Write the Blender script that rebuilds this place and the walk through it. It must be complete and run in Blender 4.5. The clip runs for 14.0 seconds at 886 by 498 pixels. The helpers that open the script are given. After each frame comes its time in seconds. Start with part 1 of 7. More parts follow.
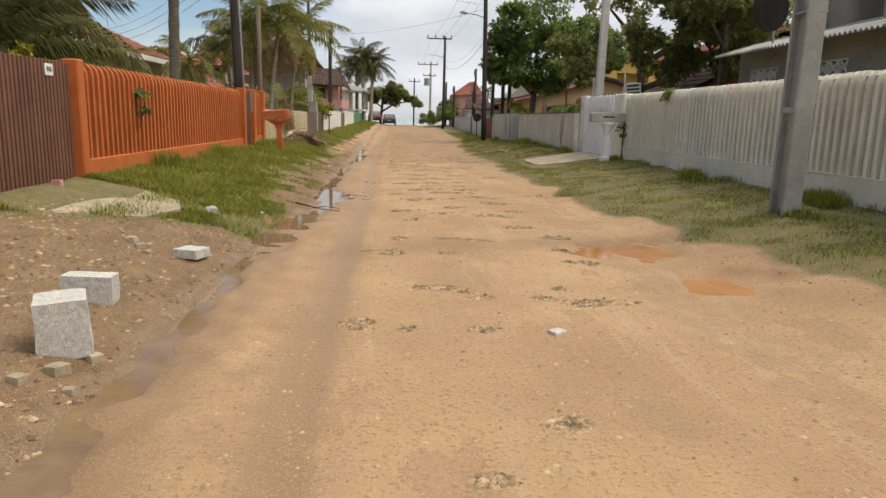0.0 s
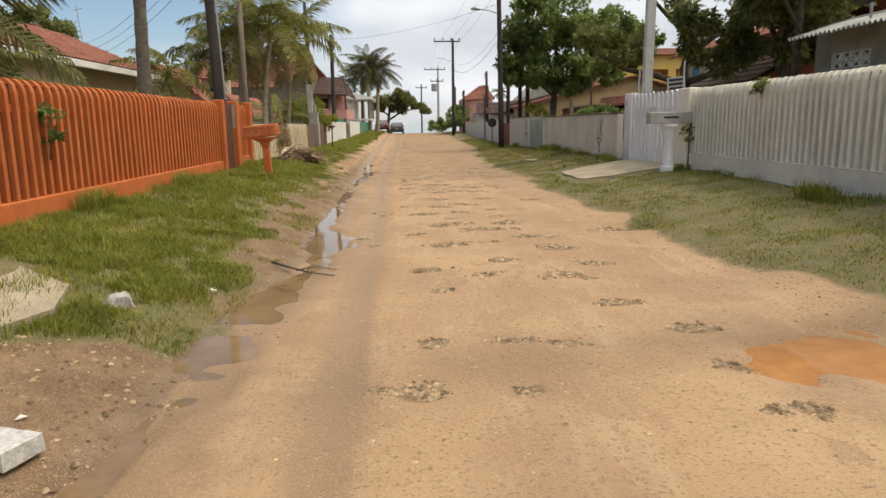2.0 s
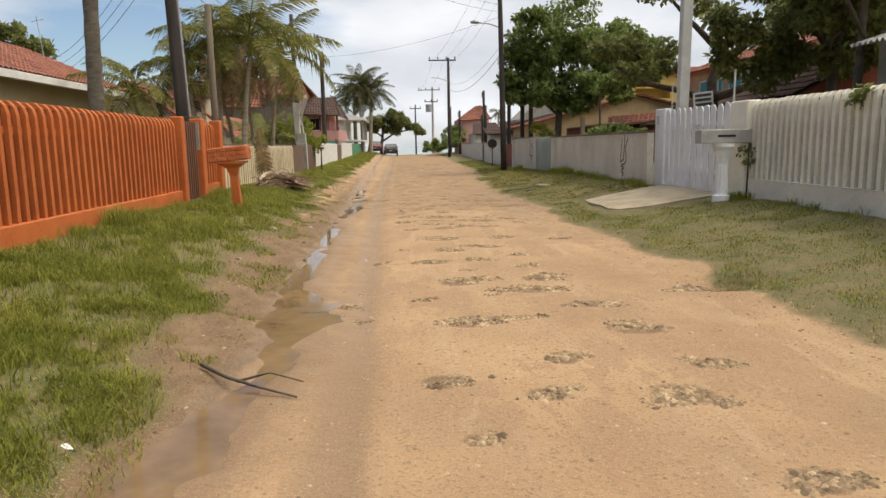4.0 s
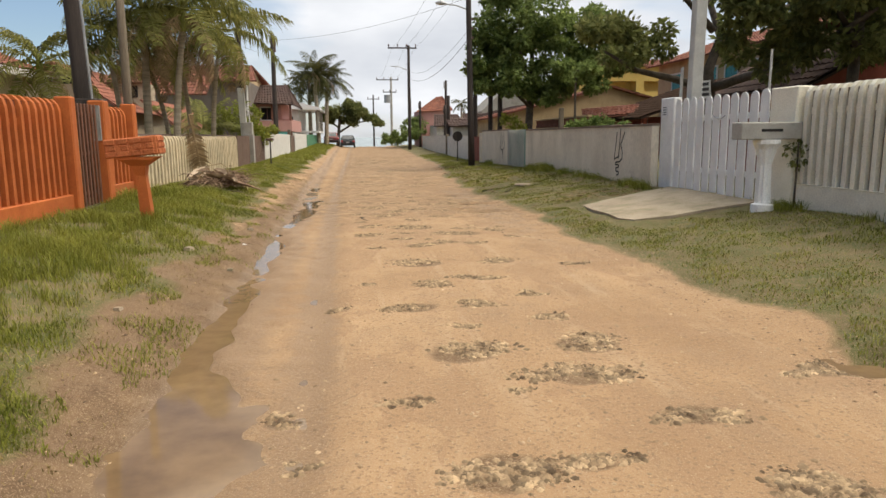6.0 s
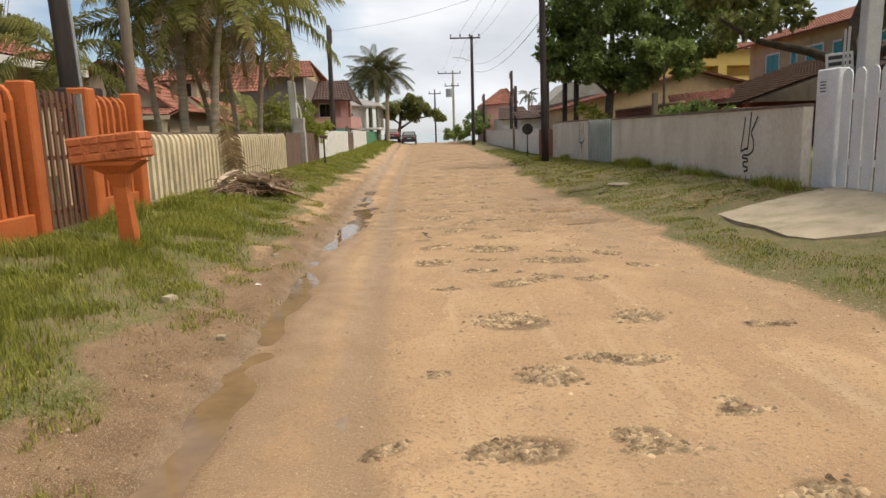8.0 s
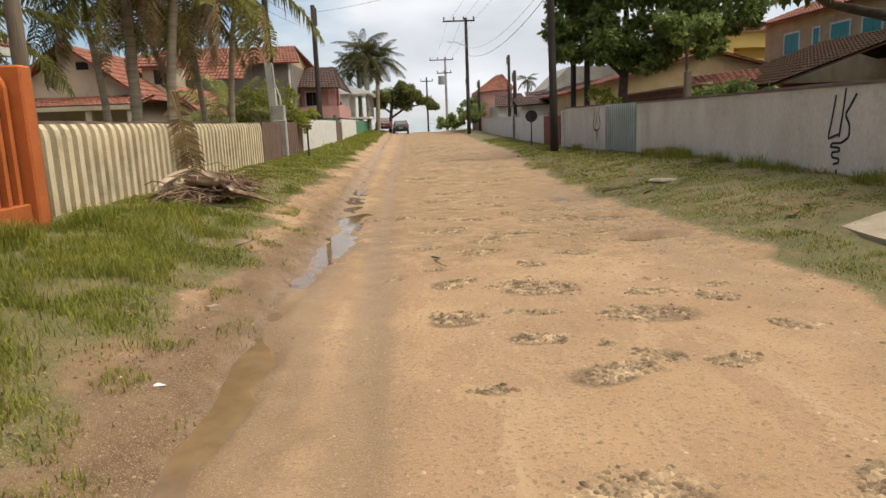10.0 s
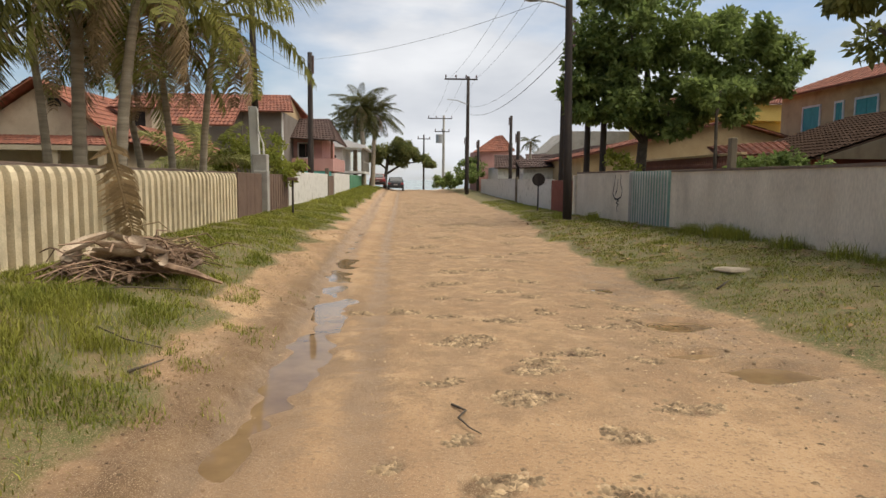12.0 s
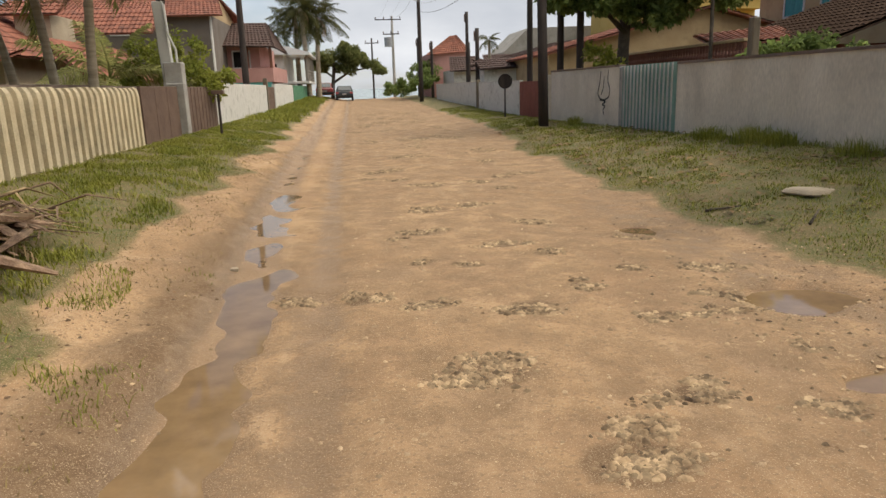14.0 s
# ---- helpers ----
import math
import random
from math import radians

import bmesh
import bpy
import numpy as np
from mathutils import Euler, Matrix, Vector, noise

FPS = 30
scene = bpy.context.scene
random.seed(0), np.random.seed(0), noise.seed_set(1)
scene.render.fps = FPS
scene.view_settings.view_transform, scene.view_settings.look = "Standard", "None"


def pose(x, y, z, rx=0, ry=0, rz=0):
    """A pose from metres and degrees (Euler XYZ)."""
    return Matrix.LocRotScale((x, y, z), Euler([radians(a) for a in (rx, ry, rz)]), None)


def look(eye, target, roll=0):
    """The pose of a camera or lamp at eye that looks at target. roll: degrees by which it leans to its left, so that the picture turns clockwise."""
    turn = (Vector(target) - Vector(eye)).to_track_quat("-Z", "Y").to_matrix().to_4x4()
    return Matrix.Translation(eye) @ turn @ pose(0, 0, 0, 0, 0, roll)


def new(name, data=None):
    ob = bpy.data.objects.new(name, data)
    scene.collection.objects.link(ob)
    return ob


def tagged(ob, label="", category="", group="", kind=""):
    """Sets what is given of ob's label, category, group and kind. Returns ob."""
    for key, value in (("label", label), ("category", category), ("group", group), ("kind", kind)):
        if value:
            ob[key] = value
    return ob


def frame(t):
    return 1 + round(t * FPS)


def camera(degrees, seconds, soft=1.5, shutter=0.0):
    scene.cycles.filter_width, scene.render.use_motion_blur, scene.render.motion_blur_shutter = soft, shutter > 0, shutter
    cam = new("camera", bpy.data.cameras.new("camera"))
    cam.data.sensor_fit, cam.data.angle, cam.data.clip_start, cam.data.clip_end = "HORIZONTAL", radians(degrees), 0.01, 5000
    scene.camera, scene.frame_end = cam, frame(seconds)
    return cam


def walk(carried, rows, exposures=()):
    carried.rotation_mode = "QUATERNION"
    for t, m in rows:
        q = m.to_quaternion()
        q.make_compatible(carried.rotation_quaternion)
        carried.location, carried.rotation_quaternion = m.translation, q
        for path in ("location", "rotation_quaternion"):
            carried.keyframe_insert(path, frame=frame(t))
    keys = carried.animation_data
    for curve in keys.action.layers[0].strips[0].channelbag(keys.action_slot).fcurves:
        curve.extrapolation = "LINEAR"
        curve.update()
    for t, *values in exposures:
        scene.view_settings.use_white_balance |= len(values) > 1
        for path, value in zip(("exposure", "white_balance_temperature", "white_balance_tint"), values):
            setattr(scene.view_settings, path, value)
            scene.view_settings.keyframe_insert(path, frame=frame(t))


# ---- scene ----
# ---------- camera ----------
cam = camera(66.3, 14.0)
PATH = [
    (0.0, (0.731, -0.882, 1.494), (0.863, 1.077, 1.115), 1.5),
    (0.1, (0.738, -0.588, 1.488), (0.842, 1.374, 1.120), 1.0),
    (0.2, (0.745, -0.294, 1.483), (0.821, 1.671, 1.125), 0.4),
    (0.3, (0.751, -0.000, 1.477), (0.801, 1.967, 1.129), -0.1),
    (0.4, (0.758, 0.294, 1.472), (0.780, 2.264, 1.134), -0.7),
    (0.5, (0.765, 0.588, 1.466), (0.759, 2.561, 1.139), -1.2),
    (0.6, (0.754, 0.731, 1.474), (0.755, 2.704, 1.148), -1.3),
    (0.7, (0.743, 0.874, 1.483), (0.751, 2.847, 1.157), -1.4),
    (0.8, (0.732, 1.018, 1.491), (0.747, 2.991, 1.166), -1.6),
    (0.9, (0.721, 1.161, 1.500), (0.743, 3.134, 1.175), -1.7),
    (1.0, (0.710, 1.304, 1.508), (0.739, 3.277, 1.184), -1.8),
    (1.5, (0.669, 2.030, 1.503), (0.729, 4.007, 1.206), -3.3),
    (2.0, (0.593, 2.784, 1.567), (0.691, 4.748, 1.204), -0.8),
    (2.5, (0.556, 3.473, 1.567), (0.711, 5.428, 1.177), -3.0),
    (3.0, (0.614, 4.215, 1.571), (0.696, 6.185, 1.241), -0.3),
    (3.2, (0.557, 4.505, 1.569), (0.658, 6.483, 1.294), -1.8),
    (5.3, (0.413, 7.548, 1.545), (0.569, 9.509, 1.184), 0.7),
    (5.5, (0.372, 7.845, 1.525), (0.549, 9.812, 1.204), -1.8),
    (6.0, (0.419, 8.533, 1.580), (0.662, 10.491, 1.253), -0.4),
    (6.5, (0.420, 9.241, 1.529), (0.518, 11.205, 1.164), 0.8),
    (7.0, (0.411, 10.007, 1.539), (0.546, 11.959, 1.122), -2.5),
    (7.2, (0.442, 10.358, 1.533), (0.500, 12.334, 1.232), -1.6),
    (9.3, (0.396, 13.534, 1.500), (0.500, 15.480, 1.051), -1.7),
    (9.5, (0.400, 13.832, 1.447), (0.557, 15.773, 0.991), -0.4),
    (10.0, (0.255, 14.573, 1.477), (0.338, 16.537, 1.109), -2.2),
    (10.5, (0.217, 15.282, 1.465), (0.343, 17.249, 1.124), -0.5),
    (11.0, (0.233, 16.084, 1.560), (0.417, 18.053, 1.263), 1.6),
    (11.5, (0.126, 16.765, 1.493), (0.355, 18.724, 1.156), -2.6),
    (12.0, (0.106, 17.487, 1.521), (0.225, 19.474, 1.319), 0.6),
    (12.5, (0.094, 18.200, 1.513), (0.310, 20.169, 1.234), -3.0),
    (13.0, (0.069, 18.936, 1.508), (0.092, 20.918, 1.242), -1.8),
    (13.5, (0.057, 19.682, 1.489), (0.248, 21.635, 1.101), -2.9),
    (14.0, (0.102, 20.434, 1.483), (0.340, 22.364, 1.016), -1.8),
]
walk(cam, [(t, look(eye, target, roll)) for t, eye, target, roll in PATH], [(0.0, 0.30, 6720, 10), (0.5, 0.32, 6720, 10), (6.0, 0.40, 6720, 10), (11.0, 0.34, 6720, 10), (12.5, 0.26, 6720, 10), (13.0, 0.30, 6720, 10), (13.5, 0.12, 6720, 10), (14.0, 0.24, 6720, 10)])

# ---------- sky, sun ----------
SUN_EL, SUN_AZ = 56.0, 78.0
world = bpy.data.worlds.new("sky")
scene.world = world
world.use_nodes = True
wn, wl = world.node_tree.nodes, world.node_tree.links
wbg = wn["Background"]
wbg.inputs[1].default_value = 0.1
sky = wn.new("ShaderNodeTexSky")
sky.sky_type, sky.sun_disc = "NISHITA", False
sky.sun_elevation, sky.sun_rotation = radians(SUN_EL), radians(SUN_AZ)
sky.dust_density, sky.ozone_density = 0.7, 2.5
wtc = wn.new("ShaderNodeTexCoord")
wmap = wn.new("ShaderNodeMapping")
wmap.inputs["Scale"].default_value = (1.0, 1.0, 3.2)
wmap.inputs["Location"].default_value = (0.30, 0.2, 0.15)
wnoise = wn.new("ShaderNodeTexNoise")
wnoise.inputs["Scale"].default_value, wnoise.inputs["Detail"].default_value, wnoise.inputs["Roughness"].default_value = 1.6, 7, 0.52
wramp = wn.new("ShaderNodeValToRGB")
wramp.color_ramp.elements[0].position, wramp.color_ramp.elements[1].position = 0.42, 0.56
wnoise2 = wn.new("ShaderNodeTexNoise")
wnoise2.inputs["Scale"].default_value, wnoise2.inputs["Detail"].default_value = 3.5, 6
wcol = wn.new("ShaderNodeValToRGB")
wcol.color_ramp.elements[0].position, wcol.color_ramp.elements[1].position = 0.3, 0.68
wcol.color_ramp.elements[0].color, wcol.color_ramp.elements[1].color = (0.46, 0.50, 0.57, 1), (0.75, 0.78, 0.83, 1)
wmul = wn.new("ShaderNodeMixRGB")
wmul.blend_type = "MULTIPLY"
wmul.inputs[0].default_value = 1
wmix = wn.new("ShaderNodeMixRGB")
wl.new(wtc.outputs["Generated"], wmap.inputs[0])
wl.new(wmap.outputs[0], wnoise.inputs["Vector"])
wl.new(wmap.outputs[0], wnoise2.inputs["Vector"])
wsep = wn.new("ShaderNodeSeparateXYZ")
wl.new(wtc.outputs["Generated"], wsep.inputs[0])
west = wn.new("ShaderNodeMapRange")
west.inputs["From Min"].default_value, west.inputs["From Max"].default_value = -0.42, 0.0
west.inputs["To Min"].default_value, west.inputs["To Max"].default_value = -0.2, 0.09
wl.new(wsep.outputs["X"], west.inputs["Value"])
cover = wn.new("ShaderNodeMath")
wl.new(wnoise.outputs["Fac"], cover.inputs[0])
wl.new(west.outputs[0], cover.inputs[1])
wl.new(cover.outputs[0], wramp.inputs[0])
overhead = wn.new("ShaderNodeMapRange")
overhead.inputs["From Min"].default_value, overhead.inputs["From Max"].default_value = 0.25, 0.9
wl.new(wsep.outputs["Z"], overhead.inputs["Value"])
veil = wn.new("ShaderNodeMixRGB")
veil.inputs[1].default_value, veil.inputs[2].default_value = (9.5, 9.5, 9.5, 1), (47, 43, 36, 1)
wl.new(overhead.outputs[0], veil.inputs[0])
wl.new(wnoise2.outputs["Fac"], wcol.inputs[0])
wl.new(wcol.outputs[0], wmul.inputs[1])
wl.new(veil.outputs[0], wmul.inputs[2])
wl.new(wramp.outputs[0], wmix.inputs[0])
wl.new(sky.outputs[0], wmix.inputs[1])
wl.new(wmul.outputs[0], wmix.inputs[2])
wl.new(wmix.outputs[0], wbg.inputs[0])

sun = new("sun", bpy.data.lights.new("sun", "SUN"))
sun.data.energy, sun.data.angle, sun.data.color = 1.2, radians(7), (1.0, 0.90, 0.76)
s_dir = Vector((math.sin(radians(SUN_AZ)) * math.cos(radians(SUN_EL)), math.cos(radians(SUN_AZ)) * math.cos(radians(SUN_EL)), math.sin(radians(SUN_EL))))
sun.matrix_world = look(s_dir * 60, (0, 0, 0))

# ---------- materials ----------


def mat(name, c1, c2, scale=4.0, fine=60.0, rough=0.85, bump=0.3, metal=0.0, piece=0.0, island=0.0, stain=None, stain_scale=0.9, stain_amount=0.5, spec=0.3, stretch=(1, 1, 1)):
    """A weathered surface: two tones at a coarse scale, fine grain and relief, stains and a shift for each piece."""
    m = bpy.data.materials.new(name)
    m.use_nodes = True
    n, l = m.node_tree.nodes, m.node_tree.links
    b = n["Principled BSDF"]
    b.inputs["Roughness"].default_value, b.inputs["Metallic"].default_value, b.inputs["Specular IOR Level"].default_value = rough, metal, spec
    geo = n.new("ShaderNodeNewGeometry")
    mp = n.new("ShaderNodeMapping")
    mp.inputs["Scale"].default_value = stretch
    l.new(geo.outputs["Position"], mp.inputs[0])
    big = n.new("ShaderNodeTexNoise")
    big.inputs["Scale"].default_value, big.inputs["Detail"].default_value, big.inputs["Roughness"].default_value = scale, 5, 0.6
    small = n.new("ShaderNodeTexNoise")
    small.inputs["Scale"].default_value, small.inputs["Detail"].default_value = fine, 3
    l.new(mp.outputs[0], big.inputs["Vector"])
    l.new(mp.outputs[0], small.inputs["Vector"])
    ramp = n.new("ShaderNodeValToRGB")
    ramp.color_ramp.elements[0].position, ramp.color_ramp.elements[1].position = 0.3, 0.7
    ramp.color_ramp.elements[0].color, ramp.color_ramp.elements[1].color = (*c1, 1), (*c2, 1)
    l.new(big.outputs["Fac"], ramp.inputs[0])
    col = ramp.outputs[0]
    if stain:
        st = n.new("ShaderNodeTexNoise")
        st.inputs["Scale"].default_value, st.inputs["Detail"].default_value, st.inputs["Roughness"].default_value = stain_scale, 8, 0.7
        l.new(geo.outputs["Position"], st.inputs["Vector"])
        sr = n.new("ShaderNodeValToRGB")
        sr.color_ramp.elements[0].position, sr.color_ramp.elements[1].position = 0.5, 0.72
        sr.color_ramp.elements[1].color = (stain_amount, stain_amount, stain_amount, 1)
        l.new(st.outputs["Fac"], sr.inputs[0])
        mx = n.new("ShaderNodeMixRGB")
        l.new(sr.outputs[0], mx.inputs[0])
        l.new(col, mx.inputs[1])
        mx.inputs[2].default_value = (*stain, 1)
        col = mx.outputs[0]
    grain = n.new("ShaderNodeMath")
    grain.operation = "MULTIPLY_ADD"
    l.new(small.outputs["Fac"], grain.inputs[0])
    grain.inputs[1].default_value, grain.inputs[2].default_value = 0.5, 0.75
    value = grain.outputs[0]
    for amount, node, out in ((piece, "ShaderNodeObjectInfo", "Random"), (island, "ShaderNodeNewGeometry", "Random Per Island")):
        if amount:
            inf = n.new(node)
            r = n.new("ShaderNodeMath")
            r.operation = "MULTIPLY_ADD"
            l.new(inf.outputs[out], r.inputs[0])
            r.inputs[1].default_value, r.inputs[2].default_value = amount, 1 - amount / 2
            k = n.new("ShaderNodeMath")
            k.operation = "MULTIPLY"
            l.new(value, k.inputs[0])
            l.new(r.outputs[0], k.inputs[1])
            value = k.outputs[0]
    hsv = n.new("ShaderNodeHueSaturation")
    l.new(col, hsv.inputs["Color"])
    l.new(value, hsv.inputs["Value"])
    l.new(hsv.outputs[0], b.inputs["Base Color"])
    if bump:
        bp = n.new("ShaderNodeBump")
        bp.inputs["Strength"].default_value, bp.inputs["Distance"].default_value = bump, 0.02
        l.new(small.outputs["Fac"], bp.inputs["Height"])
        l.new(bp.outputs[0], b.inputs["Normal"])
    return m


def leaf_mat(name, c1, c2, trans=0.3, rough=0.7, island=0.7):
    m = mat(name, c1, c2, scale=1.2, fine=20, rough=rough, bump=0, island=island, spec=0.15)
    n, l = m.node_tree.nodes, m.node_tree.links
    b = n["Principled BSDF"]
    tr = n.new("ShaderNodeBsdfTranslucent")
    mx = n.new("ShaderNodeMixShader")
    mx.inputs[0].default_value = trans
    l.new(b.inputs["Base Color"].links[0].from_socket, tr.inputs[0])
    l.new(b.outputs[0], mx.inputs[1])
    l.new(tr.outputs[0], mx.inputs[2])
    l.new(mx.outputs[0], n["Material Output"].inputs[0])
    return m


def plain(name, c, rough=0.5, metal=0.0, spec=0.5):
    m = bpy.data.materials.new(name)
    m.use_nodes = True
    b = m.node_tree.nodes["Principled BSDF"]
    b.inputs["Base Color"].default_value, b.inputs["Roughness"].default_value, b.inputs["Metallic"].default_value, b.inputs["Specular IOR Level"].default_value = (*c, 1), rough, metal, spec
    return m


M_ORANGE = mat("orange_paint", (0.37, 0.092, 0.022), (0.47, 0.130, 0.032), 3, 50, 0.75, 0.25, piece=0.12, stain=(0.32, 0.10, 0.03), stain_amount=0.5)
# White pickets' backing: grime, darkened to carry the shade of the gaps.
M_GRIMESHADE = mat("shaded_grimy_render", (0.19, 0.155, 0.105), (0.28, 0.235, 0.165), 2, 40, 0.95, 0.3, stain=(0.12, 0.10, 0.06), stain_amount=0.6)
# Orange pickets' backing: the gaps' shade painted as dark red.
M_ORANGESHADE = mat("shaded_orange_paint", (0.10, 0.022, 0.010), (0.15, 0.035, 0.016), 3, 50, 0.85, 0.25)
M_GATE = mat("brown_gate_paint", (0.115, 0.052, 0.032), (0.17, 0.075, 0.045), 3, 70, 0.6, 0.2, piece=0.25)
M_CREAM = mat("cream_paint", (0.52, 0.42, 0.27), (0.66, 0.56, 0.38), 2.5, 50, 0.85, 0.3, piece=0.14, stain=(0.26, 0.22, 0.15), stain_amount=0.7, stain_scale=1.6)
M_WHITE = mat("white_paint", (0.76, 0.70, 0.55), (0.86, 0.81, 0.67), 2.5, 45, 0.8, 0.25, piece=0.08, stain=(0.45, 0.42, 0.34), stain_amount=0.4)
M_WHITEGATE = mat("bright_white_paint", (0.72, 0.72, 0.70), (0.82, 0.82, 0.80), 2.5, 45, 0.7, 0.2, piece=0.06, stain=(0.5, 0.48, 0.43), stain_amount=0.4)
M_WALL = mat("lime_plaster", (0.60, 0.53, 0.42), (0.74, 0.67, 0.55), 1.3, 25, 0.9, 0.25, stain=(0.32, 0.29, 0.23), stain_amount=0.5, stain_scale=0.8, stretch=(1, 1, 0.4))
M_WALLCAP = mat("dirty_coping", (0.14, 0.10, 0.08), (0.26, 0.19, 0.15), 3, 40, 0.95, 0.5)
M_OLDWALL = mat("peeling_white_plaster", (0.55, 0.53, 0.48), (0.72, 0.70, 0.65), 3, 40, 0.9, 0.6, stain=(0.22, 0.20, 0.16), stain_amount=0.9, stain_scale=3)
M_CONC = mat("concrete", (0.30, 0.28, 0.25), (0.42, 0.40, 0.36), 3, 70, 0.9, 0.4, stain=(0.2, 0.18, 0.15), stain_amount=0.5, stain_scale=2)
M_SLAB = mat("weathered_concrete_slab", (0.28, 0.225, 0.16), (0.41, 0.335, 0.24), 2, 60, 0.95, 0.5, stain=(0.17, 0.16, 0.08), stain_amount=0.8, stain_scale=2.2)
M_GREYPOLE = mat("pale_concrete", (0.42, 0.41, 0.38), (0.54, 0.53, 0.49), 3, 60, 0.9, 0.3)
M_DARKPOLE = mat("tarred_wood", (0.030, 0.024, 0.021), (0.065, 0.050, 0.042), 6, 60, 0.8, 0.5, stretch=(1, 1, 0.12))
M_OLDWOOD = mat("weathered_wood", (0.11, 0.085, 0.06), (0.22, 0.18, 0.13), 6, 50, 0.9, 0.6, stretch=(1, 1, 0.12))
M_BROWN = mat("brown_paint", (0.115, 0.07, 0.05), (0.17, 0.11, 0.08), 3, 50, 0.8, 0.3)
M_PILLAR = mat("brick_red_paint", (0.15, 0.065, 0.045), (0.21, 0.095, 0.065), 2, 50, 0.85, 0.4)
M_REDGATE = mat("red_oxide_paint", (0.18, 0.045, 0.03), (0.25, 0.07, 0.05), 3, 50, 0.7, 0.2)
M_TEAL = mat("faded_green_sheet", (0.15, 0.27, 0.22), (0.24, 0.38, 0.32), 2, 40, 0.6, 0.2, piece=0.15, stain=(0.30, 0.30, 0.26), stain_amount=0.6, stain_scale=2)
M_GREENFENCE = mat("green_fence_paint", (0.05, 0.16, 0.09), (0.09, 0.24, 0.13), 2, 40, 0.7, 0.2, piece=0.2)
M_TILE = mat("clay_roof_tiles", (0.17, 0.062, 0.040), (0.33, 0.130, 0.082), 2.5, 14, 0.9, 0.4, stain=(0.075, 0.042, 0.034), stain_amount=0.95, stain_scale=1.5)
M_TILEDARK = mat("dark_roof_tiles", (0.050, 0.030, 0.025), (0.10, 0.060, 0.048), 2.5, 14, 0.9, 0.4)
# Carport tiles: near-black because the roof's shade is put into the colour.
M_SHADEROOF = mat("shaded_roof_tiles", (0.036, 0.023, 0.017), (0.068, 0.044, 0.032), 2.5, 14, 1.0, 0.4, spec=0.02)
M_HCREAM = mat("cream_house_paint", (0.52, 0.42, 0.26), (0.62, 0.52, 0.34), 1, 30, 0.9, 0.2, stain=(0.35, 0.29, 0.19), stain_amount=0.5)
M_HWHITE = mat("white_house_paint", (0.58, 0.56, 0.52), (0.72, 0.70, 0.66), 1, 30, 0.9, 0.2, stain=(0.38, 0.35, 0.31), stain_amount=0.5)
M_HGREY = mat("grey_render", (0.14, 0.117, 0.098), (0.21, 0.178, 0.15), 0.7, 30, 0.95, 0.3)
M_HGREY2 = mat("bare_cement_render", (0.26, 0.24, 0.205), (0.36, 0.335, 0.295), 0.8, 30, 0.95, 0.3, stain=(0.13, 0.12, 0.10), stain_amount=0.6)
M_HPINK = mat("pink_house_paint", (0.42, 0.22, 0.19), (0.52, 0.29, 0.25), 1, 30, 0.9, 0.2)
M_HYELLOW = mat("ochre_house_paint", (0.40, 0.28, 0.15), (0.50, 0.37, 0.21), 1, 30, 0.9, 0.2, stain=(0.26, 0.17, 0.09), stain_amount=0.7)
M_HYELLOW2 = mat("bright_yellow_paint", (0.52, 0.35, 0.10), (0.60, 0.42, 0.14), 1, 30, 0.9, 0.2)
M_TURQ = mat("turquoise_paint", (0.10, 0.40, 0.36), (0.16, 0.50, 0.45), 1, 30, 0.8, 0.2)
M_SHUTTER = mat("teal_shutter", (0.035, 0.22, 0.22), (0.06, 0.30, 0.29), 3, 30, 0.6, 0.1)
M_DARKIN = mat("dark_interior", (0.012, 0.011, 0.010), (0.03, 0.027, 0.024), 2, 30, 0.9, 0.1)
M_SHEET = mat("fibre_cement_sheet", (0.42, 0.40, 0.36), (0.56, 0.54, 0.50), 1.5, 30, 0.9, 0.2, stain=(0.25, 0.23, 0.20), stain_amount=0.5)
M_REDWALL = mat("red_shed_paint", (0.16, 0.04, 0.025), (0.23, 0.065, 0.04), 1.5, 30, 0.9, 0.3)
M_GRANITE = mat("grey_granite", (0.38, 0.365, 0.34), (0.62, 0.60, 0.55), 40, 140, 0.85, 0.5, stain=(0.22, 0.21, 0.195), stain_amount=0.6, stain_scale=24)
M_STONE = mat("road_gravel", (0.085, 0.051, 0.026), (0.42, 0.30, 0.175), 8, 80, 0.9, 0.3, island=1.0)
M_MAILBRICK = mat("carved_brick_orange", (0.36, 0.10, 0.035), (0.50, 0.16, 0.06), 6, 40, 0.85, 0.6, piece=0.2)
M_METER = mat("grey_meter_box", (0.25, 0.25, 0.24), (0.35, 0.35, 0.33), 4, 40, 0.6, 0.1)
M_WIRE = plain("black_cable", (0.02, 0.02, 0.022), 0.6)
M_PAINT_BLACK = mat("black_spray_paint", (0.015, 0.015, 0.015), (0.035, 0.034, 0.033), 10, 60, 0.8, 0.1)
M_CERAM = plain("brown_porcelain", (0.10, 0.05, 0.035), 0.3)
M_STEEL = mat("galvanised_steel", (0.30, 0.30, 0.30), (0.42, 0.42, 0.42), 5, 40, 0.5, 0.1, metal=0.6)
M_SIGN = plain("white_sign_enamel", (0.72, 0.72, 0.70), 0.4)
M_SIGNINK = plain("dark_sign_ink", (0.06, 0.06, 0.06), 0.6)
M_BARK = mat("grey_brown_bark", (0.055, 0.042, 0.032), (0.13, 0.105, 0.08), 5, 40, 0.95, 0.8)
M_PALMBARK = mat("ringed_palm_bark", (0.22, 0.18, 0.13), (0.42, 0.355, 0.265), 3, 30, 0.95, 0.6, stretch=(0.3, 0.3, 4))
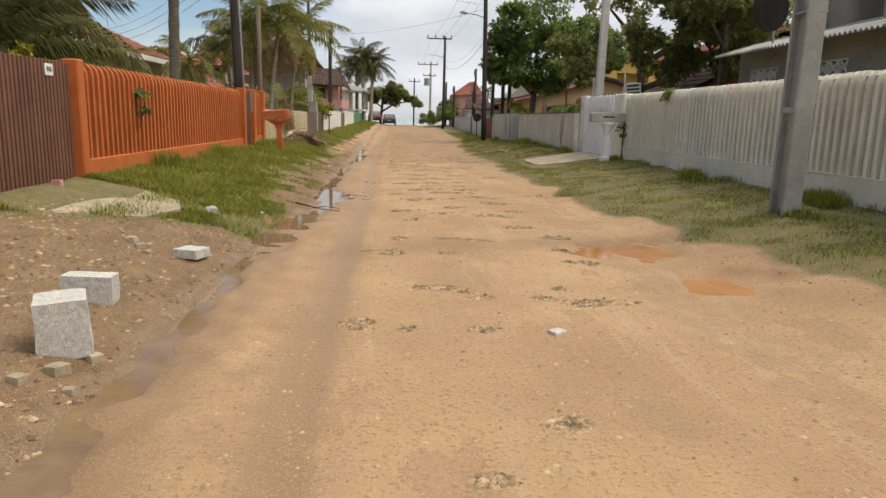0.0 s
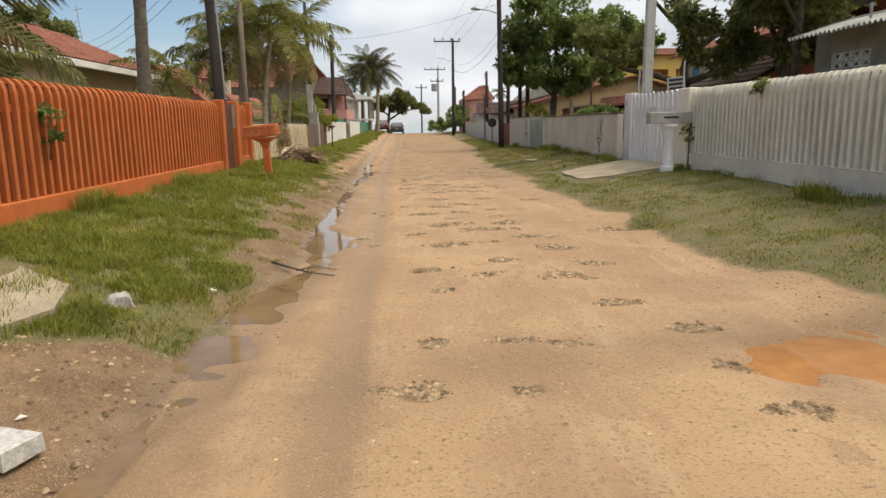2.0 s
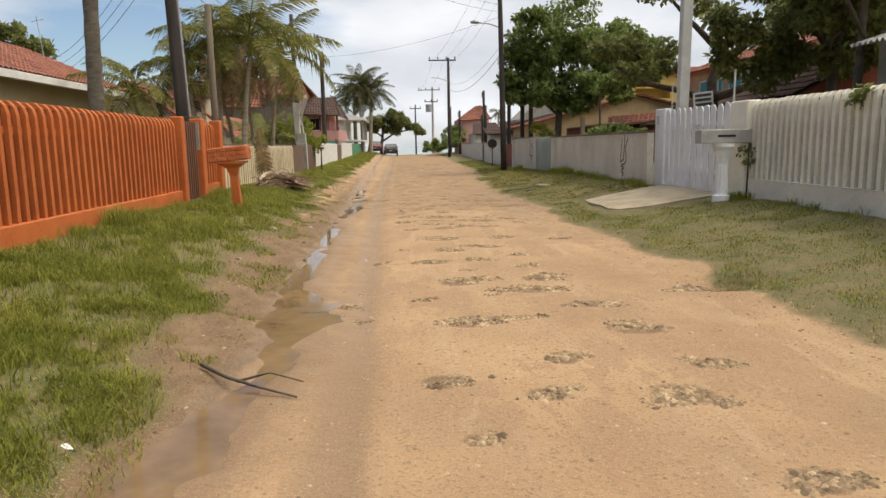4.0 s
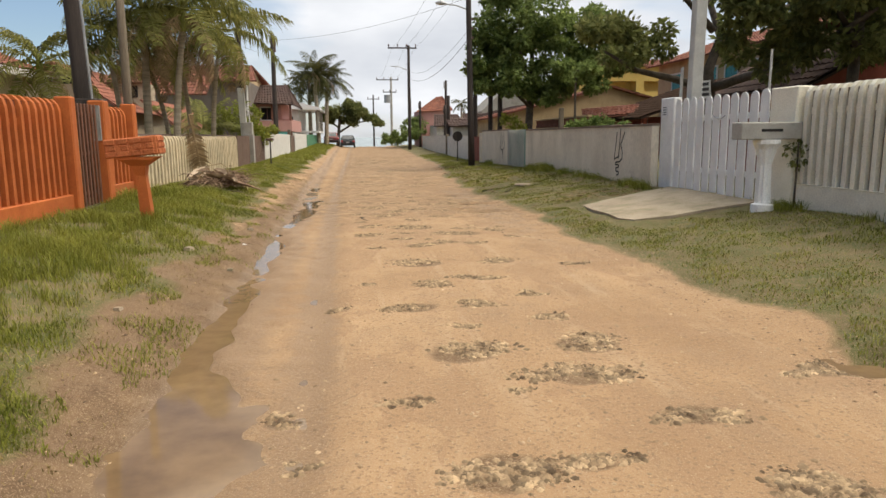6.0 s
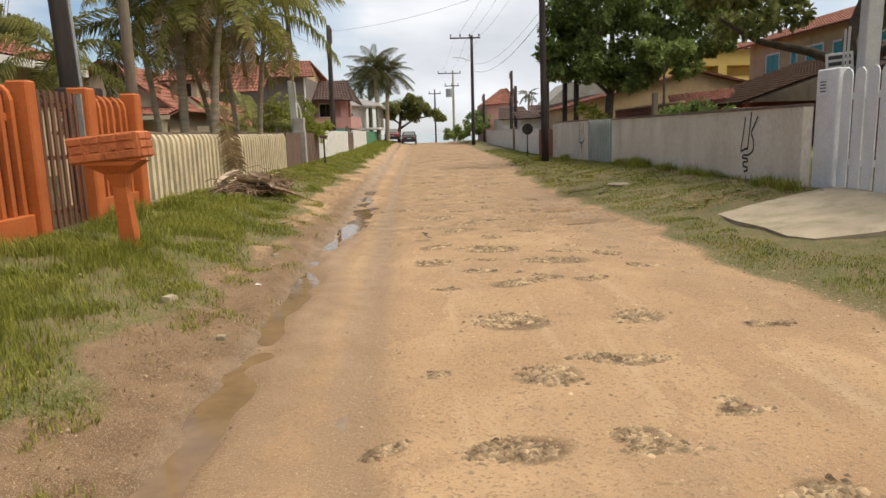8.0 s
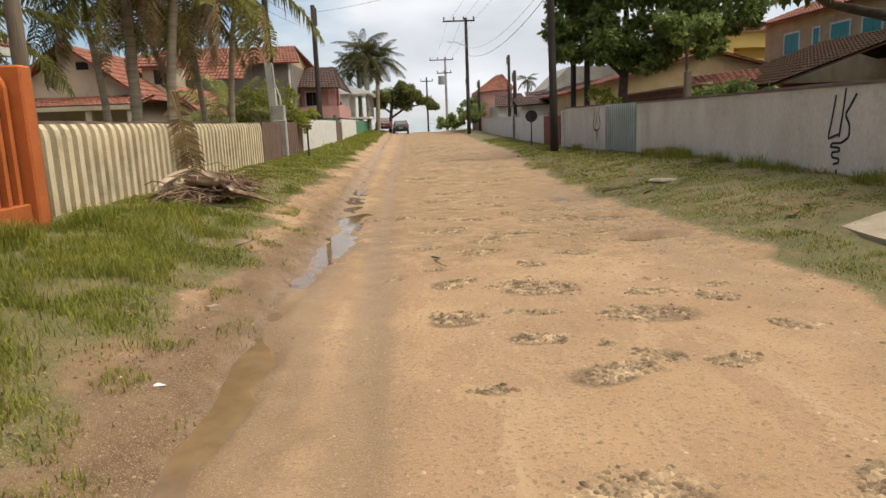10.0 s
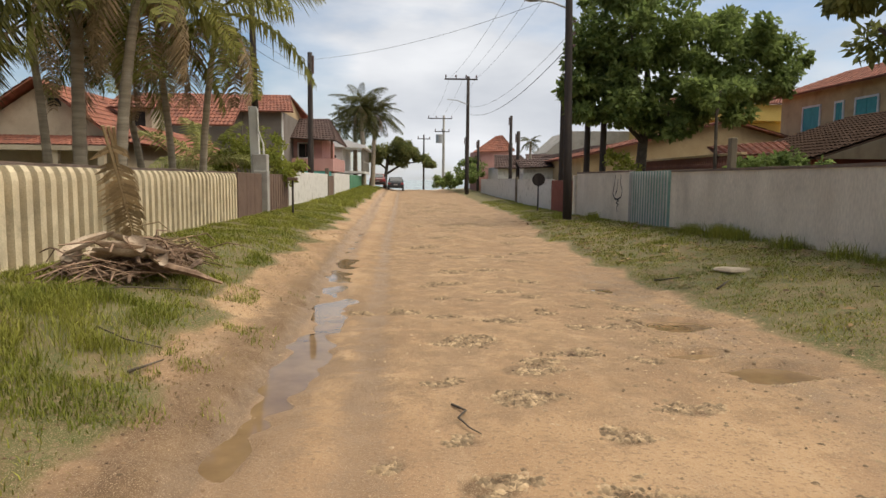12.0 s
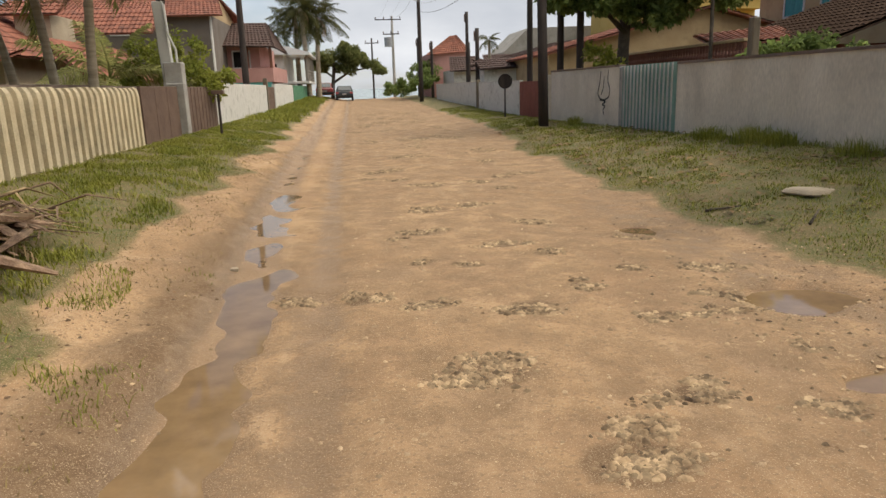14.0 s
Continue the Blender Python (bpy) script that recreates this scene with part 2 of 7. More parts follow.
M_DARKBARK = mat("dark_palm_bark", (0.075, 0.062, 0.048), (0.19, 0.16, 0.125), 4, 30, 0.95, 0.8, stretch=(1, 1, 2.5))
M_LEAF = leaf_mat("almond_leaf", (0.105, 0.150, 0.042), (0.235, 0.285, 0.088), trans=0.55)
M_LEAFDARK = leaf_mat("dark_leaf", (0.115, 0.135, 0.044), (0.245, 0.250, 0.088), trans=0.58)
M_BUSH = leaf_mat("yellow_green_leaf", (0.15, 0.18, 0.032), (0.30, 0.30, 0.06), trans=0.5)
M_FRONDPALE = leaf_mat("yellowish_palm_leaflet", (0.20, 0.21, 0.06), (0.36, 0.34, 0.13), trans=0.5)
M_HTAN = mat("tan_house_paint", (0.40, 0.32, 0.22), (0.50, 0.41, 0.29), 1, 30, 0.9, 0.2, stain=(0.27, 0.21, 0.15), stain_amount=0.6)
M_FROND = leaf_mat("palm_leaflet", (0.135, 0.145, 0.034), (0.270, 0.250, 0.076), trans=0.5)
# Darker copy of palm_leaflet, with foliage shade put into its colour.
M_FRONDSHADE = leaf_mat("shaded_palm_leaflet", (0.055, 0.060, 0.018), (0.115, 0.110, 0.034))
M_FRONDDRY = leaf_mat("dry_palm_leaflet", (0.24, 0.165, 0.085), (0.42, 0.31, 0.18), trans=0.2, rough=0.8)
M_SHEATH = mat("dry_palm_sheath", (0.085, 0.048, 0.030), (0.30, 0.20, 0.13), 5, 40, 0.9, 0.5, piece=0.6, stretch=(2, 2, 2))
M_PALESHEATH = mat("pale_palm_sheath", (0.34, 0.25, 0.17), (0.52, 0.42, 0.31), 4, 40, 0.85, 0.4, stain=(0.16, 0.09, 0.05), stain_amount=0.7)
M_GRASS = leaf_mat("long_grass", (0.135, 0.158, 0.022), (0.275, 0.265, 0.050), trans=0.35, island=0.8, rough=0.6)
M_GRASSDRY = leaf_mat("straw_grass", (0.17, 0.125, 0.05), (0.31, 0.23, 0.10), island=0.6, rough=0.8)
M_GRASSR = leaf_mat("short_grass", (0.135, 0.160, 0.024), (0.27, 0.255, 0.055), trans=0.35, island=0.8, rough=0.6)
M_TYRE = plain("tyre_rubber", (0.015, 0.015, 0.015), 0.8)
M_GLASS = plain("car_glass", (0.015, 0.02, 0.022), 0.08)
M_CARRED = plain("dark_red_car_paint", (0.16, 0.035, 0.03), 0.25)
M_CARDARK = plain("dark_grey_car_paint", (0.035, 0.04, 0.045), 0.25)
M_LAMPRED = plain("red_tail_lamp", (0.35, 0.02, 0.02), 0.3)
M_LITTER = plain("white_litter", (0.65, 0.64, 0.60), 0.6)
M_SEA = mat("sea_water", (0.16, 0.22, 0.23), (0.22, 0.28, 0.28), 0.05, 1.0, 0.25, 0.2)
M_SAND = mat("pale_sand", (0.45, 0.38, 0.28), (0.55, 0.47, 0.35), 1, 30, 0.95, 0.2)


def water_mat(name, c1, c2):
    m = mat(name, c1, c2, 2.5, 8, 0.03, 0.0, spec=0.5)
    n, l = m.node_tree.nodes, m.node_tree.links
    b = n["Principled BSDF"]
    b.inputs["IOR"].default_value = 1.33
    w = n.new("ShaderNodeTexNoise")
    w.inputs["Scale"].default_value = 9
    bp = n.new("ShaderNodeBump")
    bp.inputs["Strength"].default_value, bp.inputs["Distance"].default_value = 0.04, 0.01
    l.new(w.outputs["Fac"], bp.inputs["Height"])
    l.new(bp.outputs[0], b.inputs["Normal"])
    return m


M_WATER = water_mat("muddy_water", (0.15, 0.095, 0.05), (0.24, 0.155, 0.08))
M_WATERORANGE = water_mat("orange_muddy_water", (0.34, 0.155, 0.057), (0.41, 0.197, 0.078))


def ground_mat():
    """Bare road earth, damp gutter, straw and grass soil, blended by the zones kept with the ground mesh."""
    m = bpy.data.materials.new("ground_earth")
    m.use_nodes = True
    n, l = m.node_tree.nodes, m.node_tree.links
    b = n["Principled BSDF"]
    b.inputs["Specular IOR Level"].default_value = 0.3
    geo, zone = n.new("ShaderNodeNewGeometry"), n.new("ShaderNodeAttribute")
    zone.attribute_name = "zone"
    sep = n.new("ShaderNodeSeparateColor")
    l.new(zone.outputs["Color"], sep.inputs[0])

    def tex(scale, detail, stretch=(1, 1, 1), rough=0.6):
        mp, t = n.new("ShaderNodeMapping"), n.new("ShaderNodeTexNoise")
        mp.inputs["Scale"].default_value = stretch
        t.inputs["Scale"].default_value, t.inputs["Detail"].default_value, t.inputs["Roughness"].default_value = scale, detail, rough
        l.new(geo.outputs["Position"], mp.inputs[0])
        l.new(mp.outputs[0], t.inputs["Vector"])
        return t.outputs["Fac"]

    def ramp(fac, p0, p1, c0, c1):
        r = n.new("ShaderNodeValToRGB")
        r.color_ramp.elements[0].position, r.color_ramp.elements[1].position = p0, p1
        r.color_ramp.elements[0].color, r.color_ramp.elements[1].color = (*c0, 1), (*c1, 1)
        l.new(fac, r.inputs[0])
        return r.outputs[0]

    def mix(fac, a, c):
        x = n.new("ShaderNodeMixRGB")
        for k, v in enumerate((fac, a, c)):
            if isinstance(v, tuple):
                x.inputs[k].default_value = (*v, 1)
            else:
                l.new(v, x.inputs[k])
        return x.outputs[0]

    def maths(op, a, c):
        x = n.new("ShaderNodeMath")
        x.operation, x.use_clamp = op, op != "MULTIPLY_ADD"
        for k, v in enumerate((a, c)):
            if isinstance(v, float):
                x.inputs[k].default_value = v
            else:
                l.new(v, x.inputs[k])
        return x.outputs[0]

    def broken(mask, fac, amount=0.9):
        """mask with an edge that the noise frays"""
        f = n.new("ShaderNodeMath")
        f.operation = "MULTIPLY_ADD"
        l.new(fac, f.inputs[0])
        f.inputs[1].default_value = amount
        f.inputs[2].default_value = -amount / 2
        s = n.new("ShaderNodeMath")
        s.operation = "ADD"
        l.new(mask, s.inputs[0])
        l.new(f.outputs[0], s.inputs[1])
        return ramp(s.outputs[0], 0.36, 0.62, (0, 0, 0), (1, 1, 1))

    coarse, mid, fine, grit = tex(0.55, 6), tex(3.2, 7, rough=0.7), tex(38, 4), tex(150, 2)
    streak = tex(2.6, 5, (1.6, 0.16, 1))
    road = ramp(coarse, 0.35, 0.66, (0.300, 0.184, 0.097), (0.415, 0.269, 0.147))
    road = mix(ramp(tex(1.1, 7, (1, 0.55, 1), 0.65), 0.50, 0.68, (0, 0, 0), (0.75, 0.75, 0.75)), road, (0.275, 0.18, 0.108))
    road = mix(ramp(streak, 0.55, 0.75, (0, 0, 0), (0.5, 0.5, 0.5)), road, (0.47, 0.34, 0.215))
    mottle = tex(9, 7, rough=0.8)
    road = mix(ramp(mottle, 0.52, 0.68, (0, 0, 0), (0.4, 0.4, 0.4)), road, (0.25, 0.155, 0.086))
    road = mix(ramp(tex(0.9, 5, (1.2, 0.5, 1), 0.6), 0.55, 0.40, (0, 0, 0), (0.6, 0.6, 0.6)), road, (0.29, 0.178, 0.098))
    damp = broken(sep.outputs[1], mid)
    road = mix(damp, road, mix(coarse, (0.215, 0.130, 0.067), (0.275, 0.175, 0.096)))
    dirt = mix(ramp(mid, 0.35, 0.7, (0, 0, 0), (1, 1, 1)), (0.115, 0.069, 0.036), (0.205, 0.130, 0.071))
    ground = mix(broken(sep.outputs[2], mid), road, dirt)
    soil = mix(ramp(mid, 0.4, 0.65, (0, 0, 0), (1, 1, 1)), (0.075, 0.085, 0.022), (0.15, 0.112, 0.050))
    ground = mix(broken(sep.outputs[0], mid), ground, soil)
    speck = ramp(grit, 0.58, 0.66, (0, 0, 0), (0.85, 0.85, 0.85))
    ground = mix(speck, ground, (0.46, 0.345, 0.22))
    speck2 = ramp(fine, 0.55, 0.64, (0, 0, 0), (0.75, 0.75, 0.75))
    ground = mix(speck2, ground, (0.20, 0.13, 0.075))
    l.new(ground, b.inputs["Base Color"])
    rg = ramp(damp, 0, 1, (0.95, 0.95, 0.95), (0.62, 0.62, 0.62))
    l.new(rg, b.inputs["Roughness"])
    h = n.new("ShaderNodeMath")
    h.operation = "ADD"
    l.new(fine, h.inputs[0])
    l.new(mottle, h.inputs[1])
    bp = n.new("ShaderNodeBump")
    bp.inputs["Strength"].default_value, bp.inputs["Distance"].default_value = 0.55, 0.02
    l.new(h.outputs[0], bp.inputs["Height"])
    l.new(bp.outputs[0], b.inputs["Normal"])
    return m


M_GROUND = ground_mat()

# ---------- building helpers ----------
rng = np.random.default_rng(7)


class Mesh:
    """Vertices and faces gathered for one part."""

    def __init__(self):
        self.v, self.f = [], []

    def add(self, verts, faces):
        k = len(self.v)
        self.v += [tuple(p) for p in verts]
        self.f += [tuple(i + k for i in f) for f in faces]
        return self

    def box(self, x0, y0, z0, x1, y1, z1, c=0.0, m=None):
        """A box; c: the width of its worn, chamfered edges."""
        if c <= 0:
            vs = [(x, y, z) for x in (x0, x1) for y in (y0, y1) for z in (z0, z1)]
            fs = [(0, 1, 3, 2), (4, 6, 7, 5), (0, 4, 5, 1), (2, 3, 7, 6), (0, 2, 6, 4), (1, 5, 7, 3)]
        else:
            vs, idx = [], {}
            X, Y, Z = (x0, x1), (y0, y1), (z0, z1)
            for i in (0, 1):
                for j in (0, 1):
                    for k in (0, 1):
                        sx, sy, sz = (c, -c)[i], (c, -c)[j], (c, -c)[k]
                        for a, p in enumerate(((X[i], Y[j] + sy, Z[k] + sz), (X[i] + sx, Y[j], Z[k] + sz), (X[i] + sx, Y[j] + sy, Z[k]))):
                            idx[i, j, k, a] = len(vs)
                            vs.append(p)
            q = lambda *ks: tuple(idx[k] for k in ks)
            fs = [q((0, 0, 0, 0), (0, 0, 1, 0), (0, 1, 1, 0), (0, 1, 0, 0)), q((1, 0, 0, 0), (1, 1, 0, 0), (1, 1, 1, 0), (1, 0, 1, 0)),
                  q((0, 0, 0, 1), (1, 0, 0, 1), (1, 0, 1, 1), (0, 0, 1, 1)), q((0, 1, 0, 1), (0, 1, 1, 1), (1, 1, 1, 1), (1, 1, 0, 1)),
                  q((0, 0, 0, 2), (0, 1, 0, 2), (1, 1, 0, 2), (1, 0, 0, 2)), q((0, 0, 1, 2), (1, 0, 1, 2), (1, 1, 1, 2), (0, 1, 1, 2))]
            for a in (0, 1):
                for b in (0, 1):
                    fs.append(q((a, b, 0, 0), (a, b, 0, 1), (a, b, 1, 1), (a, b, 1, 0)))
                    fs.append(q((a, 0, b, 0), (a, 1, b, 0), (a, 1, b, 2), (a, 0, b, 2)))
                    fs.append(q((0, a, b, 1), (0, a, b, 2), (1, a, b, 2), (1, a, b, 1)))
                    for k in (0, 1):
                        fs.append(q((a, b, k, 0), (a, b, k, 1), (a, b, k, 2)))
        if m is not None:
            vs = [m @ Vector(p) for p in vs]
        return self.add(vs, fs)

    def tube(self, pts, radii, n=8, cap=True, flat=1.0):
        """A tapered tube along points."""
        pts = [Vector(p) for p in pts]
        rings = []
        up = Vector((0, 0, 1))
        for i, p in enumerate(pts):
            d = (pts[min(i + 1, len(pts) - 1)] - pts[max(i - 1, 0)]).normalized()
            a = d.cross(up if abs(d.z) < 0.95 else Vector((1, 0, 0))).normalized()
            b = a.cross(d).normalized()
            rings.append([p + (a * math.cos(2 * math.pi * k / n) + b * flat * math.sin(2 * math.pi * k / n)) * radii[i] for k in range(n)])
        fs = [(i * n + k, i * n + (k + 1) % n, (i + 1) * n + (k + 1) % n, (i + 1) * n + k) for i in range(len(pts) - 1) for k in range(n)]
        if cap:
            fs += [tuple(reversed(range(n))), tuple((len(pts) - 1) * n + k for k in range(n))]
        return self.add([v for r in rings for v in r], fs)

    def prism(self, poly, axis, a, b):
        """A flat outline drawn out from a to b along an axis (0 x, 1 y, 2 z)."""
        n = len(poly)

        def put(p, t):
            q = list(p)
            q.insert(axis, t)
            return tuple(q)
        vs = [put(p, a) for p in poly] + [put(p, b) for p in poly]
        fs = [tuple(range(n)), tuple(range(2 * n - 1, n - 1, -1))] + [(k, n + k, n + (k + 1) % n, (k + 1) % n) for k in range(n)]
        return self.add(vs, fs)

    def data(self, name, material, smooth=False):
        me = bpy.data.meshes.new(name)
        me.from_pydata(self.v, [], self.f)
        bm = bmesh.new()
        bm.from_mesh(me)
        bmesh.ops.recalc_face_normals(bm, faces=bm.faces)
        bm.to_mesh(me)
        bm.free()
        me.materials.append(material)
        if smooth:
            me.polygons.foreach_set("use_smooth", [True] * len(me.polygons))
        return me


def part(name, mesh, material, parent, label="", smooth=False, at=None):
    data = mesh.data(name, material, smooth) if isinstance(mesh, Mesh) else mesh
    ob = new(name, data)
    ob.parent = parent
    if at is not None:
        ob.matrix_basis = at
    if label:
        tagged(ob, label)
    return ob


def thing(name, label, category, x=0, y=0, z=0, group="", kind="", rz=0):
    ob = new(name)
    ob.matrix_basis = pose(x, y, z, 0, 0, rz)
    return tagged(ob, label, category, group, kind)


def solid(name, mesh, material, label, category="", kind="", smooth=False, group=""):
    return tagged(new(name, mesh.data(name, material, smooth)), label, category, group, kind)


def raw(name, verts, faces, material, label, category, kind="stuff"):
    """One large mesh straight from arrays; faces all of one length."""
    me = bpy.data.meshes.new(name)
    nv, nf, k = len(verts), len(faces), faces.shape[1]
    me.vertices.add(nv)
    me.vertices.foreach_set("co", np.asarray(verts, dtype=np.float32).ravel())
    me.loops.add(nf * k)
    me.loops.foreach_set("vertex_index", np.asarray(faces, dtype=np.int32).ravel())
    me.polygons.add(nf)
    me.polygons.foreach_set("loop_start", np.arange(nf, dtype=np.int32) * k)
    me.update(calc_edges=True)
    me.materials.append(material)
    return tagged(new(name, me), label, category, "", kind)


def value_noise(x, y, s, seed=0):
    """Smooth noise between 0 and 1 at wavelength s."""
    x, y = np.asarray(x, float) / s, np.asarray(y, float) / s
    xi, yi = np.floor(x), np.floor(y)
    fx, fy = x - xi, y - yi
    fx, fy = fx * fx * (3 - 2 * fx), fy * fy * (3 - 2 * fy)
    h = lambda a, b: np.modf(np.abs(np.sin(a * 127.1 + b * 311.7 + seed * 74.7)) * 43758.5453)[0]
    return (h(xi, yi) * (1 - fx) + h(xi + 1, yi) * fx) * (1 - fy) + (h(xi, yi + 1) * (1 - fx) + h(xi + 1, yi + 1) * fx) * fy


def step(a, b, t):
    t = np.clip((np.asarray(t, float) - a) / (b - a), 0, 1)
    return t * t * (3 - 2 * t)


# ---------- ground ----------
GUT_Y = [-6, 1.2, 6.2, 8.2, 9.4, 11.2, 12.4, 14.2, 15.5, 18, 20, 21, 23, 25, 28, 34, 45, 60, 90]
GUT_X = [-0.78, -0.78, -0.86, -0.86, -0.68, -0.52, -0.68, -0.75, -0.77, -0.74, -0.88, -0.86, -0.86, -0.86, -1.05, -1.18, -1.3, -1.5, -1.6]
WID_Y = [-6, 6, 7, 9.2, 10.2, 11.2, 12.4, 13.4, 15.5, 18, 19, 20, 21, 22.2, 23, 24.5, 25.6, 28, 33, 60, 90]
WID_W = [0.12, 0.14, 0.24, 0.24, 0.10, 0.16, 0.30, 0.18, 0.18, 0.20, 0.20, 0.14, 0.15, 0.14, 0.18, 0.17, 0.20, 0.24, 0.15, 0.15, 0.12]
POOLS = [(3.65, 7.1, 0.75, 0.58), (4.05, 5.4, 0.62, 0.36), (3.98, 12.6, 0.42, 0.32), (3.15, 22.75, 0.40, 0.28), (3.2, 24.6, 0.42, 0.3), (2.7, 23.3, 0.25, 0.14), (2.95, 27.0, 0.25, 0.3)]

# gravel: patches where the road is worn through, and loose stones elsewhere
PATCHES = []
pr = random.Random(5)
def patch(*rows):
    PATCHES.extend(rows)
patch((1.12, 4.97, 0.17), (1.47, 4.6, 0.1), (2.19, 5.0, 0.11), (1.96, 4.65, 0.1), (2.35, 4.53, 0.17), (2.66, 4.53, 0.08), (1.34, 3.75, 0.12), (0.46, 3.86, 0.13))
patch((0.78, 3.73, 0.08), (0.72, 9.96, 0.15), (1.37, 9.63, 0.16), (2.2, 9.56, 0.23), (2.45, 11.08, 0.27), (1.62, 10.26, 0.13), (2.71, 10.15, 0.14), (2.36, 8.45, 0.17))
patch((0.86, 9.07, 0.1), (1.3, 7.51, 0.11), (1.73, 7.4, 0.13), (1.3, 6.56, 0.11), (0.63, 6.57, 0.16), (2.71, 7.67, 0.18), (0.75, 7.47, 0.12), (1.14, 16.83, 0.31))
patch((2.17, 16.94, 0.25), (1.76, 15.9, 0.19), (1.19, 15.66, 0.24), (0.94, 14.7, 0.2), (1.49, 14.75, 0.17), (2.1, 14.21, 0.17), (2.12, 15.06, 0.13), (3.0, 16.61, 0.14))
patch((1.27, 13.97, 0.11), (1.16, 13.29, 0.3), (2.12, 13.34, 0.28), (1.85, 12.66, 0.28), (2.27, 11.95, 0.19), (0.72, 12.39, 0.11), (1.38, 12.45, 0.07), (0.22, 14.8, 0.11))
patch((0.52, 15.79, 0.09), (-0.06, 12.26, 0.11), (0.1, 11.73, 0.07), (1.06, 11.45, 0.26), (1.52, 11.47, 0.13), (3.52, 12.62, 0.17), (1.0, 22.01, 0.23), (1.44, 21.29, 0.15))
patch((0.56, 20.73, 0.19), (1.35, 20.33, 0.37), (2.03, 21.73, 0.17), (0.53, 19.44, 0.23), (1.18, 19.55, 0.15), (1.02, 18.91, 0.19), (2.04, 19.34, 0.34), (2.27, 20.04, 0.17))
patch((2.7, 19.78, 0.18), (2.81, 20.17, 0.11), (2.83, 18.97, 0.13), (1.76, 18.46, 0.14), (2.16, 18.35, 0.14), (1.28, 18.15, 0.22), (0.65, 18.04, 0.1), (1.46, 18.69, 0.08))
patch((0.47, 21.3, 0.1), (2.41, 20.48, 0.09), (0.04, 20.97, 0.1), (1.19, 30.53, 0.24), (0.96, 28.63, 0.24), (1.52, 28.78, 0.2), (0.73, 27.35, 0.21), (1.96, 27.58, 0.21))
patch((1.44, 26.54, 0.16), (0.99, 25.86, 0.1), (1.74, 26.16, 0.15), (2.24, 25.52, 0.13), (2.92, 25.39, 0.18), (1.71, 25.11, 0.13), (-0.38, 25.24, 0.16), (0.1, 25.12, 0.16))
patch((0.56, 24.93, 0.18), (1.2, 24.69, 0.22), (0.73, 23.67, 0.26), (1.65, 23.26, 0.17), (1.13, 22.72, 0.27), (0.4, 22.37, 0.12), (2.22, 22.98, 0.12), (2.52, 23.72, 0.08))
patch((2.71, 24.68, 0.19), (2.46, 24.33, 0.13), (2.72, 26.59, 0.15), (0.65, 32.71, 0.34), (2.22, 30.04, 0.18), (1.97, 24.39, 0.14), (0.6, 26.08, 0.12))
patch((1.43, .84, .1), (2.22, .39, .15), (1.6, 2.2, .12), (2.75, 6.9, .12), (2.8, 6.2, .14), (1.1, 1.7, .1))
for k in range(100):
    PATCHES.append((pr.uniform(0.2, 3.3), pr.uniform(30.5, 60), pr.uniform(0.14, 0.32)))


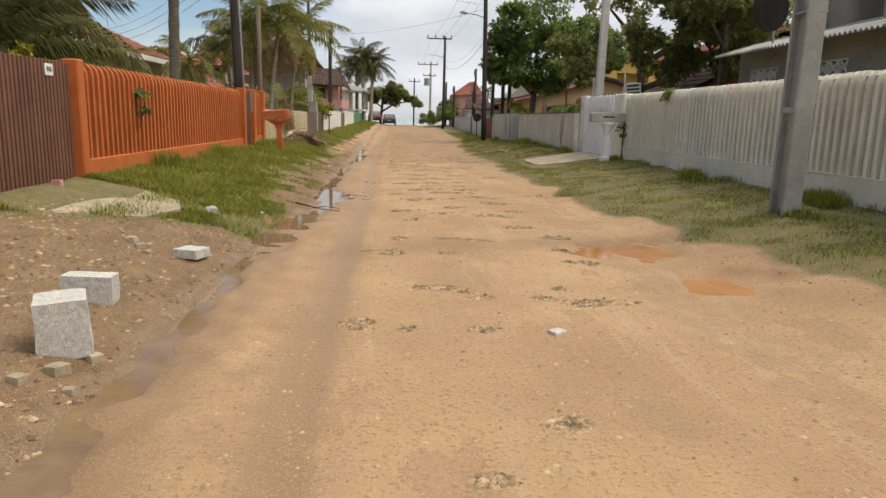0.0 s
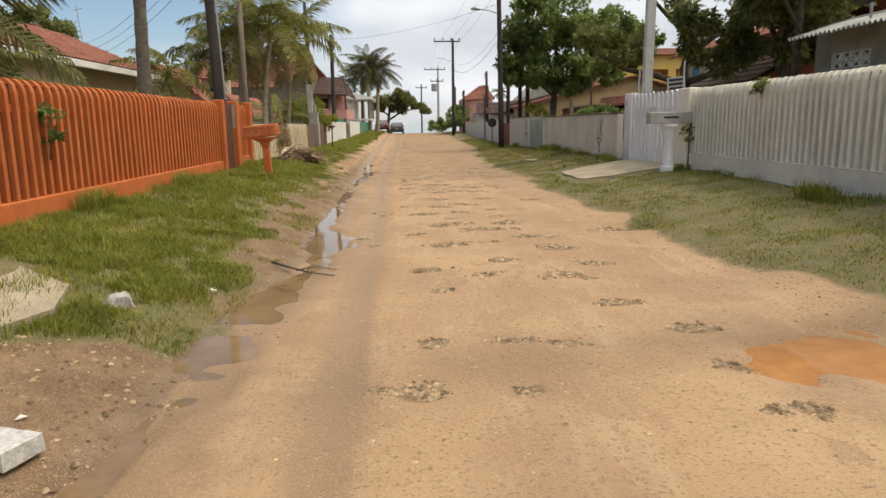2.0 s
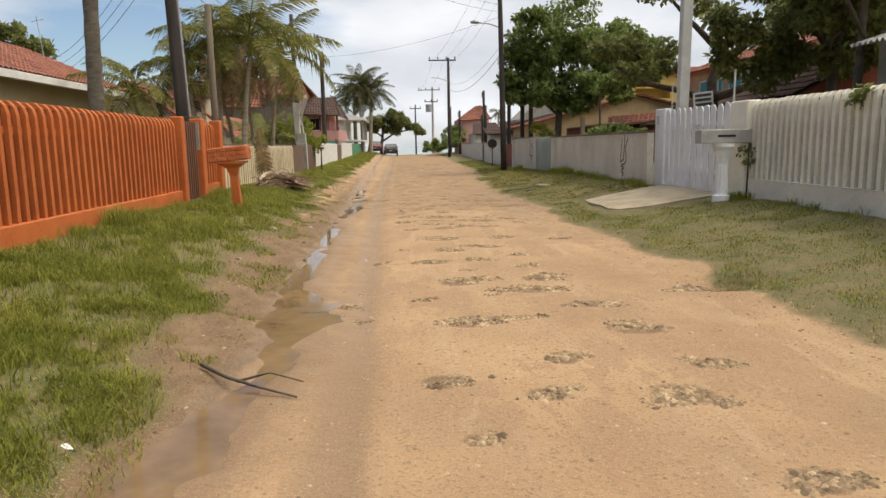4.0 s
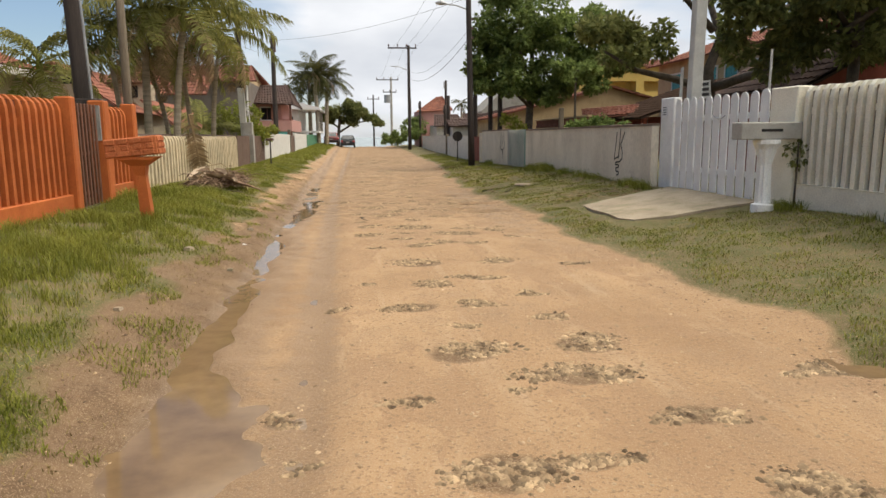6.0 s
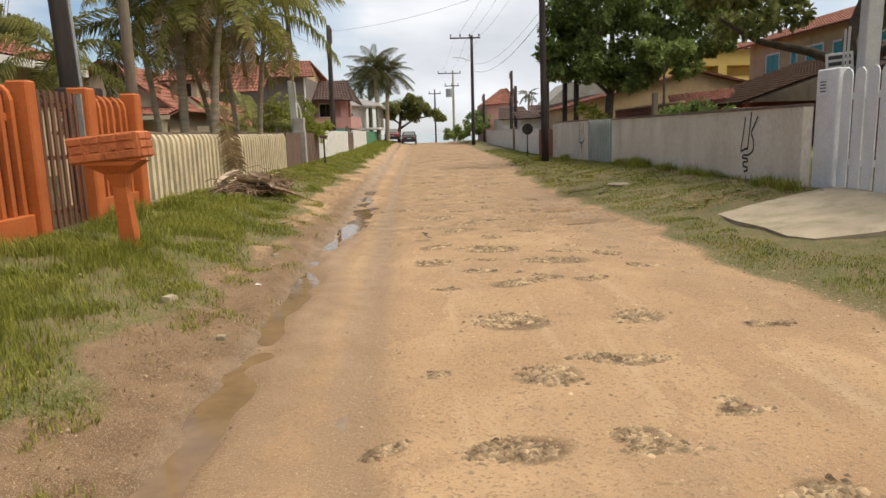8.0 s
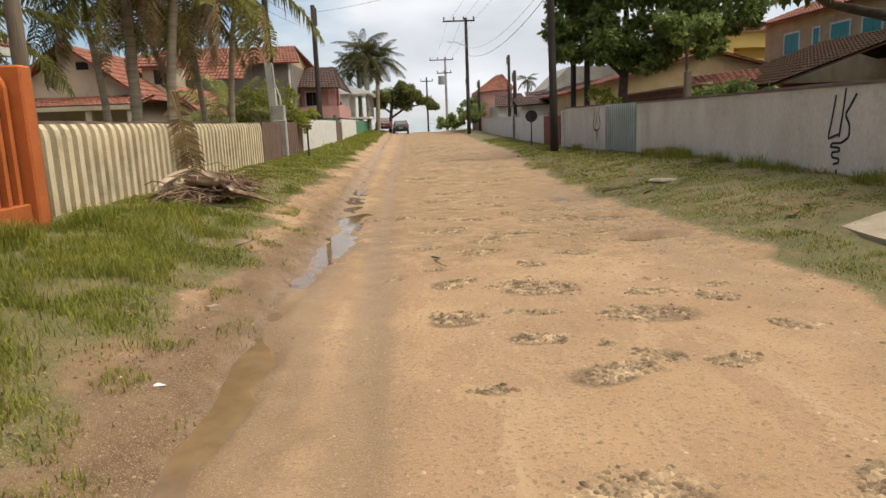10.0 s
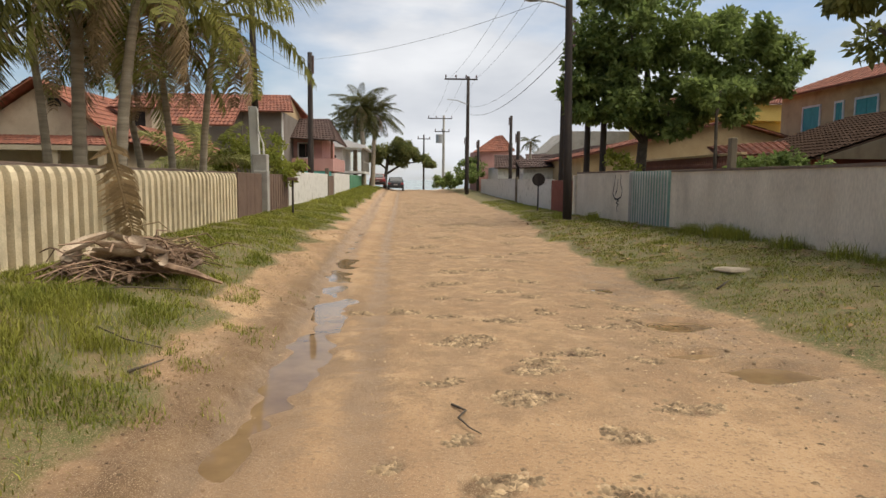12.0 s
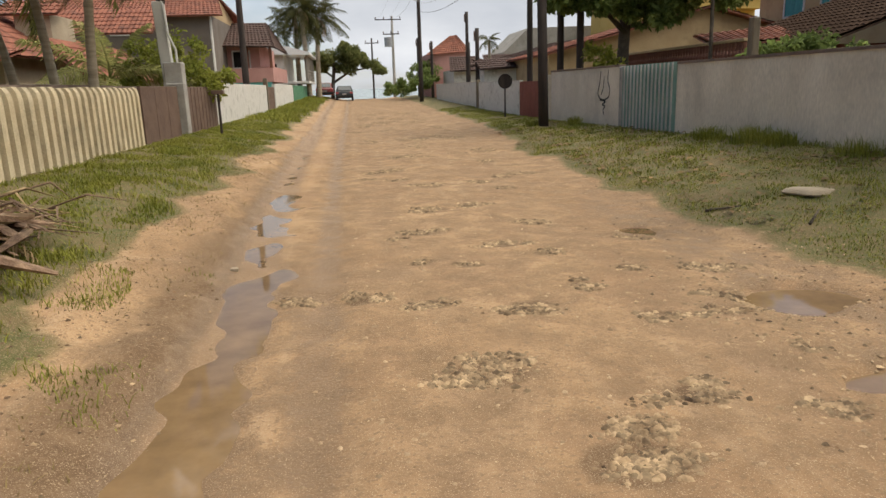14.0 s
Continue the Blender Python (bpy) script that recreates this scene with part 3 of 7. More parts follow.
def height(x, y):
    """The ground's height: a low earth road, a gutter and bank towards one verge, a rising verge on the other side."""
    x, y = np.asarray(x, float), np.asarray(y, float)
    rise = 0.34 * step(48, 88, y)
    right = 1 - 0.5 * step(28, 46, y)
    z = np.interp(x, [-4.2, -3.7, -2.5, -1.8, -1.35, -1.0, -0.55, 0.1, 1.6, 3.3], [0.56, 0.53, 0.36, 0.20, 0.12, 0.03, 0.0, 0.0, 0.03, 0.0])
    edge = 0.25 * (value_noise(y, y * 0, 2.3, 3) - 0.5)
    z = z + right * np.interp(x + edge, [3.5, 3.9, 4.3, 5.5, 6.9, 8], [0, 0.02, 0.10, 0.28, 0.46, 0.48])
    calm = 1 - 0.7 * np.exp(-((x + 0.7) / 0.7) ** 4)
    z = z + calm * 0.035 * (value_noise(x, y, 1.7, 1) - 0.5) + 0.022 * (value_noise(x, y, 0.5, 2) - 0.5) * (1 + step(-1.0, -1.6, x) + step(3.7, 4.4, x))
    z = z + 0.036 * (value_noise(x, y, 0.19, 14) - 0.5) * step(-1.4, -0.9, x) * step(0.2, -0.2, x) + 0.02 * (value_noise(x, y, 0.2, 15) - 0.5) * step(2.2, 2.8, x)
    bank = step(-2.6, -1.6, x) * step(-0.9, -1.3, x)
    z = z + bank * 0.07 * (value_noise(x, y, 0.28, 5) - 0.5)
    gx, gw = np.interp(y, GUT_Y, GUT_X), np.interp(y, WID_Y, WID_W)
    gx = gx + 0.20 * (value_noise(y, x * 0.6, 2.1, 8) - 0.5) + 0.16 * (value_noise(x * 0.5, y, 0.35, 18) - 0.5)
    gw = gw * (0.5 + 0.9 * value_noise(y, y * 0, 1.5, 9))
    z = z - 0.085 * np.exp(-((x - gx) / np.maximum(gw * 1.25, 0.06)) ** 2) * (0.5 + 0.75 * value_noise(x, y, 0.45, 4))
    for px, py, rx, ry in POOLS:
        w = 2.2 * (value_noise(x, y, 0.42, 11) - 0.45) + 1.2 * (value_noise(x, y, 0.17, 12) - 0.5)
        z = z - 0.11 * np.exp(-((((x - px) / rx) ** 2 + ((y - py) / ry) ** 2) * np.maximum(0.65, 1 + w)) ** 2)
    for px, py, pr_ in PATCHES:
        near = (np.abs(x - px) < 1) & (np.abs(y - py) < 1)
        if near.any():
            q = ((x - px) / (pr_ * 1.15)) ** 2 + ((y - py) / (pr_ * 0.9)) ** 2
            z = z - near * 0.007 * np.exp(-q * q)
    rut = np.interp(y, [-5, 1, 12, 24, 34], [0.2, 0.24, 0.08, -0.18, -0.3])
    z = z - 0.016 * np.exp(-((x - rut) / 0.16) ** 2) + 0.012 * np.exp(-((x - rut - 0.32) / 0.12) ** 2)
    wash = step(26, 36, y) * step(-0.4, 0.6, x) * step(3.6, 2.8, x)
    z = z + wash * 0.03 * (value_noise(x, y, 0.75, 6) - 0.5) * 2
    return z + rise


def ground_z(x, y):
    return float(height(np.array([x]), np.array([y]))[0])


gxs = np.concatenate([[-900, -400, -160, -70, -36, -20, -12, -8, -6, -5], np.arange(-4.4, -1.7, 0.07), np.arange(-1.7, 0.3, 0.04), np.arange(0.3, 5.0, 0.065), np.arange(5.0, 7.8, 0.16), [8.4, 9.5, 12, 16, 24, 40, 80, 180, 420, 900]])
gys = np.concatenate([[-600, -200, -60, -20, -9, -6], np.arange(-4, 38, 0.065), np.arange(38, 70, 0.35), np.arange(70, 112, 1.5), [116, 124, 140, 200, 400, 900, 2500]])
GX, GY = np.meshgrid(gxs, gys)
GZ = height(GX, GY)
GZ = np.where(GX < -4.4, 0.56, np.where(GX > 7.9, 0.45, GZ))
GZ = np.where(GY > 96, GZ * step(118, 98, GY) - 1.4 * step(98, 124, GY), GZ)
ni, nj = GX.shape
quads = (np.arange(ni - 1)[:, None] * nj + np.arange(nj - 1)[None, :]).ravel()
ground = raw("ground", np.stack([GX, GY, GZ], -1).reshape(-1, 3), np.stack([quads, quads + 1, quads + nj + 1, quads + nj], 1), M_GROUND,
             "tan earth road between grassy verges, rutted and damp", "ground", "structure")
ground.data.polygons.foreach_set("use_smooth", [True] * len(ground.data.polygons))
ledge = np.interp(GY, [-5, 6.0, 7.5, 9.5, 14, 20, 30, 45, 90], [-4.5, -3.2, -1.05, -1.2, -1.5, -1.65, -1.85, -1.95, -2.1])
redge = np.interp(GY, [-5, 3.8, 7, 10, 18, 28, 35, 45, 90], [4.9, 4.8, 4.5, 4.2, 3.9, 3.7, 3.9, 4.8, 5.0])
za = np.clip(0.5 + (ledge - GX + 0.7 * (value_noise(GX, GY, 0.8, 71) - 0.5)) / 0.5, 0, 1) * (0.55 + 0.45 * step(-1, 8, GY)) + np.clip(0.5 + (GX - redge + 0.5 * (value_noise(GX, GY, 0.8, 72) - 0.5)) / 0.5, 0, 1)
gutx = np.interp(GY, GUT_Y, GUT_X)
rutx = np.interp(GY, [-5, 1, 12, 24, 34], [0.2, 0.24, 0.08, -0.18, -0.3])
zb = 0.85 * np.exp(-((GX - gutx - 0.05) / 0.30) ** 2) + 0.47 * np.exp(-((GX - rutx) / 0.17) ** 2) + 0.5 * np.exp(-((GX - 3.2) / 0.9) ** 2) * np.interp(GY, [0, 3, 9, 12, 16, 20, 28, 32], [0.3, 0.9, 0.8, 0.4, 0.5, 1, 1, 0.3])
zb = zb + np.exp(-((GX + 0.10) / 0.75) ** 2) * np.interp(GY, [0, 5, 12, 20, 26], [0.42, 0.38, 0.34, 0.30, 0.2])
zc = step(gutx + 0.06, gutx - 0.16, GX) * np.interp(GY, [-5, 7, 17, 24], [0.95, 0.85, 0.62, 0.36]) + 0.35 * step(-1.6, -1.1, GX) * step(-0.7, -1.0, GX)
zc = np.maximum(zc, 0.46 * step(17, 23, GY) * step(-1.2, -0.4, GX))
for px, py, pr_ in PATCHES:
    zc = np.maximum(zc, 0.76 * np.exp(-(((GX - px) / (pr_ * 1.1)) ** 2 + ((GY - py) / (pr_ * 0.85)) ** 2) ** 2))
zone = ground.data.color_attributes.new("zone", "FLOAT_COLOR", "POINT")
zone.data.foreach_set("color", np.stack([za, zb, zc, np.ones_like(za)], -1).astype(np.float32).ravel())

# standing water, each pool a flat sheet that the earth cuts off
for k, (y0, y1) in enumerate(((-3.5, 5.2), (5.2, 14.2), (14.2, 19.4), (19.4, 30.5), (30.5, 47))):
    ys = np.linspace(y0, y1, 40)
    cx = np.interp(ys, GUT_Y, GUT_X)
    vs = np.concatenate([np.stack([cx - 0.5, ys, ys * 0 - 0.032], 1), np.stack([cx + 0.75, ys, ys * 0 - 0.032], 1)])
    i = np.arange(39)
    raw("puddle_water", vs, np.stack([i, i + 40, i + 41, i + 1], 1), M_WATER, "shallow brown rainwater lying in the road gutter", "puddle", "structure")
for px, py, rx, ry in POOLS:
    a = np.linspace(0, 2 * math.pi, 24, endpoint=False)
    vs = np.concatenate([[[px, py, -0.05]], np.stack([px + np.cos(a) * rx * 1.5, py + np.sin(a) * ry * 1.5, a * 0 - 0.05], 1)])
    i = np.arange(24)
    raw("puddle_water", vs, np.stack([i * 0, i + 1, (i + 1) % 24 + 1], 1), M_WATERORANGE if py < 10 else M_WATER, "muddy puddle in a road pothole", "puddle", "structure")
sea = Mesh().add([(-3000, 112, -0.7), (3000, 112, -0.7), (3000, 4500, -0.7), (-3000, 4500, -0.7)], [(0, 1, 2, 3)])
solid("water", sea, M_SEA, "grey-green sea beyond the road's end", "sea", "structure")

# ---------- fences and walls ----------


def picket_mesh(name, w, d, h, material, bend=0.10, rounded=False, flare=0.0):
    """One upright of a precast fence; its face looks to +x and its head leans back."""
    prof = [(0, 0.0), (0, h - 0.16), (-bend * 0.25, h - 0.07), (-bend * 0.75, h - 0.015), (-bend, h)]
    m = Mesh()
    n = 6 if rounded else 4
    rings = []
    for k, (x, z) in enumerate(prof):
        ww = w * (1 + flare * (1 - z / h))
        if rounded:
            ring = [(x - d, -ww / 2), (x - d * 0.45, -ww / 2), (x - d * 0.08, -ww * 0.28), (x - d * 0.08, ww * 0.28), (x - d * 0.45, ww / 2), (x - d, ww / 2)]
        else:
            ring = [(x - d, -ww / 2), (x - 0.006, -ww / 2 + 0.006), (x - 0.006, ww / 2 - 0.006), (x - d, ww / 2)]
        rings.append([(a, b, z) for a, b in ring])
    fs = [(i * n + k, i * n + (k + 1) % n, (i + 1) * n + (k + 1) % n, (i + 1) * n + k) for i in range(len(prof) - 1) for k in range(n)]
    fs += [tuple(range(n)), tuple((len(prof) - 1) * n + k for k in range(n))]
    return m.add([v for r in rings for v in r], fs).data(name, material)


def fence(name, label, x, y0, y1, z0, zp, z1, spacing, w, d, material, side=1, rounded=False, bend=0.1, plinth_mat=None, flare=0.0, group="", backing=None):
    """A precast fence along y; side 1 faces +x, -1 faces -x. zp: the top of its plinth."""
    f = thing(name, label, "fence", x, y0, z0, group)
    turn = 0 if side > 0 else 180
    if zp > z0:
        part("plinth", Mesh().box(-d * side - 0.04 * side, 0, -0.25, 0.035 * side, y1 - y0, zp - z0, 0.012), plinth_mat or material, f)
    # Added dark sheet behind the pickets; its colour stands in for shade in the gaps.
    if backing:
        part("gap_shade_panel", Mesh().box(-side * (d - 0.012), 0.0, zp - z0, -side * (d + 0.03), y1 - y0, z1 - z0 - 0.07, 0.006), backing, f)
    n = max(1, int(round((y1 - y0) / spacing)))
    pm = picket_mesh("picket", w, d, z1 - zp, material, bend, rounded, flare)
    for k in range(n):
        jz, jt = random.uniform(-0.008, 0.008), random.uniform(-0.5, 0.5)
        part("picket", pm, material, f, at=pose(random.uniform(-0.004, 0.004), (k + 0.5) * (y1 - y0) / n, zp - z0 + jz, jt, 0, turn))
    m = Mesh().box(-side * (d + 0.03), 0.02, (z1 - zp) * 0.72 + zp - z0, -side * (d - 0.02), y1 - y0 - 0.02, (z1 - zp) * 0.72 + zp - z0 + 0.09, 0.008)
    part("back_rail", m, material, f)
    return f


def post(name, label, x0, y0, x1, y1, z0, z1, material, c=0.02, cap=None, cat="post", group=""):
    t = thing(name, label, cat, (x0 + x1) / 2, (y0 + y1) / 2, z0, group)
    hx, hy = (x1 - x0) / 2, (y1 - y0) / 2
    part("shaft", Mesh().box(-hx, -hy, -0.3, hx, hy, z1 - z0, c), material, t)
    if cap:
        part("cap", Mesh().box(-hx - 0.03, -hy - 0.03, z1 - z0 + 0.002, hx + 0.03, hy + 0.03, z1 - z0 + 0.06, 0.012), cap, t)
    return t


OX = -3.76
fence("picket_fence", "orange-painted precast concrete picket fence on a low plinth", OX, 9.18, 19.08, 0.52, 0.78, 2.14, 0.19, 0.080, 0.075, M_ORANGE, backing=M_ORANGESHADE)
fence("picket_fence", "short orange picket fence panel beside a walk gate", OX, 20.66, 21.84, 0.55, 0.80, 2.14, 0.19, 0.080, 0.075, M_ORANGE, backing=M_ORANGESHADE)
post("gate_post", "orange concrete gate post beside an old white wall", OX - 0.13, 6.38, OX + 0.08, 6.58, 0.42, 2.04, M_ORANGE)
post("gate_post", "orange concrete gate post where fence and gate meet", OX - 0.13, 8.96, OX + 0.10, 9.16, 0.42, 2.16, M_ORANGE)
post("fence_post", "orange fence post beside the brown walk gate", OX - 0.13, 19.09, OX + 0.10, 19.28, 0.5, 2.19, M_ORANGE)
meter_post = post("gate_post", "orange post with a grey meter plate on its face", OX - 0.16, 20.40, OX + 0.10, 20.64, 0.5, 2.20, M_ORANGE)
part("meter_box", Mesh().box(-0.05, -0.128, 1.05, 0.07, -0.15, 1.62, 0.01), M_METER, meter_post, "grey meter plate")
post("fence_post", "orange end post of the picket fence", OX - 0.13, 21.86, OX + 0.10, 22.08, 0.5, 2.21, M_ORANGE)


def slat_gate(name, label, x, y0, y1, z0, z1, spacing, w, material):
    g = thing(name, label, "gate", x, y0, z0)
    sm = Mesh().box(-0.012, -w / 2, 0, 0.012, w / 2, z1 - z0, 0.004).data("slat", material)
    n = int((y1 - y0) / spacing)
    for k in range(n):
        part("slat", sm, material, g, at=pose(0, (k + 0.5) * (y1 - y0) / n, random.uniform(-0.006, 0.006)))
    for z in (0.16, (z1 - z0) * 0.5, z1 - z0 - 0.18):
        part("rail", Mesh().box(-0.055, 0.01, z, -0.016, y1 - y0 - 0.01, z + 0.05, 0.004), material, g)
    return g


drive_gate = slat_gate("driveway_gate", "dark brown vertical-slat driveway gate, closed", OX - 0.03, 6.59, 8.95, 0.44, 2.10, 0.088, 0.062, M_GATE)
part("gate_handle", Mesh().box(0.016, 0.04, 1.36, 0.05, 0.26, 1.40, 0.006), M_GATE, drive_gate)
plate = thing("number_plate", "small white plate with dark marks on a gate", "plate", OX - 0.012, 8.28, 1.90)
part("panel", Mesh().box(0, 0, 0, 0.012, 0.20, 0.15, 0.003), M_SIGN, plate)
for dy, w in ((0.04, 0.03), (0.085, 0.03), (0.13, 0.03)):
    part("mark", Mesh().box(0.0125, dy, 0.05, 0.015, dy + w, 0.11), M_SIGNINK, plate)
slat_gate("walk_gate", "narrow brown slatted walk gate between orange posts", OX - 0.02, 19.30, 20.38, 0.55, 2.12, 0.12, 0.06, M_GATE)

CX = -3.93
fence("picket_fence", "cream precast picket fence, stained and sagging slightly", CX, 22.10, 34.42, 0.50, 0.50, 1.63, 0.262, 0.135, 0.14, M_CREAM, bend=0.07)
board = thing("board_fence", "dark brown sheet fence beside a concrete post", "fence", CX - 0.03, 34.46, 0.5)
for k in range(3):
    part("panel", Mesh().box(-0.03, k * 0.95 + 0.01, -0.15, 0.03, (k + 1) * 0.95 - 0.01, 1.16, 0.008), M_BROWN, board)
post("fence_post", "weathered grey concrete fence post", CX - 0.25, 37.32, CX + 0.16, 37.62, 0.5, 1.74, M_CONC)
board = thing("board_fence", "faded brown ribbed board fence", "fence", CX - 0.03, 37.64, 0.5)
bm_ = Mesh().box(-0.03, 0, -0.15, 0.03, 0.19, 1.16, 0.01).data("board", M_BROWN)
for k in range(21):
    part("board", bm_, M_BROWN, board, at=pose(0.012 * (k % 2), k * 0.2, 0))


def wall_run(name, label, x, y0, y1, z0, z1, material, t=0.15, side=1, cap=M_WALLCAP):
    w = tagged(new(name), label, "wall", "", "structure")
    w.matrix_basis = pose(x, y0, z0)
    part("wall_face", Mesh().box(-t * side, 0, -0.4, 0, y1 - y0, z1 - z0, 0.01), material, w)
    if cap:
        n = max(2, int((y1 - y0) / 1.3))
        m = Mesh()
        pts = [(k * (y1 - y0) / n, z1 - z0 + random.uniform(0.0, 0.02)) for k in range(n + 1)]
        for k in range(n):
            (a, za_), (b, zb_) = pts[k], pts[k + 1]
            m.add([(-t * side - 0.02 * side, a, z1 - z0 - 0.01), (0.02 * side, a, z1 - z0 - 0.01), (0.02 * side, a, za_ + 0.035), (-t * side - 0.02 * side, a, za_ + 0.045),
                   (-t * side - 0.02 * side, b, z1 - z0 - 0.01), (0.02 * side, b, z1 - z0 - 0.01), (0.02 * side, b, zb_ + 0.035), (-t * side - 0.02 * side, b, zb_ + 0.045)],
                  [(0, 1, 2, 3), (4, 7, 6, 5), (0, 4, 5, 1), (1, 5, 6, 2), (2, 6, 7, 3), (3, 7, 4, 0)])
        part("coping", m, cap, w)
    return w


wall_run("wall_west", "low white garden wall with flaking paint", CX, 41.9, 54.4, 0.55, 1.78, M_OLDWALL, cap=None)
post("gate_post", "dark timber gate post beside a white wall", CX - 0.15, 54.45, CX + 0.05, 54.7, 0.6, 2.1, M_OLDWOOD)
board = thing("board_gate", "closed dark brown board gate between white walls", "gate", CX - 0.05, 54.75, 0.6)
bm_ = Mesh().box(-0.02, 0, -0.2, 0.02, 0.17, 1.1, 0.006).data("board", M_BROWN)
for k in range(18):
    part("board", bm_, M_BROWN, board, at=pose(0, k * 0.18, 0))
wall_run("wall_west_far", "white garden wall further along the street", CX, 58.1, 69.5, 0.6, 1.86, M_OLDWALL, cap=None)
board = thing("board_fence", "green-painted board fence near the parked cars", "fence", CX, 69.7, 0.75)
bm_ = Mesh().box(-0.02, 0, -0.3, 0.02, 0.26, 1.1, 0.006).data("board", M_GREENFENCE)
for k in range(54):
    part("board", bm_, M_GREENFENCE, board, at=pose(0, k * 0.28, 0))
wall_run("wall_garden", "plain rear garden wall seen over the cream fence", -5.1, 22.5, 41.5, 0.5, 1.66, M_HCREAM, t=0.12, cap=M_WALLCAP)

# old wall with a meter niche beside the driveway gate
nw = tagged(new("wall_niche"), "old white plastered wall with a meter niche", "wall", "", "structure")
nw.matrix_basis = pose(-3.9, 6.36, 0.42)
m = Mesh()
m.box(-0.35, -9, -0.4, 0, -0.62, 1.34, 0.01).box(-0.35, -0.08, -0.4, 0, 0.0, 1.34, 0.01).box(-0.35, -0.62, -0.4, 0, -0.08, 0.40, 0.01).box(-0.35, -0.62, 0.84, 0, -0.08, 1.34, 0.01).box(-0.35, -0.62, 0.40, -0.25, -0.08, 0.84)
part("wall_face", m, M_OLDWALL, nw)
part("niche_frame", Mesh().box(-0.02, -0.66, 0.84, 0.03, -0.04, 0.88, 0.006).box(-0.02, -0.66, 0.36, 0.05, -0.04, 0.40, 0.006), M_HWHITE, nw)
tin = thing("paint_tin", "small white and blue tin standing in a wall niche", "tin", -4.0, 5.86, 0.824)
part("body", Mesh().tube([(0, 0, 0), (0, 0, 0.10)], [0.05, 0.05], 14), M_SIGN, tin, smooth=False)
part("band", Mesh().tube([(0, 0, 0.035), (0, 0, 0.07)], [0.0515, 0.0515], 14), plain("blue_label", (0.03, 0.04, 0.16), 0.5), tin, "dark blue band")
rub = thing("rubble_footing", "broken stone rubble along the foot of an old wall", "rubble", -3.85, 5.4, ground_z(-3.85, 5.4))
for k in range(16):
    mm = Mesh()
    r = random.uniform(0.06, 0.15)
    mm.box(-r, -r, -r * 0.7, r, r, r * 0.7, r * 0.3, Matrix.Translation((random.uniform(0, 0.22), random.uniform(-0.9, 0.9), random.uniform(-0.02, 0.12))) @ Euler((random.random(), random.random(), random.random() * 6)).to_matrix().to_4x4())
    part("rubble_stone", mm, M_CONC, rub)

# east side: white fence, gate, plaster walls
WX = 7.04
fence("picket_fence", "off-white precast picket fence with rounded heads on a plinth", WX, 6.66, 18.14, 0.44, 0.84, 2.28, 0.178, 0.092, 0.085, M_WHITE, side=-1, bend=0.09, backing=M_GRIMESHADE)
post("gate_post", "broad white gate pillar at the end of the fence", WX - 0.06, 18.18, WX + 0.20, 18.86, 0.45, 2.30, M_WHITE)
wg = thing("board_gate", "white wooden board gate with rounded board tops, closed", "gate", WX, 18.9, 0.5)
bp_ = [(-0.118, 0.0), (0.118, 0.0)] + [(0.118 * math.cos(a), 1.70 + 0.11 * math.sin(a)) for a in np.linspace(0, math.pi, 7)]
bmesh_board = Mesh().prism(bp_, 0, -0.022, 0.0).data("board", M_WHITEGATE)
for k in range(11):
    part("board", bmesh_board, M_WHITEGATE, wg, at=pose(0, 0.17 + k * 0.302, random.uniform(-0.02, 0.012), random.uniform(-0.4, 0.4)))
for z in (0.35, 1.35):
    part("rail", Mesh().box(0.002, 0.02, z, 0.045, 3.36, z + 0.1, 0.006), M_WHITEGATE, wg)
part("chain", Mesh().tube([(-0.03, 1.35 + 0.1 * k, 1.42 - 0.06 * math.sin(k * 0.8)) for k in range(5)], [0.008] * 5, 5), M_STEEL, wg, "thin steel chain")
gp = post("gate_post", "solid white gate wall end carrying a small sign", WX - 0.03, 22.3, WX + 0.16, 22.9, 0.4, 2.36, M_WHITEGATE)
part("sign", Mesh().box(-0.106, -0.02, 1.55, -0.098, 0.20, 1.82), M_SIGN, gp, "small worn notice")
for k in range(4):
    part("sign_line", Mesh().box(-0.109, 0.01, 1.60 + k * 0.05, -0.1065, 0.17, 1.62 + k * 0.05), M_SIGNINK, gp)

RX = 6.84
wall_run("wall_east", "long stained off-white plaster garden wall", RX, 22.92, 34.25, 0.35, 1.79, M_WALL, side=-1)
wall_run("wall_east_mid", "stained plaster wall beyond the green gate", RX, 37.42, 43.5, 0.2, 1.83, M_WALL, side=-1)
wall_run("wall_east_far", "pale plaster wall beside the red gate", RX, 48.1, 57.2, 0.2, 1.62, M_OLDWALL, side=-1, cap=None)
wall_run("wall_east_end", "pale plaster wall near the seafront", RX, 57.6, 76, 0.25, 1.66, M_OLDWALL, side=-1, cap=None)
post("fence_post", "dark timber post in a pale wall", RX - 0.1, 57.22, RX + 0.1, 57.55, 0.2, 1.75, M_OLDWOOD)
post("gate_post", "weathered gate post beside green corrugated sheets", RX - 0.02, 37.2, RX + 0.14, 37.4, 0.3, 1.83, M_CONC)
gg = thing("sheet_gate", "faded green corrugated sheet gate, closed", "gate", RX, 34.28, 0.33)
for k in range(3):
    m = Mesh()
    n = 40
    ys = np.linspace(k * 0.97, (k + 1) * 0.97, n)
    xs = 0.032 * np.sin(ys * 2 * math.pi / 0.2)
    vs = [(x + o, y, z) for y, x in zip(ys, xs) for o, z in ((0, -0.1), (0, 1.50), (0.006, 1.50), (0.006, -0.1))]
    m.add(vs, [(4 * a + b, 4 * a + (b + 1) % 4, 4 * a + 4 + (b + 1) % 4, 4 * a + 4 + b) for a in range(n - 1) for b in range(4)])
    part("sheet", m, M_TEAL, gg)
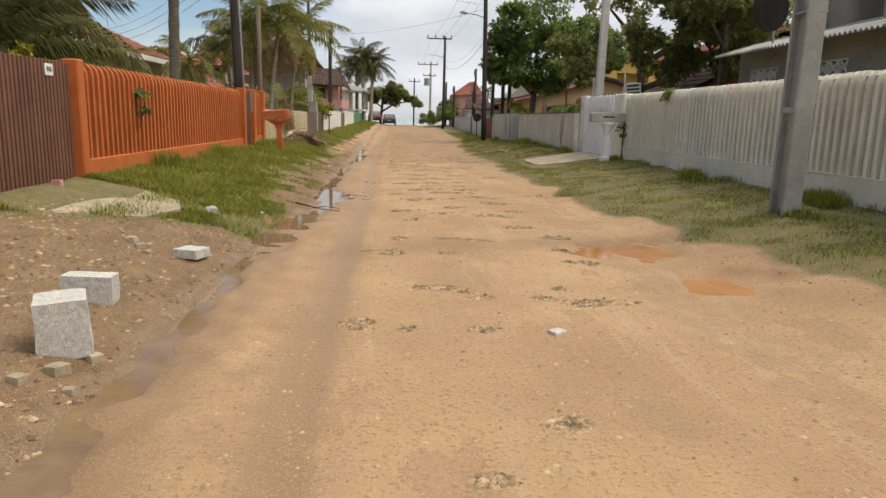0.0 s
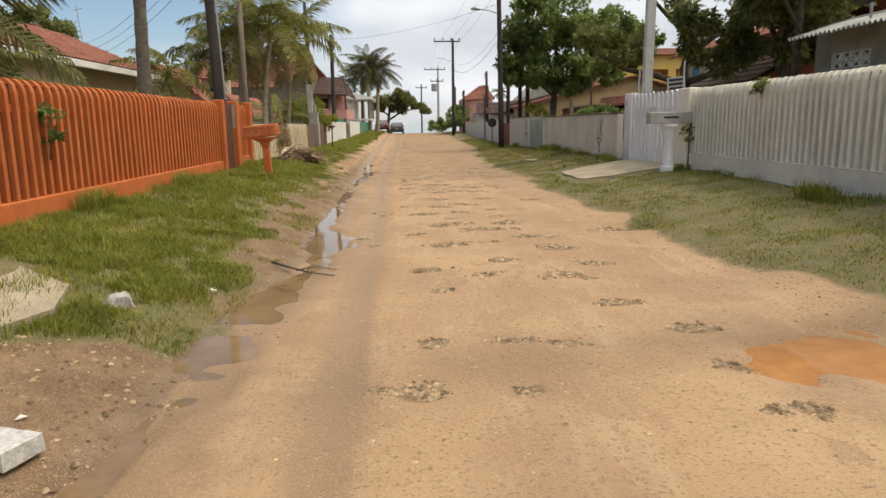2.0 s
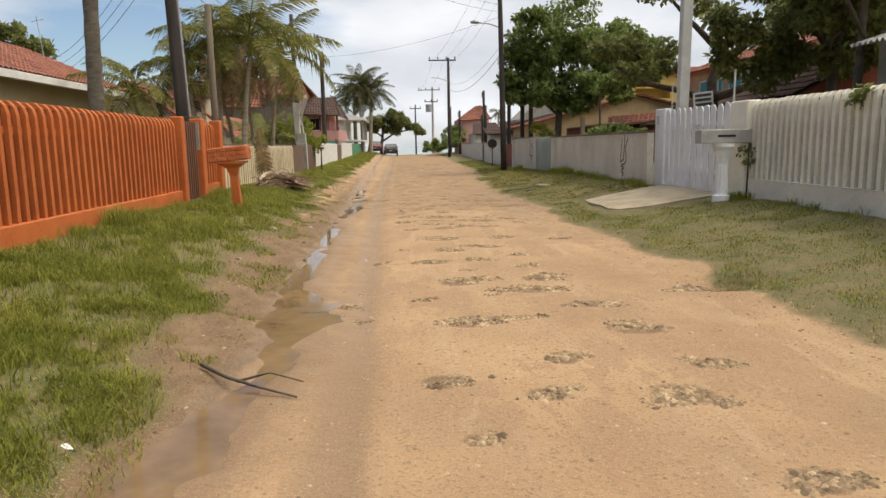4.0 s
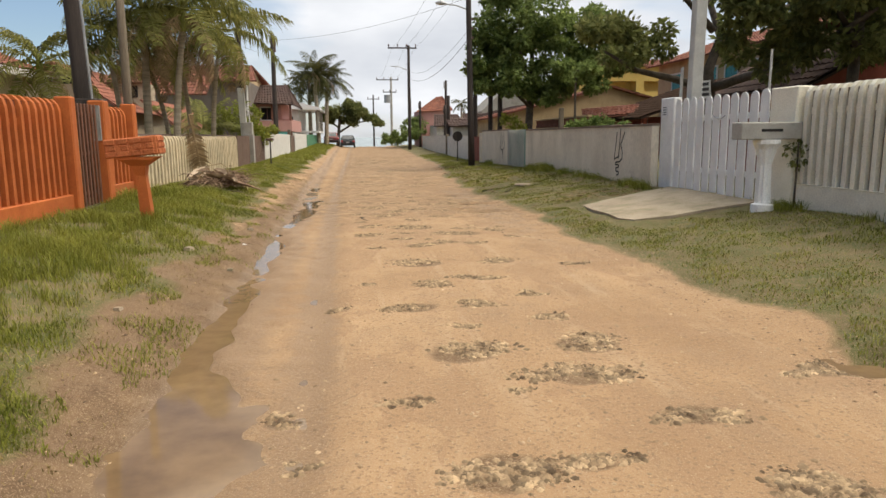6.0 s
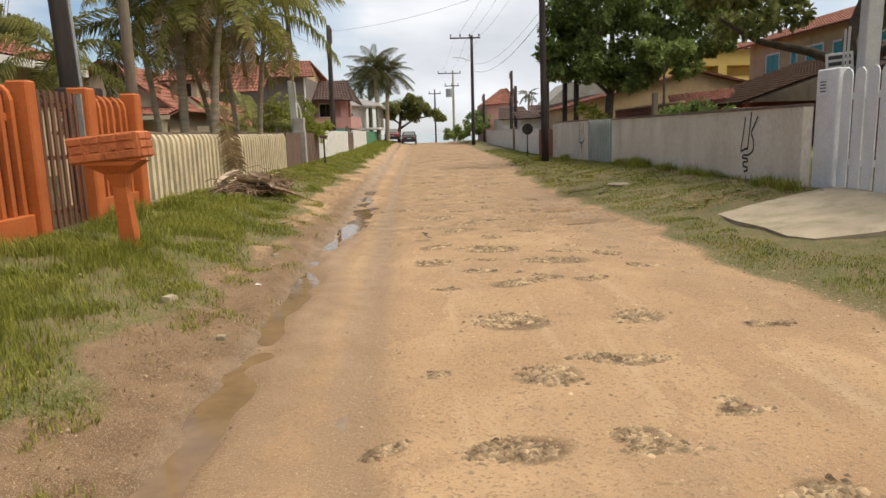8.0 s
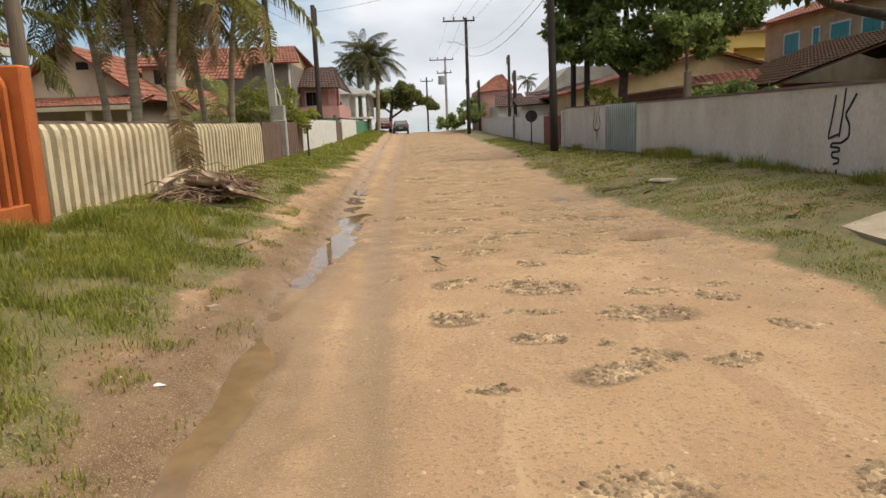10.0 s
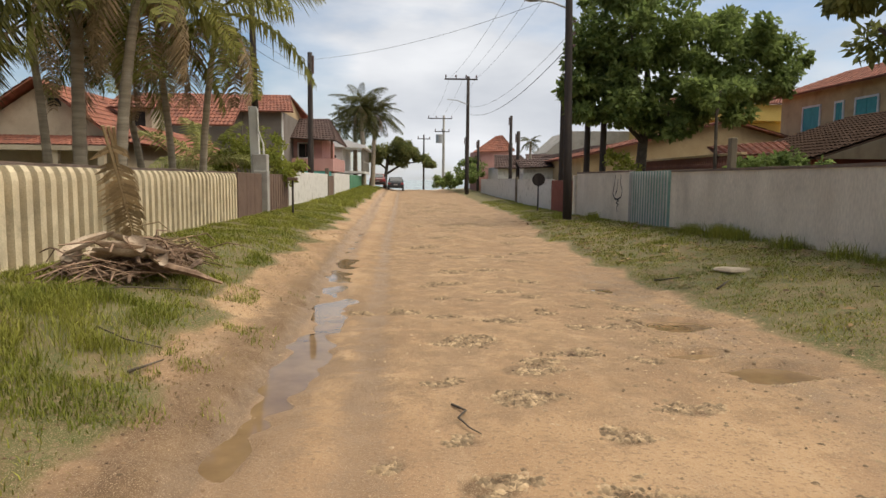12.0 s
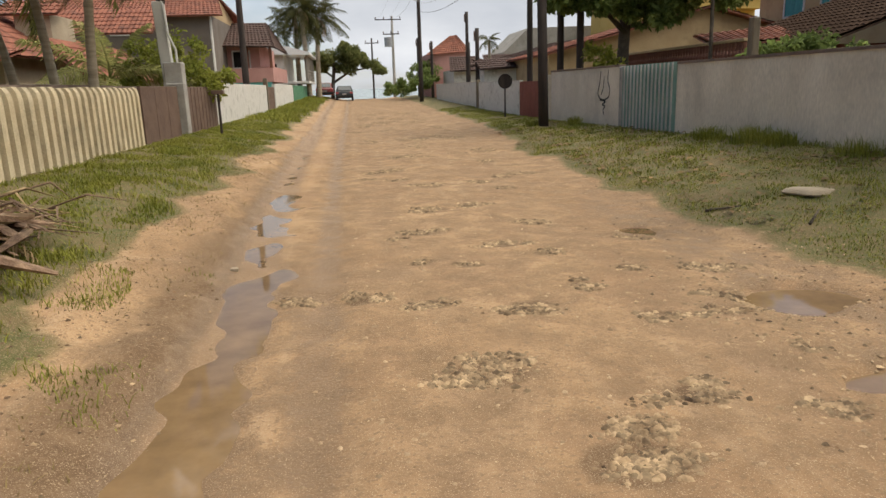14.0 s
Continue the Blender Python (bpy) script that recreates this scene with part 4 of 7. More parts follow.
lath = Mesh().box(-0.046, -0.026, -0.1, -0.020, 0.026, 1.49, 0.004).data("lath", M_SHEET)
for k in range(14):
    part("lath", lath, None, gg, "bleached grey lath" if k == 0 else "", at=pose(0, 0.15 + 0.2 * k, 0))
part("rail", Mesh().box(0.03, 0, 0.2, 0.07, 2.9, 0.28, 0.005).box(0.03, 0, 1.3, 0.07, 2.9, 1.38, 0.005), M_OLDWOOD, gg)
rg = thing("board_gate", "dull red board gate behind a power pole", "gate", RX, 44.3, 0.2)
bm_ = Mesh().box(-0.02, 0, -0.2, 0.02, 0.24, 1.36, 0.006).data("board", M_REDGATE)
for k in range(15):
    part("board", bm_, M_REDGATE, rg, at=pose(0, k * 0.245, 0))
post("gate_post", "pale gate post at the end of a plaster wall", RX - 0.1, 43.55, RX + 0.1, 43.8, 0.2, 1.75, M_WALL)
post("boundary_pillar", "tall brick-red painted wall pillar", WX - 0.25, 6.15, WX + 0.25, 6.62, 0.4, 3.3, M_PILLAR)
wall_run("wall_southeast", "brick-red painted boundary wall", WX, -8, 6.12, 0.4, 2.6, M_PILLAR, side=-1, cap=None)


def graffiti(strokes, label):
    g = thing("graffiti", label, "graffiti", RX, 0, 0)
    for s in strokes:
        m = Mesh()
        pts = [(y, z) for y, z in s]
        fine = []
        for k in range(len(pts) - 1):
            for u in np.linspace(0, 1, 6)[:-1]:
                fine.append((pts[k][0] * (1 - u) + pts[k + 1][0] * u, pts[k][1] * (1 - u) + pts[k + 1][1] * u))
        fine.append(pts[-1])
        fine = [fine[0]] + [tuple((a + b + c) / 3 for a, b, c in zip(fine[k - 1], fine[k], fine[k + 1])) for k in range(1, len(fine) - 1)] + [fine[-1]]
        m.tube([(-0.004, y, z) for y, z in fine], [0.021] * len(fine), 6, flat=1.0)
        m.v = [(max(-0.008, min(-0.002, x)), y, z) for x, y, z in m.v]
        part("stroke", m, M_PAINT_BLACK, g)
    return g


graffiti([[(24.95, 1.66), (25.02, 1.3), (25.10, 0.98), (24.98, 1.02), (24.84, 1.06)],
          [(24.72, 1.75), (24.76, 1.4), (24.82, 1.02)],
          [(24.46, 1.66), (24.62, 1.45), (24.70, 1.36), (24.58, 1.2), (24.58, 1.02), (24.75, 0.93), (24.98, 0.92), (25.02, 0.86), (24.80, 0.86), (24.78, 0.80), (24.98, 0.78), (24.95, 0.70), (24.78, 0.69), (24.80, 0.62), (24.92, 0.60)],
          [(24.84, 0.52), (24.82, 0.44)]], "black spray-painted line drawing on a plaster wall")
graffiti([[(38.75, 1.74), (38.85, 1.4), (38.98, 1.15), (38.8, 1.02), (38.5, 0.98), (38.15, 1.05), (38.05, 1.25), (38.25, 1.5), (38.2, 1.76)],
          [(38.5, 1.6), (38.55, 1.3), (38.7, 1.12)],
          [(38.8, 0.98), (38.3, 0.95), (38.65, 0.86), (38.35, 0.82), (38.55, 0.74), (38.48, 0.60)]], "smaller black spray-painted drawing on a plaster wall")

# concrete drives
dl = Mesh().prism([(-3.75, 6.35), (-3.5, 6.30), (-2.9, 6.42), (-2.15, 6.9), (-1.95, 7.6), (-2.2, 8.35), (-2.8, 8.75), (-3.75, 8.95)], 2, 0.30, 0.455)
for i, (x, y, z) in enumerate(dl.v):
    dl.v[i] = (x, y, z + 0.006 - 0.15 * step(-3.4, -2.0, x))
solid("pavement", dl, M_SLAB, "worn concrete drive slab in front of a gate", "pavement", "structure")
dr = Mesh().prism([(7.0, 18.95), (7.0, 22.3), (6.2, 22.1), (5.4, 21.85), (4.86, 21.6), (4.8, 20.9), (4.84, 20.2), (4.78, 19.5), (4.9, 19.12), (5.5, 18.95), (6.2, 19.0)], 2, 0.2, 0.50)
for i, (x, y, z) in enumerate(dr.v):
    dr.v[i] = (x, y, z - 0.30 * (7.0 - x) / 2.2)
solid("pavement", dr, M_SLAB, "cracked concrete drive ramp before the white gate", "pavement", "structure")

# ---------- letter boxes ----------
mb = thing("letter_box", "orange-brown brick letter box on a tapered post", "letter box", -2.66, 18.82, ground_z(-2.66, 18.82), rz=0)
m = Mesh()
secs = [(-0.1, 0.085, 0.03), (0.0, 0.08, 0.03), (0.66, 0.065, -0.01), (0.80, 0.10, -0.03), (0.89, 0.24, -0.05), (0.93, 0.32, -0.06)]
vs = []
for z, w, dx in secs:
    d = min(w, 0.16)
    vs += [(dx - w, -d, z), (dx + w, -d, z), (dx + w, d, z), (dx - w, d, z)]
m.add(vs, [(4 * i + k, 4 * i + (k + 1) % 4, 4 * i + 4 + (k + 1) % 4, 4 * i + 4 + k) for i in range(5) for k in range(4)] + [(3, 2, 1, 0), (20, 21, 22, 23)])
part("pedestal", m, M_ORANGE, mb)
tray = part("tray", Mesh().box(-0.36, -0.17, 0.80, 0.36, 0.17, 1.07, 0.015), M_MAILBRICK, mb, at=pose(0.0, 0, 0.135, 0, -5, 0))
for r in range(3):
    for k in range(4):
        part("brick", Mesh().box(-0.355 + k * 0.173 + (0.05 if r % 2 else 0), -0.186, 0.815 + r * 0.085, -0.36 + k * 0.173 + 0.15, -0.168, 0.815 + r * 0.085 + 0.07, 0.006), M_MAILBRICK, tray)
    for k in range(2):
        part("brick", Mesh().box(0.358, -0.16 + k * 0.165, 0.815 + r * 0.085, 0.377, -0.01 + k * 0.165, 0.815 + r * 0.085 + 0.07, 0.006), M_MAILBRICK, tray)

mr = thing("letter_box", "white fluted pedestal carrying a grey concrete letter box", "letter box", 6.58, 18.25, 0.46)
m = Mesh()
prof = [(-0.1, 0.17), (0.06, 0.17), (0.08, 0.12), (0.12, 0.11), (0.66, 0.085), (0.72, 0.10), (0.90, 0.15), (0.98, 0.20), (1.04, 0.20)]
n = 20
vs = [((r * (1 + (0.07 if k % 2 else -0.07) * (0.1 < z < 0.95))) * math.cos(2 * math.pi * k / n), (r * (1 + (0.07 if k % 2 else -0.07) * (0.1 < z < 0.95))) * math.sin(2 * math.pi * k / n), z) for z, r in prof for k in range(n)]
m.add(vs, [(i * n + k, i * n + (k + 1) % n, (i + 1) * n + (k + 1) % n, (i + 1) * n + k) for i in range(len(prof) - 1) for k in range(n)] + [tuple(range(n)), tuple((len(prof) - 1) * n + k for k in range(n))])
part("pedestal", m, M_WHITEGATE, mr)
part("box", Mesh().box(-0.50, -0.14, 1.042, 0.50, 0.14, 1.30, 0.015), M_CONC, mr, "grey concrete box")
part("slot", Mesh().box(-0.18, -0.146, 1.16, 0.16, -0.139, 1.20), M_DARKIN, mr)

# small plant beside the box, posts
thin = thing("letter_box", "small dark letter box on a thin post", "letter box", -3.28, 38.7, ground_z(-3.28, 38.7))
part("post", Mesh().tube([(0, 0, -0.1), (0, 0, 1.0)], [0.035, 0.03], 8), M_DARKPOLE, thin)
part("box", Mesh().box(-0.15, -0.1, 1.0, 0.15, 0.1, 1.1, 0.01), M_BROWN, thin)
disc = thing("round_sign", "dark round sign on a thin pole, seen from behind", "sign", 6.18, 47.8, ground_z(6.18, 47.8))
part("post", Mesh().tube([(0, 0, -0.1), (0, 0, 1.35)], [0.035, 0.03], 8), M_DARKPOLE, disc)
part("disc", Mesh().tube([(0, -0.06, 1.4), (0, -0.03, 1.4)], [0.29, 0.29], 20), M_DARKPOLE, disc)

# ---------- poles and lines ----------


def round_pole(label, x, y, z0, z1, r0, r1, material, lean=(0, 0), name="power_pole", category="pole"):
    p = thing(name, label, category, x, y, z0)
    h = z1 - z0
    part("shaft", Mesh().tube([(lean[0] * t, lean[1] * t, -0.3 if t == 0 else h * t) for t in (0, 0.25, 0.5, 0.75, 1)], [r0 + (r1 - r0) * t for t in (0, 0.25, 0.5, 0.75, 1)], 12), material, p, smooth=True)
    return p


def crossarm(p, x0, x1, z, pins, y=0.0):
    part("crossarm", Mesh().box(x0, y - 0.16, z - 0.06, x1, y - 0.06, z + 0.06, 0.01), M_DARKPOLE, p)
    for k in range(pins):
        x = x0 + 0.1 + (x1 - x0 - 0.2) * k / max(1, pins - 1)
        part("insulator", Mesh().tube([(x, y - 0.11, z + 0.06), (x, y - 0.11, z + 0.14), (x, y - 0.11, z + 0.18), (x, y - 0.11, z + 0.34)], [0.03, 0.03, 0.08, 0.05], 8), M_CERAM, p)


pB = round_pole("tall dark tarred power pole with a meter cable", -4.3, 21.48, 0.5, 9.2, 0.15, 0.10, M_DARKPOLE, (-0.28, 0))
part("box", Mesh().box(-0.22, -0.16, 1.55, 0.28, 0.2, 1.78, 0.02), M_DARKPOLE, pB)
part("conduit", Mesh().tube([(0.14, -0.13, 1.7), (0.1, -0.14, 3.0), (0.02, -0.13, 5.2)], [0.022] * 3, 6), M_STEEL, pB)
for z in (5.0, 5.35, 5.7):
    part("insulator", Mesh().tube([(-0.28, -0.06, z), (-0.34, -0.06, z + 0.02), (-0.34, -0.06, z + 0.12)], [0.02, 0.05, 0.04], 8), M_CERAM, pB)
part("bracket", Mesh().tube([(-0.17, -0.05, 5.9), (-0.42, -0.05, 5.8), (-0.40, -0.05, 4.9), (-0.16, -0.05, 4.75)], [0.015] * 4, 6), M_STEEL, pB)
round_pole("short weathered wooden pole behind the orange end post", -3.86, 21.98 + 0.3, 0.5, 4.85, 0.085, 0.075, M_OLDWOOD, name="wooden_pole")
pE = round_pole("dark power pole behind a white wall", -4.6, 52.8, 0.5, 7.85, 0.16, 0.12, M_DARKPOLE)
part("insulator_rack", Mesh().box(0.12, -0.05, 6.3, 0.2, 0.05, 7.2, 0.01), M_CERAM, pE)
pF = thing("power_pole", "pale concrete pole stub joined to a dark upper pole", "pole", -4.15, 37.85, 0.5)
part("base_block", Mesh().box(-0.12, -0.2, -0.2, 0.30, 0.15, 1.72, 0.02), M_CONC, pF)
part("stub", Mesh().box(-0.13, -0.1, 1.0, 0.12, 0.1, 3.1, 0.015, pose(0, 0, 0, 0, -2, 0)), M_GREYPOLE, pF)
part("shaft", Mesh().tube([(-0.05, 0, 3.05), (-0.12, 0, 7.0)], [0.10, 0.08], 10), M_DARKPOLE, pF, smooth=True)
part("conduit", Mesh().tube([(0.02, -0.13, 3.0), (0.05, -0.13, 2.4), (0.2, -0.15, 2.0), (0.22, -0.22, 1.7)], [0.03] * 4, 6), M_GREYPOLE, pF)
pR = round_pole("tall dark power pole with a street lamp arm", 5.86, 40.95, 0.2, 10.2, 0.16, 0.11, M_DARKPOLE, (-0.2, 0))
part("lamp_arm", Mesh().tube([(-0.12, 0, 7.15), (-0.7, 0, 7.35), (-1.25, 0, 7.42)], [0.035, 0.03, 0.03], 8), M_STEEL, pR)
part("lamp_head", Mesh().tube([(-1.2, 0, 7.42), (-1.45, 0, 7.46), (-1.68, 0, 7.44)], [0.05, 0.11, 0.05], 10), M_STEEL, pR)
crossarm(pR, -0.9, 0.7, 9.6, 3)
for z in (5.9, 6.3, 6.7):
    part("insulator", Mesh().tube([(0.0, -0.18, z), (0.0, -0.26, z)], [0.05, 0.05], 8), M_CERAM, pR)
pT = round_pole("dark power pole with a wooden crossarm", 5.42, 74, 0.3, 10.0, 0.17, 0.12, M_DARKPOLE)
crossarm(pT, -1.95, 0.75, 9.45, 4)
part("lamp_arm", Mesh().tube([(0, -0.1, 7.4), (-0.9, -0.1, 7.75), (-1.7, -0.1, 7.8)], [0.035] * 3, 6), M_STEEL, pT)
p2 = round_pole("grey concrete pole with a transformer drum", 5.45, 108, 0.0, 10.0, 0.2, 0.14, M_CONC)
crossarm(p2, -2.1, 1.1, 9.6, 4)
part("transformer", Mesh().tube([(-0.55, -0.2, 6.4), (-0.55, -0.2, 7.5)], [0.5, 0.5], 14), M_STEEL, p2)
crossarm(p2, -1.2, 0.8, 7.9, 3)
p3 = round_pole("distant thin power pole near the beach", 3.0, 113, -0.3, 7.8, 0.14, 0.1, M_DARKPOLE)
crossarm(p3, -0.9, 0.9, 7.5, 3)
for x, y, z1 in ((7.28, 48.1, 5.95), (7.48, 44.6, 6.3), (7.66, 43.0, 6.2), (8.4, 70, 6.5), (7.3, 60, 4.6), (7.8, 66, 4.2), (7.0, 80, 5.2), (6.6, 88, 6.0)):
    q = round_pole("dark timber service pole behind a plaster wall", x, y, 0.3, z1, 0.13, 0.11, M_DARKPOLE, name="service_pole")
    part("insulator_rack", Mesh().box(-0.2, -0.1, z1 - 1.0, -0.13, 0.0, z1 - 0.45, 0.01), M_CERAM, q)
# stub post on the long plaster wall
post("stub_post", "stubby weathered concrete post behind the wall", 7.88, 33.32, 8.04, 33.5, 0.4, 2.6, M_OLDWOOD)
# I-section concrete pole beside the white fence
pi = thing("concrete_power_pole", "grey concrete I-section power pole, slightly leaning", "pole", 5.92, 8.05, 0.33)
lean = pose(0, 0, 0, 0, 0.4, -8)
part("flange", Mesh().box(-0.02, -0.20, -0.4, 0.22, -0.13, 11.0, 0.012, lean), M_CONC, pi)
part("flange", Mesh().box(-0.02, 0.22, -0.4, 0.22, 0.29, 11.0, 0.012, lean), M_CONC, pi)
part("web", Mesh().box(0.06, -0.13, -0.4, 0.14, 0.22, 11.0, 0, lean), M_CONC, pi)
for z in (1.35, 3.0, 4.6, 6.2, 7.8, 9.4):
    part("rib", Mesh().box(-0.015, -0.13, z, 0.215, 0.22, z + 0.07, 0.006, lean), M_CONC, pi)
part("wire_band", Mesh().box(-0.027, -0.207, 2.62, 0.227, 0.297, 2.64, 0, lean), M_STEEL, pi)
ps = thing("concrete_post", "pale square concrete post behind the white gate", "pole", 7.44, 22.3, 0.4)
part("shaft", Mesh().box(-0.13, -0.11, -0.2, 0.11, 0.11, 5.05, 0.015, pose(0, 0, 0, 0, 0.6, 0)), M_GREYPOLE, ps)
for x, y in ((7.3, 22.6), (7.42, 22.9), (7.4, 19.6)):
    solid("thin_rod", Mesh().tube([(x, y, 0.5), (x + 0.02, y, 3.0)], [0.02, 0.02], 6), M_GREYPOLE, "thin pale metal rod standing behind a gate", "rod")


def cable(a, b, sag, r=0.007):
    a, b = Vector(a), Vector(b)
    pts = [a.lerp(b, t) - Vector((0, 0, sag * 4 * t * (1 - t))) for t in np.linspace(0, 1, 17)]
    return solid("power_line", Mesh().tube(pts, [r] * 17, 5, cap=False), M_WIRE, "black overhead power line strung between poles", "cable", group="overhead lines")


for dx, z in ((-0.9, 9.9), (-0.1, 9.9), (0.6, 9.9)):
    cable((5.76 + dx, 40.85, z), (5.42 + dx * 1.4 - 0.3, 73.9, 9.75), 0.5)
    cable((5.42 + dx * 1.4 - 0.3, 73.9, 9.75), (5.2 + dx * 1.5, 107.9, 9.9), 0.5)
cable((5.72, 40.8, 6.1), (5.42, 73.9, 7.0), 0.9, 0.013)
cable((5.72, 40.8, 6.5), (5.42, 73.9, 7.6), 0.8)
for z in (5.5, 5.85, 6.2):
    cable((-4.62, 21.42, z), (-16, 40, z - 0.3), 0.5)
    cable((-4.5, 21.42, z + 2.0), (5.7, 40.85, z + 2.6), 0.5)
    cable((-4.6, 21.42, z), (-4.5, 52.75, z + 1.1), 0.6)
cable((-4.5, 21.4, 8.6), (6.1, 8.05, 8.4), 0.4)
cable((5.7, 40.9, 7.9), (-4.6, 52.8, 7.5), 0.4)

# ---------- vegetation ----------


def frond_data(name, length, droop, n, width, material, curl=0.55, seed=0, sparse=0.0):
    """A palm frond along +x: a bowed rib with two ranks of narrow hanging leaflets."""
    r = random.Random(seed)
    m = Mesh()
    rib = []
    for k in range(13):
        t = k / 12
        rib.append(Vector((length * (t - 0.18 * droop * t * t), 0, length * (0.28 * t - droop * t * t))))
    m.tube(rib, [0.028 * (1 - 0.85 * k / 12) for k in range(13)], 4)
    for k in range(n):
        t = 0.14 + 0.85 * k / n
        if r.random() < sparse:
            continue
        i = min(11, int(t * 12))
        p = rib[i].lerp(rib[i + 1], t * 12 - i)
        d = (rib[i + 1] - rib[i]).normalized()
        ll = width * (math.sin(math.pi * min(1, t * 0.85 + 0.12)) ** 0.6) * r.uniform(0.85, 1.12)
        for s in (-1, 1):
            out = (d * r.uniform(0.35, 0.6) + Vector((0, s, 0)) * 0.9 + Vector((0, 0, r.uniform(-0.15, 0.25)))).normalized()
            mid = p + out * ll * 0.55
            tip = p + out * ll * 0.9 - Vector((0, 0, ll * curl * r.uniform(0.7, 1.4)))
            w = d * 0.024
            m.add([p - w * 0.5, p + w * 0.5, mid + w, tip, mid - w], [(0, 1, 2, 4), (4, 2, 3)])
    me = bpy.data.meshes.new(name)
    me.from_pydata(m.v, [], m.f)
    me.materials.append(material)
    return me


F_LONG = [frond_data("frond", 2.4, 0.42 + 0.12 * k, 46, 0.55, M_FROND, seed=k) for k in range(3)]
F_DARK = [frond_data("frond", 2.4, 0.42 + 0.14 * k, 46, 0.6, M_FRONDSHADE, seed=k + 5) for k in range(3)]
F_PALE = [frond_data("frond", 2.4, 0.42 + 0.14 * k, 46, 0.55, M_FRONDPALE, seed=k + 25) for k in range(2)]
F_DRY = [frond_data("dry_frond", 2.0, 0.85, 40, 0.45, M_FRONDDRY, curl=0.9, seed=9, sparse=0.2)]
F_HANG = frond_data("dry_frond", 2.0, 0.12, 30, 0.40, M_FRONDDRY, curl=0.5, seed=19, sparse=0.25)
F_BIG = [frond_data("frond", 3.6, 0.36 + 0.12 * k, 52, 0.75, M_FRONDSHADE, seed=k + 12) for k in range(3)]


def palm(label, x, y, z, h, r, fronds, count, scale=1.0, lean=(0, 0), dry=2, elev=(70, -25), seed=0, crownshaft=True, turn=0, bark=None):
    rnd = random.Random(seed)
    p = thing("palm_tree", label, "palm", x, y, z)
    pts, rad = [], []
    for k in range(25):
        t = k / 24
        pts.append((lean[0] * t * t, lean[1] * t * t, h * t - (0.2 if k == 0 else 0)))
        rad.append(r * (1.15 - 0.35 * t) * (1.05 if k % 2 else 0.96))
    part("trunk", Mesh().tube(pts, rad, 10), bark or M_PALMBARK, p, smooth=True)
    top = Vector(pts[-1])
    if crownshaft:
        part("crownshaft", Mesh().tube([top, top + Vector((0, 0, 0.5 * scale)), top + Vector((0, 0, 0.8 * scale))], [r * 0.8, r * 0.7, r * 0.2], 8), M_BUSH, p, smooth=True)
        top = top + Vector((0, 0, 0.55 * scale))
    for k in range(count):
        u = k / max(1, count - 1)
        e = elev[0] + (elev[1] - elev[0]) * u + rnd.uniform(-8, 8)
        a = k * 137.5 + rnd.uniform(-15, 15) + turn
        at = Matrix.Translation(top) @ Matrix.Rotation(radians(a), 4, "Z") @ Matrix.Rotation(radians(-e + 15), 4, "Y") @ Matrix.Rotation(radians(rnd.uniform(-25, 25)), 4, "X") @ Matrix.Scale(scale * rnd.uniform(0.85, 1.1), 4)
        part("frond", rnd.choice(fronds), None, p, at=at)
    for k in range(dry):
        at = Matrix.Translation(top - Vector((0, 0, 0.15))) @ Matrix.Rotation(radians(rnd.uniform(0, 360)), 4, "Z") @ Matrix.Rotation(radians(35), 4, "Y") @ Matrix.Scale(scale * 0.9, 4)
        part("dry_frond", F_DRY[0], None, p, at=at)
    return p


def leaf_cloud(centres, radii, count, size, seed=0, long=1.6):
    """Leaves scattered in clumps round centres: folded blades, two quads each."""
    r = np.random.default_rng(seed)
    which = r.integers(0, len(centres), count)
    c, rad = np.asarray(centres, float)[which], np.asarray(radii, float)[which]
    d = r.normal(size=(count, 3))
    d /= np.linalg.norm(d, axis=1)[:, None]
    p = c + d * (rad * r.uniform(0.25, 1.0, count) ** 0.5)[:, None] * np.array([1, 1, 0.72])
    ax = d * 0.5 + r.normal(size=(count, 3)) * 0.7
    ax[:, 2] -= 0.25
    ax /= np.linalg.norm(ax, axis=1)[:, None]
    up = r.normal(size=(count, 3)) * 0.6 + np.array([0, 0, 1.0])
    sd = np.cross(ax, up)
    sd /= np.linalg.norm(sd, axis=1)[:, None] + 1e-9
    nm = np.cross(sd, ax)
    s = size * r.uniform(0.6, 1.25, count)[:, None]
    v = np.stack([p, p + ax * s * 0.55 * long + sd * s * 0.42 + nm * s * 0.14, p + ax * s * long, p + ax * s * 0.55 * long - sd * s * 0.42 + nm * s * 0.14], 1).reshape(-1, 3)
    k = np.arange(count)[:, None] * 4
    f = np.concatenate([k + np.array([[0, 1, 2]]), k + np.array([[0, 2, 3]])])
    return v, f


def crown(parent, centres, radii, count, size, material, seed, name="crown", long=1.6):
    v, f = leaf_cloud(centres, radii, count, size, seed, long)
    me = bpy.data.meshes.new(name)
    me.vertices.add(len(v))
    me.vertices.foreach_set("co", v.astype(np.float32).ravel())
    me.loops.add(len(f) * 3)
    me.loops.foreach_set("vertex_index", f.astype(np.int32).ravel())
    me.polygons.add(len(f))
    me.polygons.foreach_set("loop_start", np.arange(len(f), dtype=np.int32) * 3)
    me.update(calc_edges=True)
    me.materials.append(material)
    ob = new(name, me)
    ob.parent = parent
    return ob


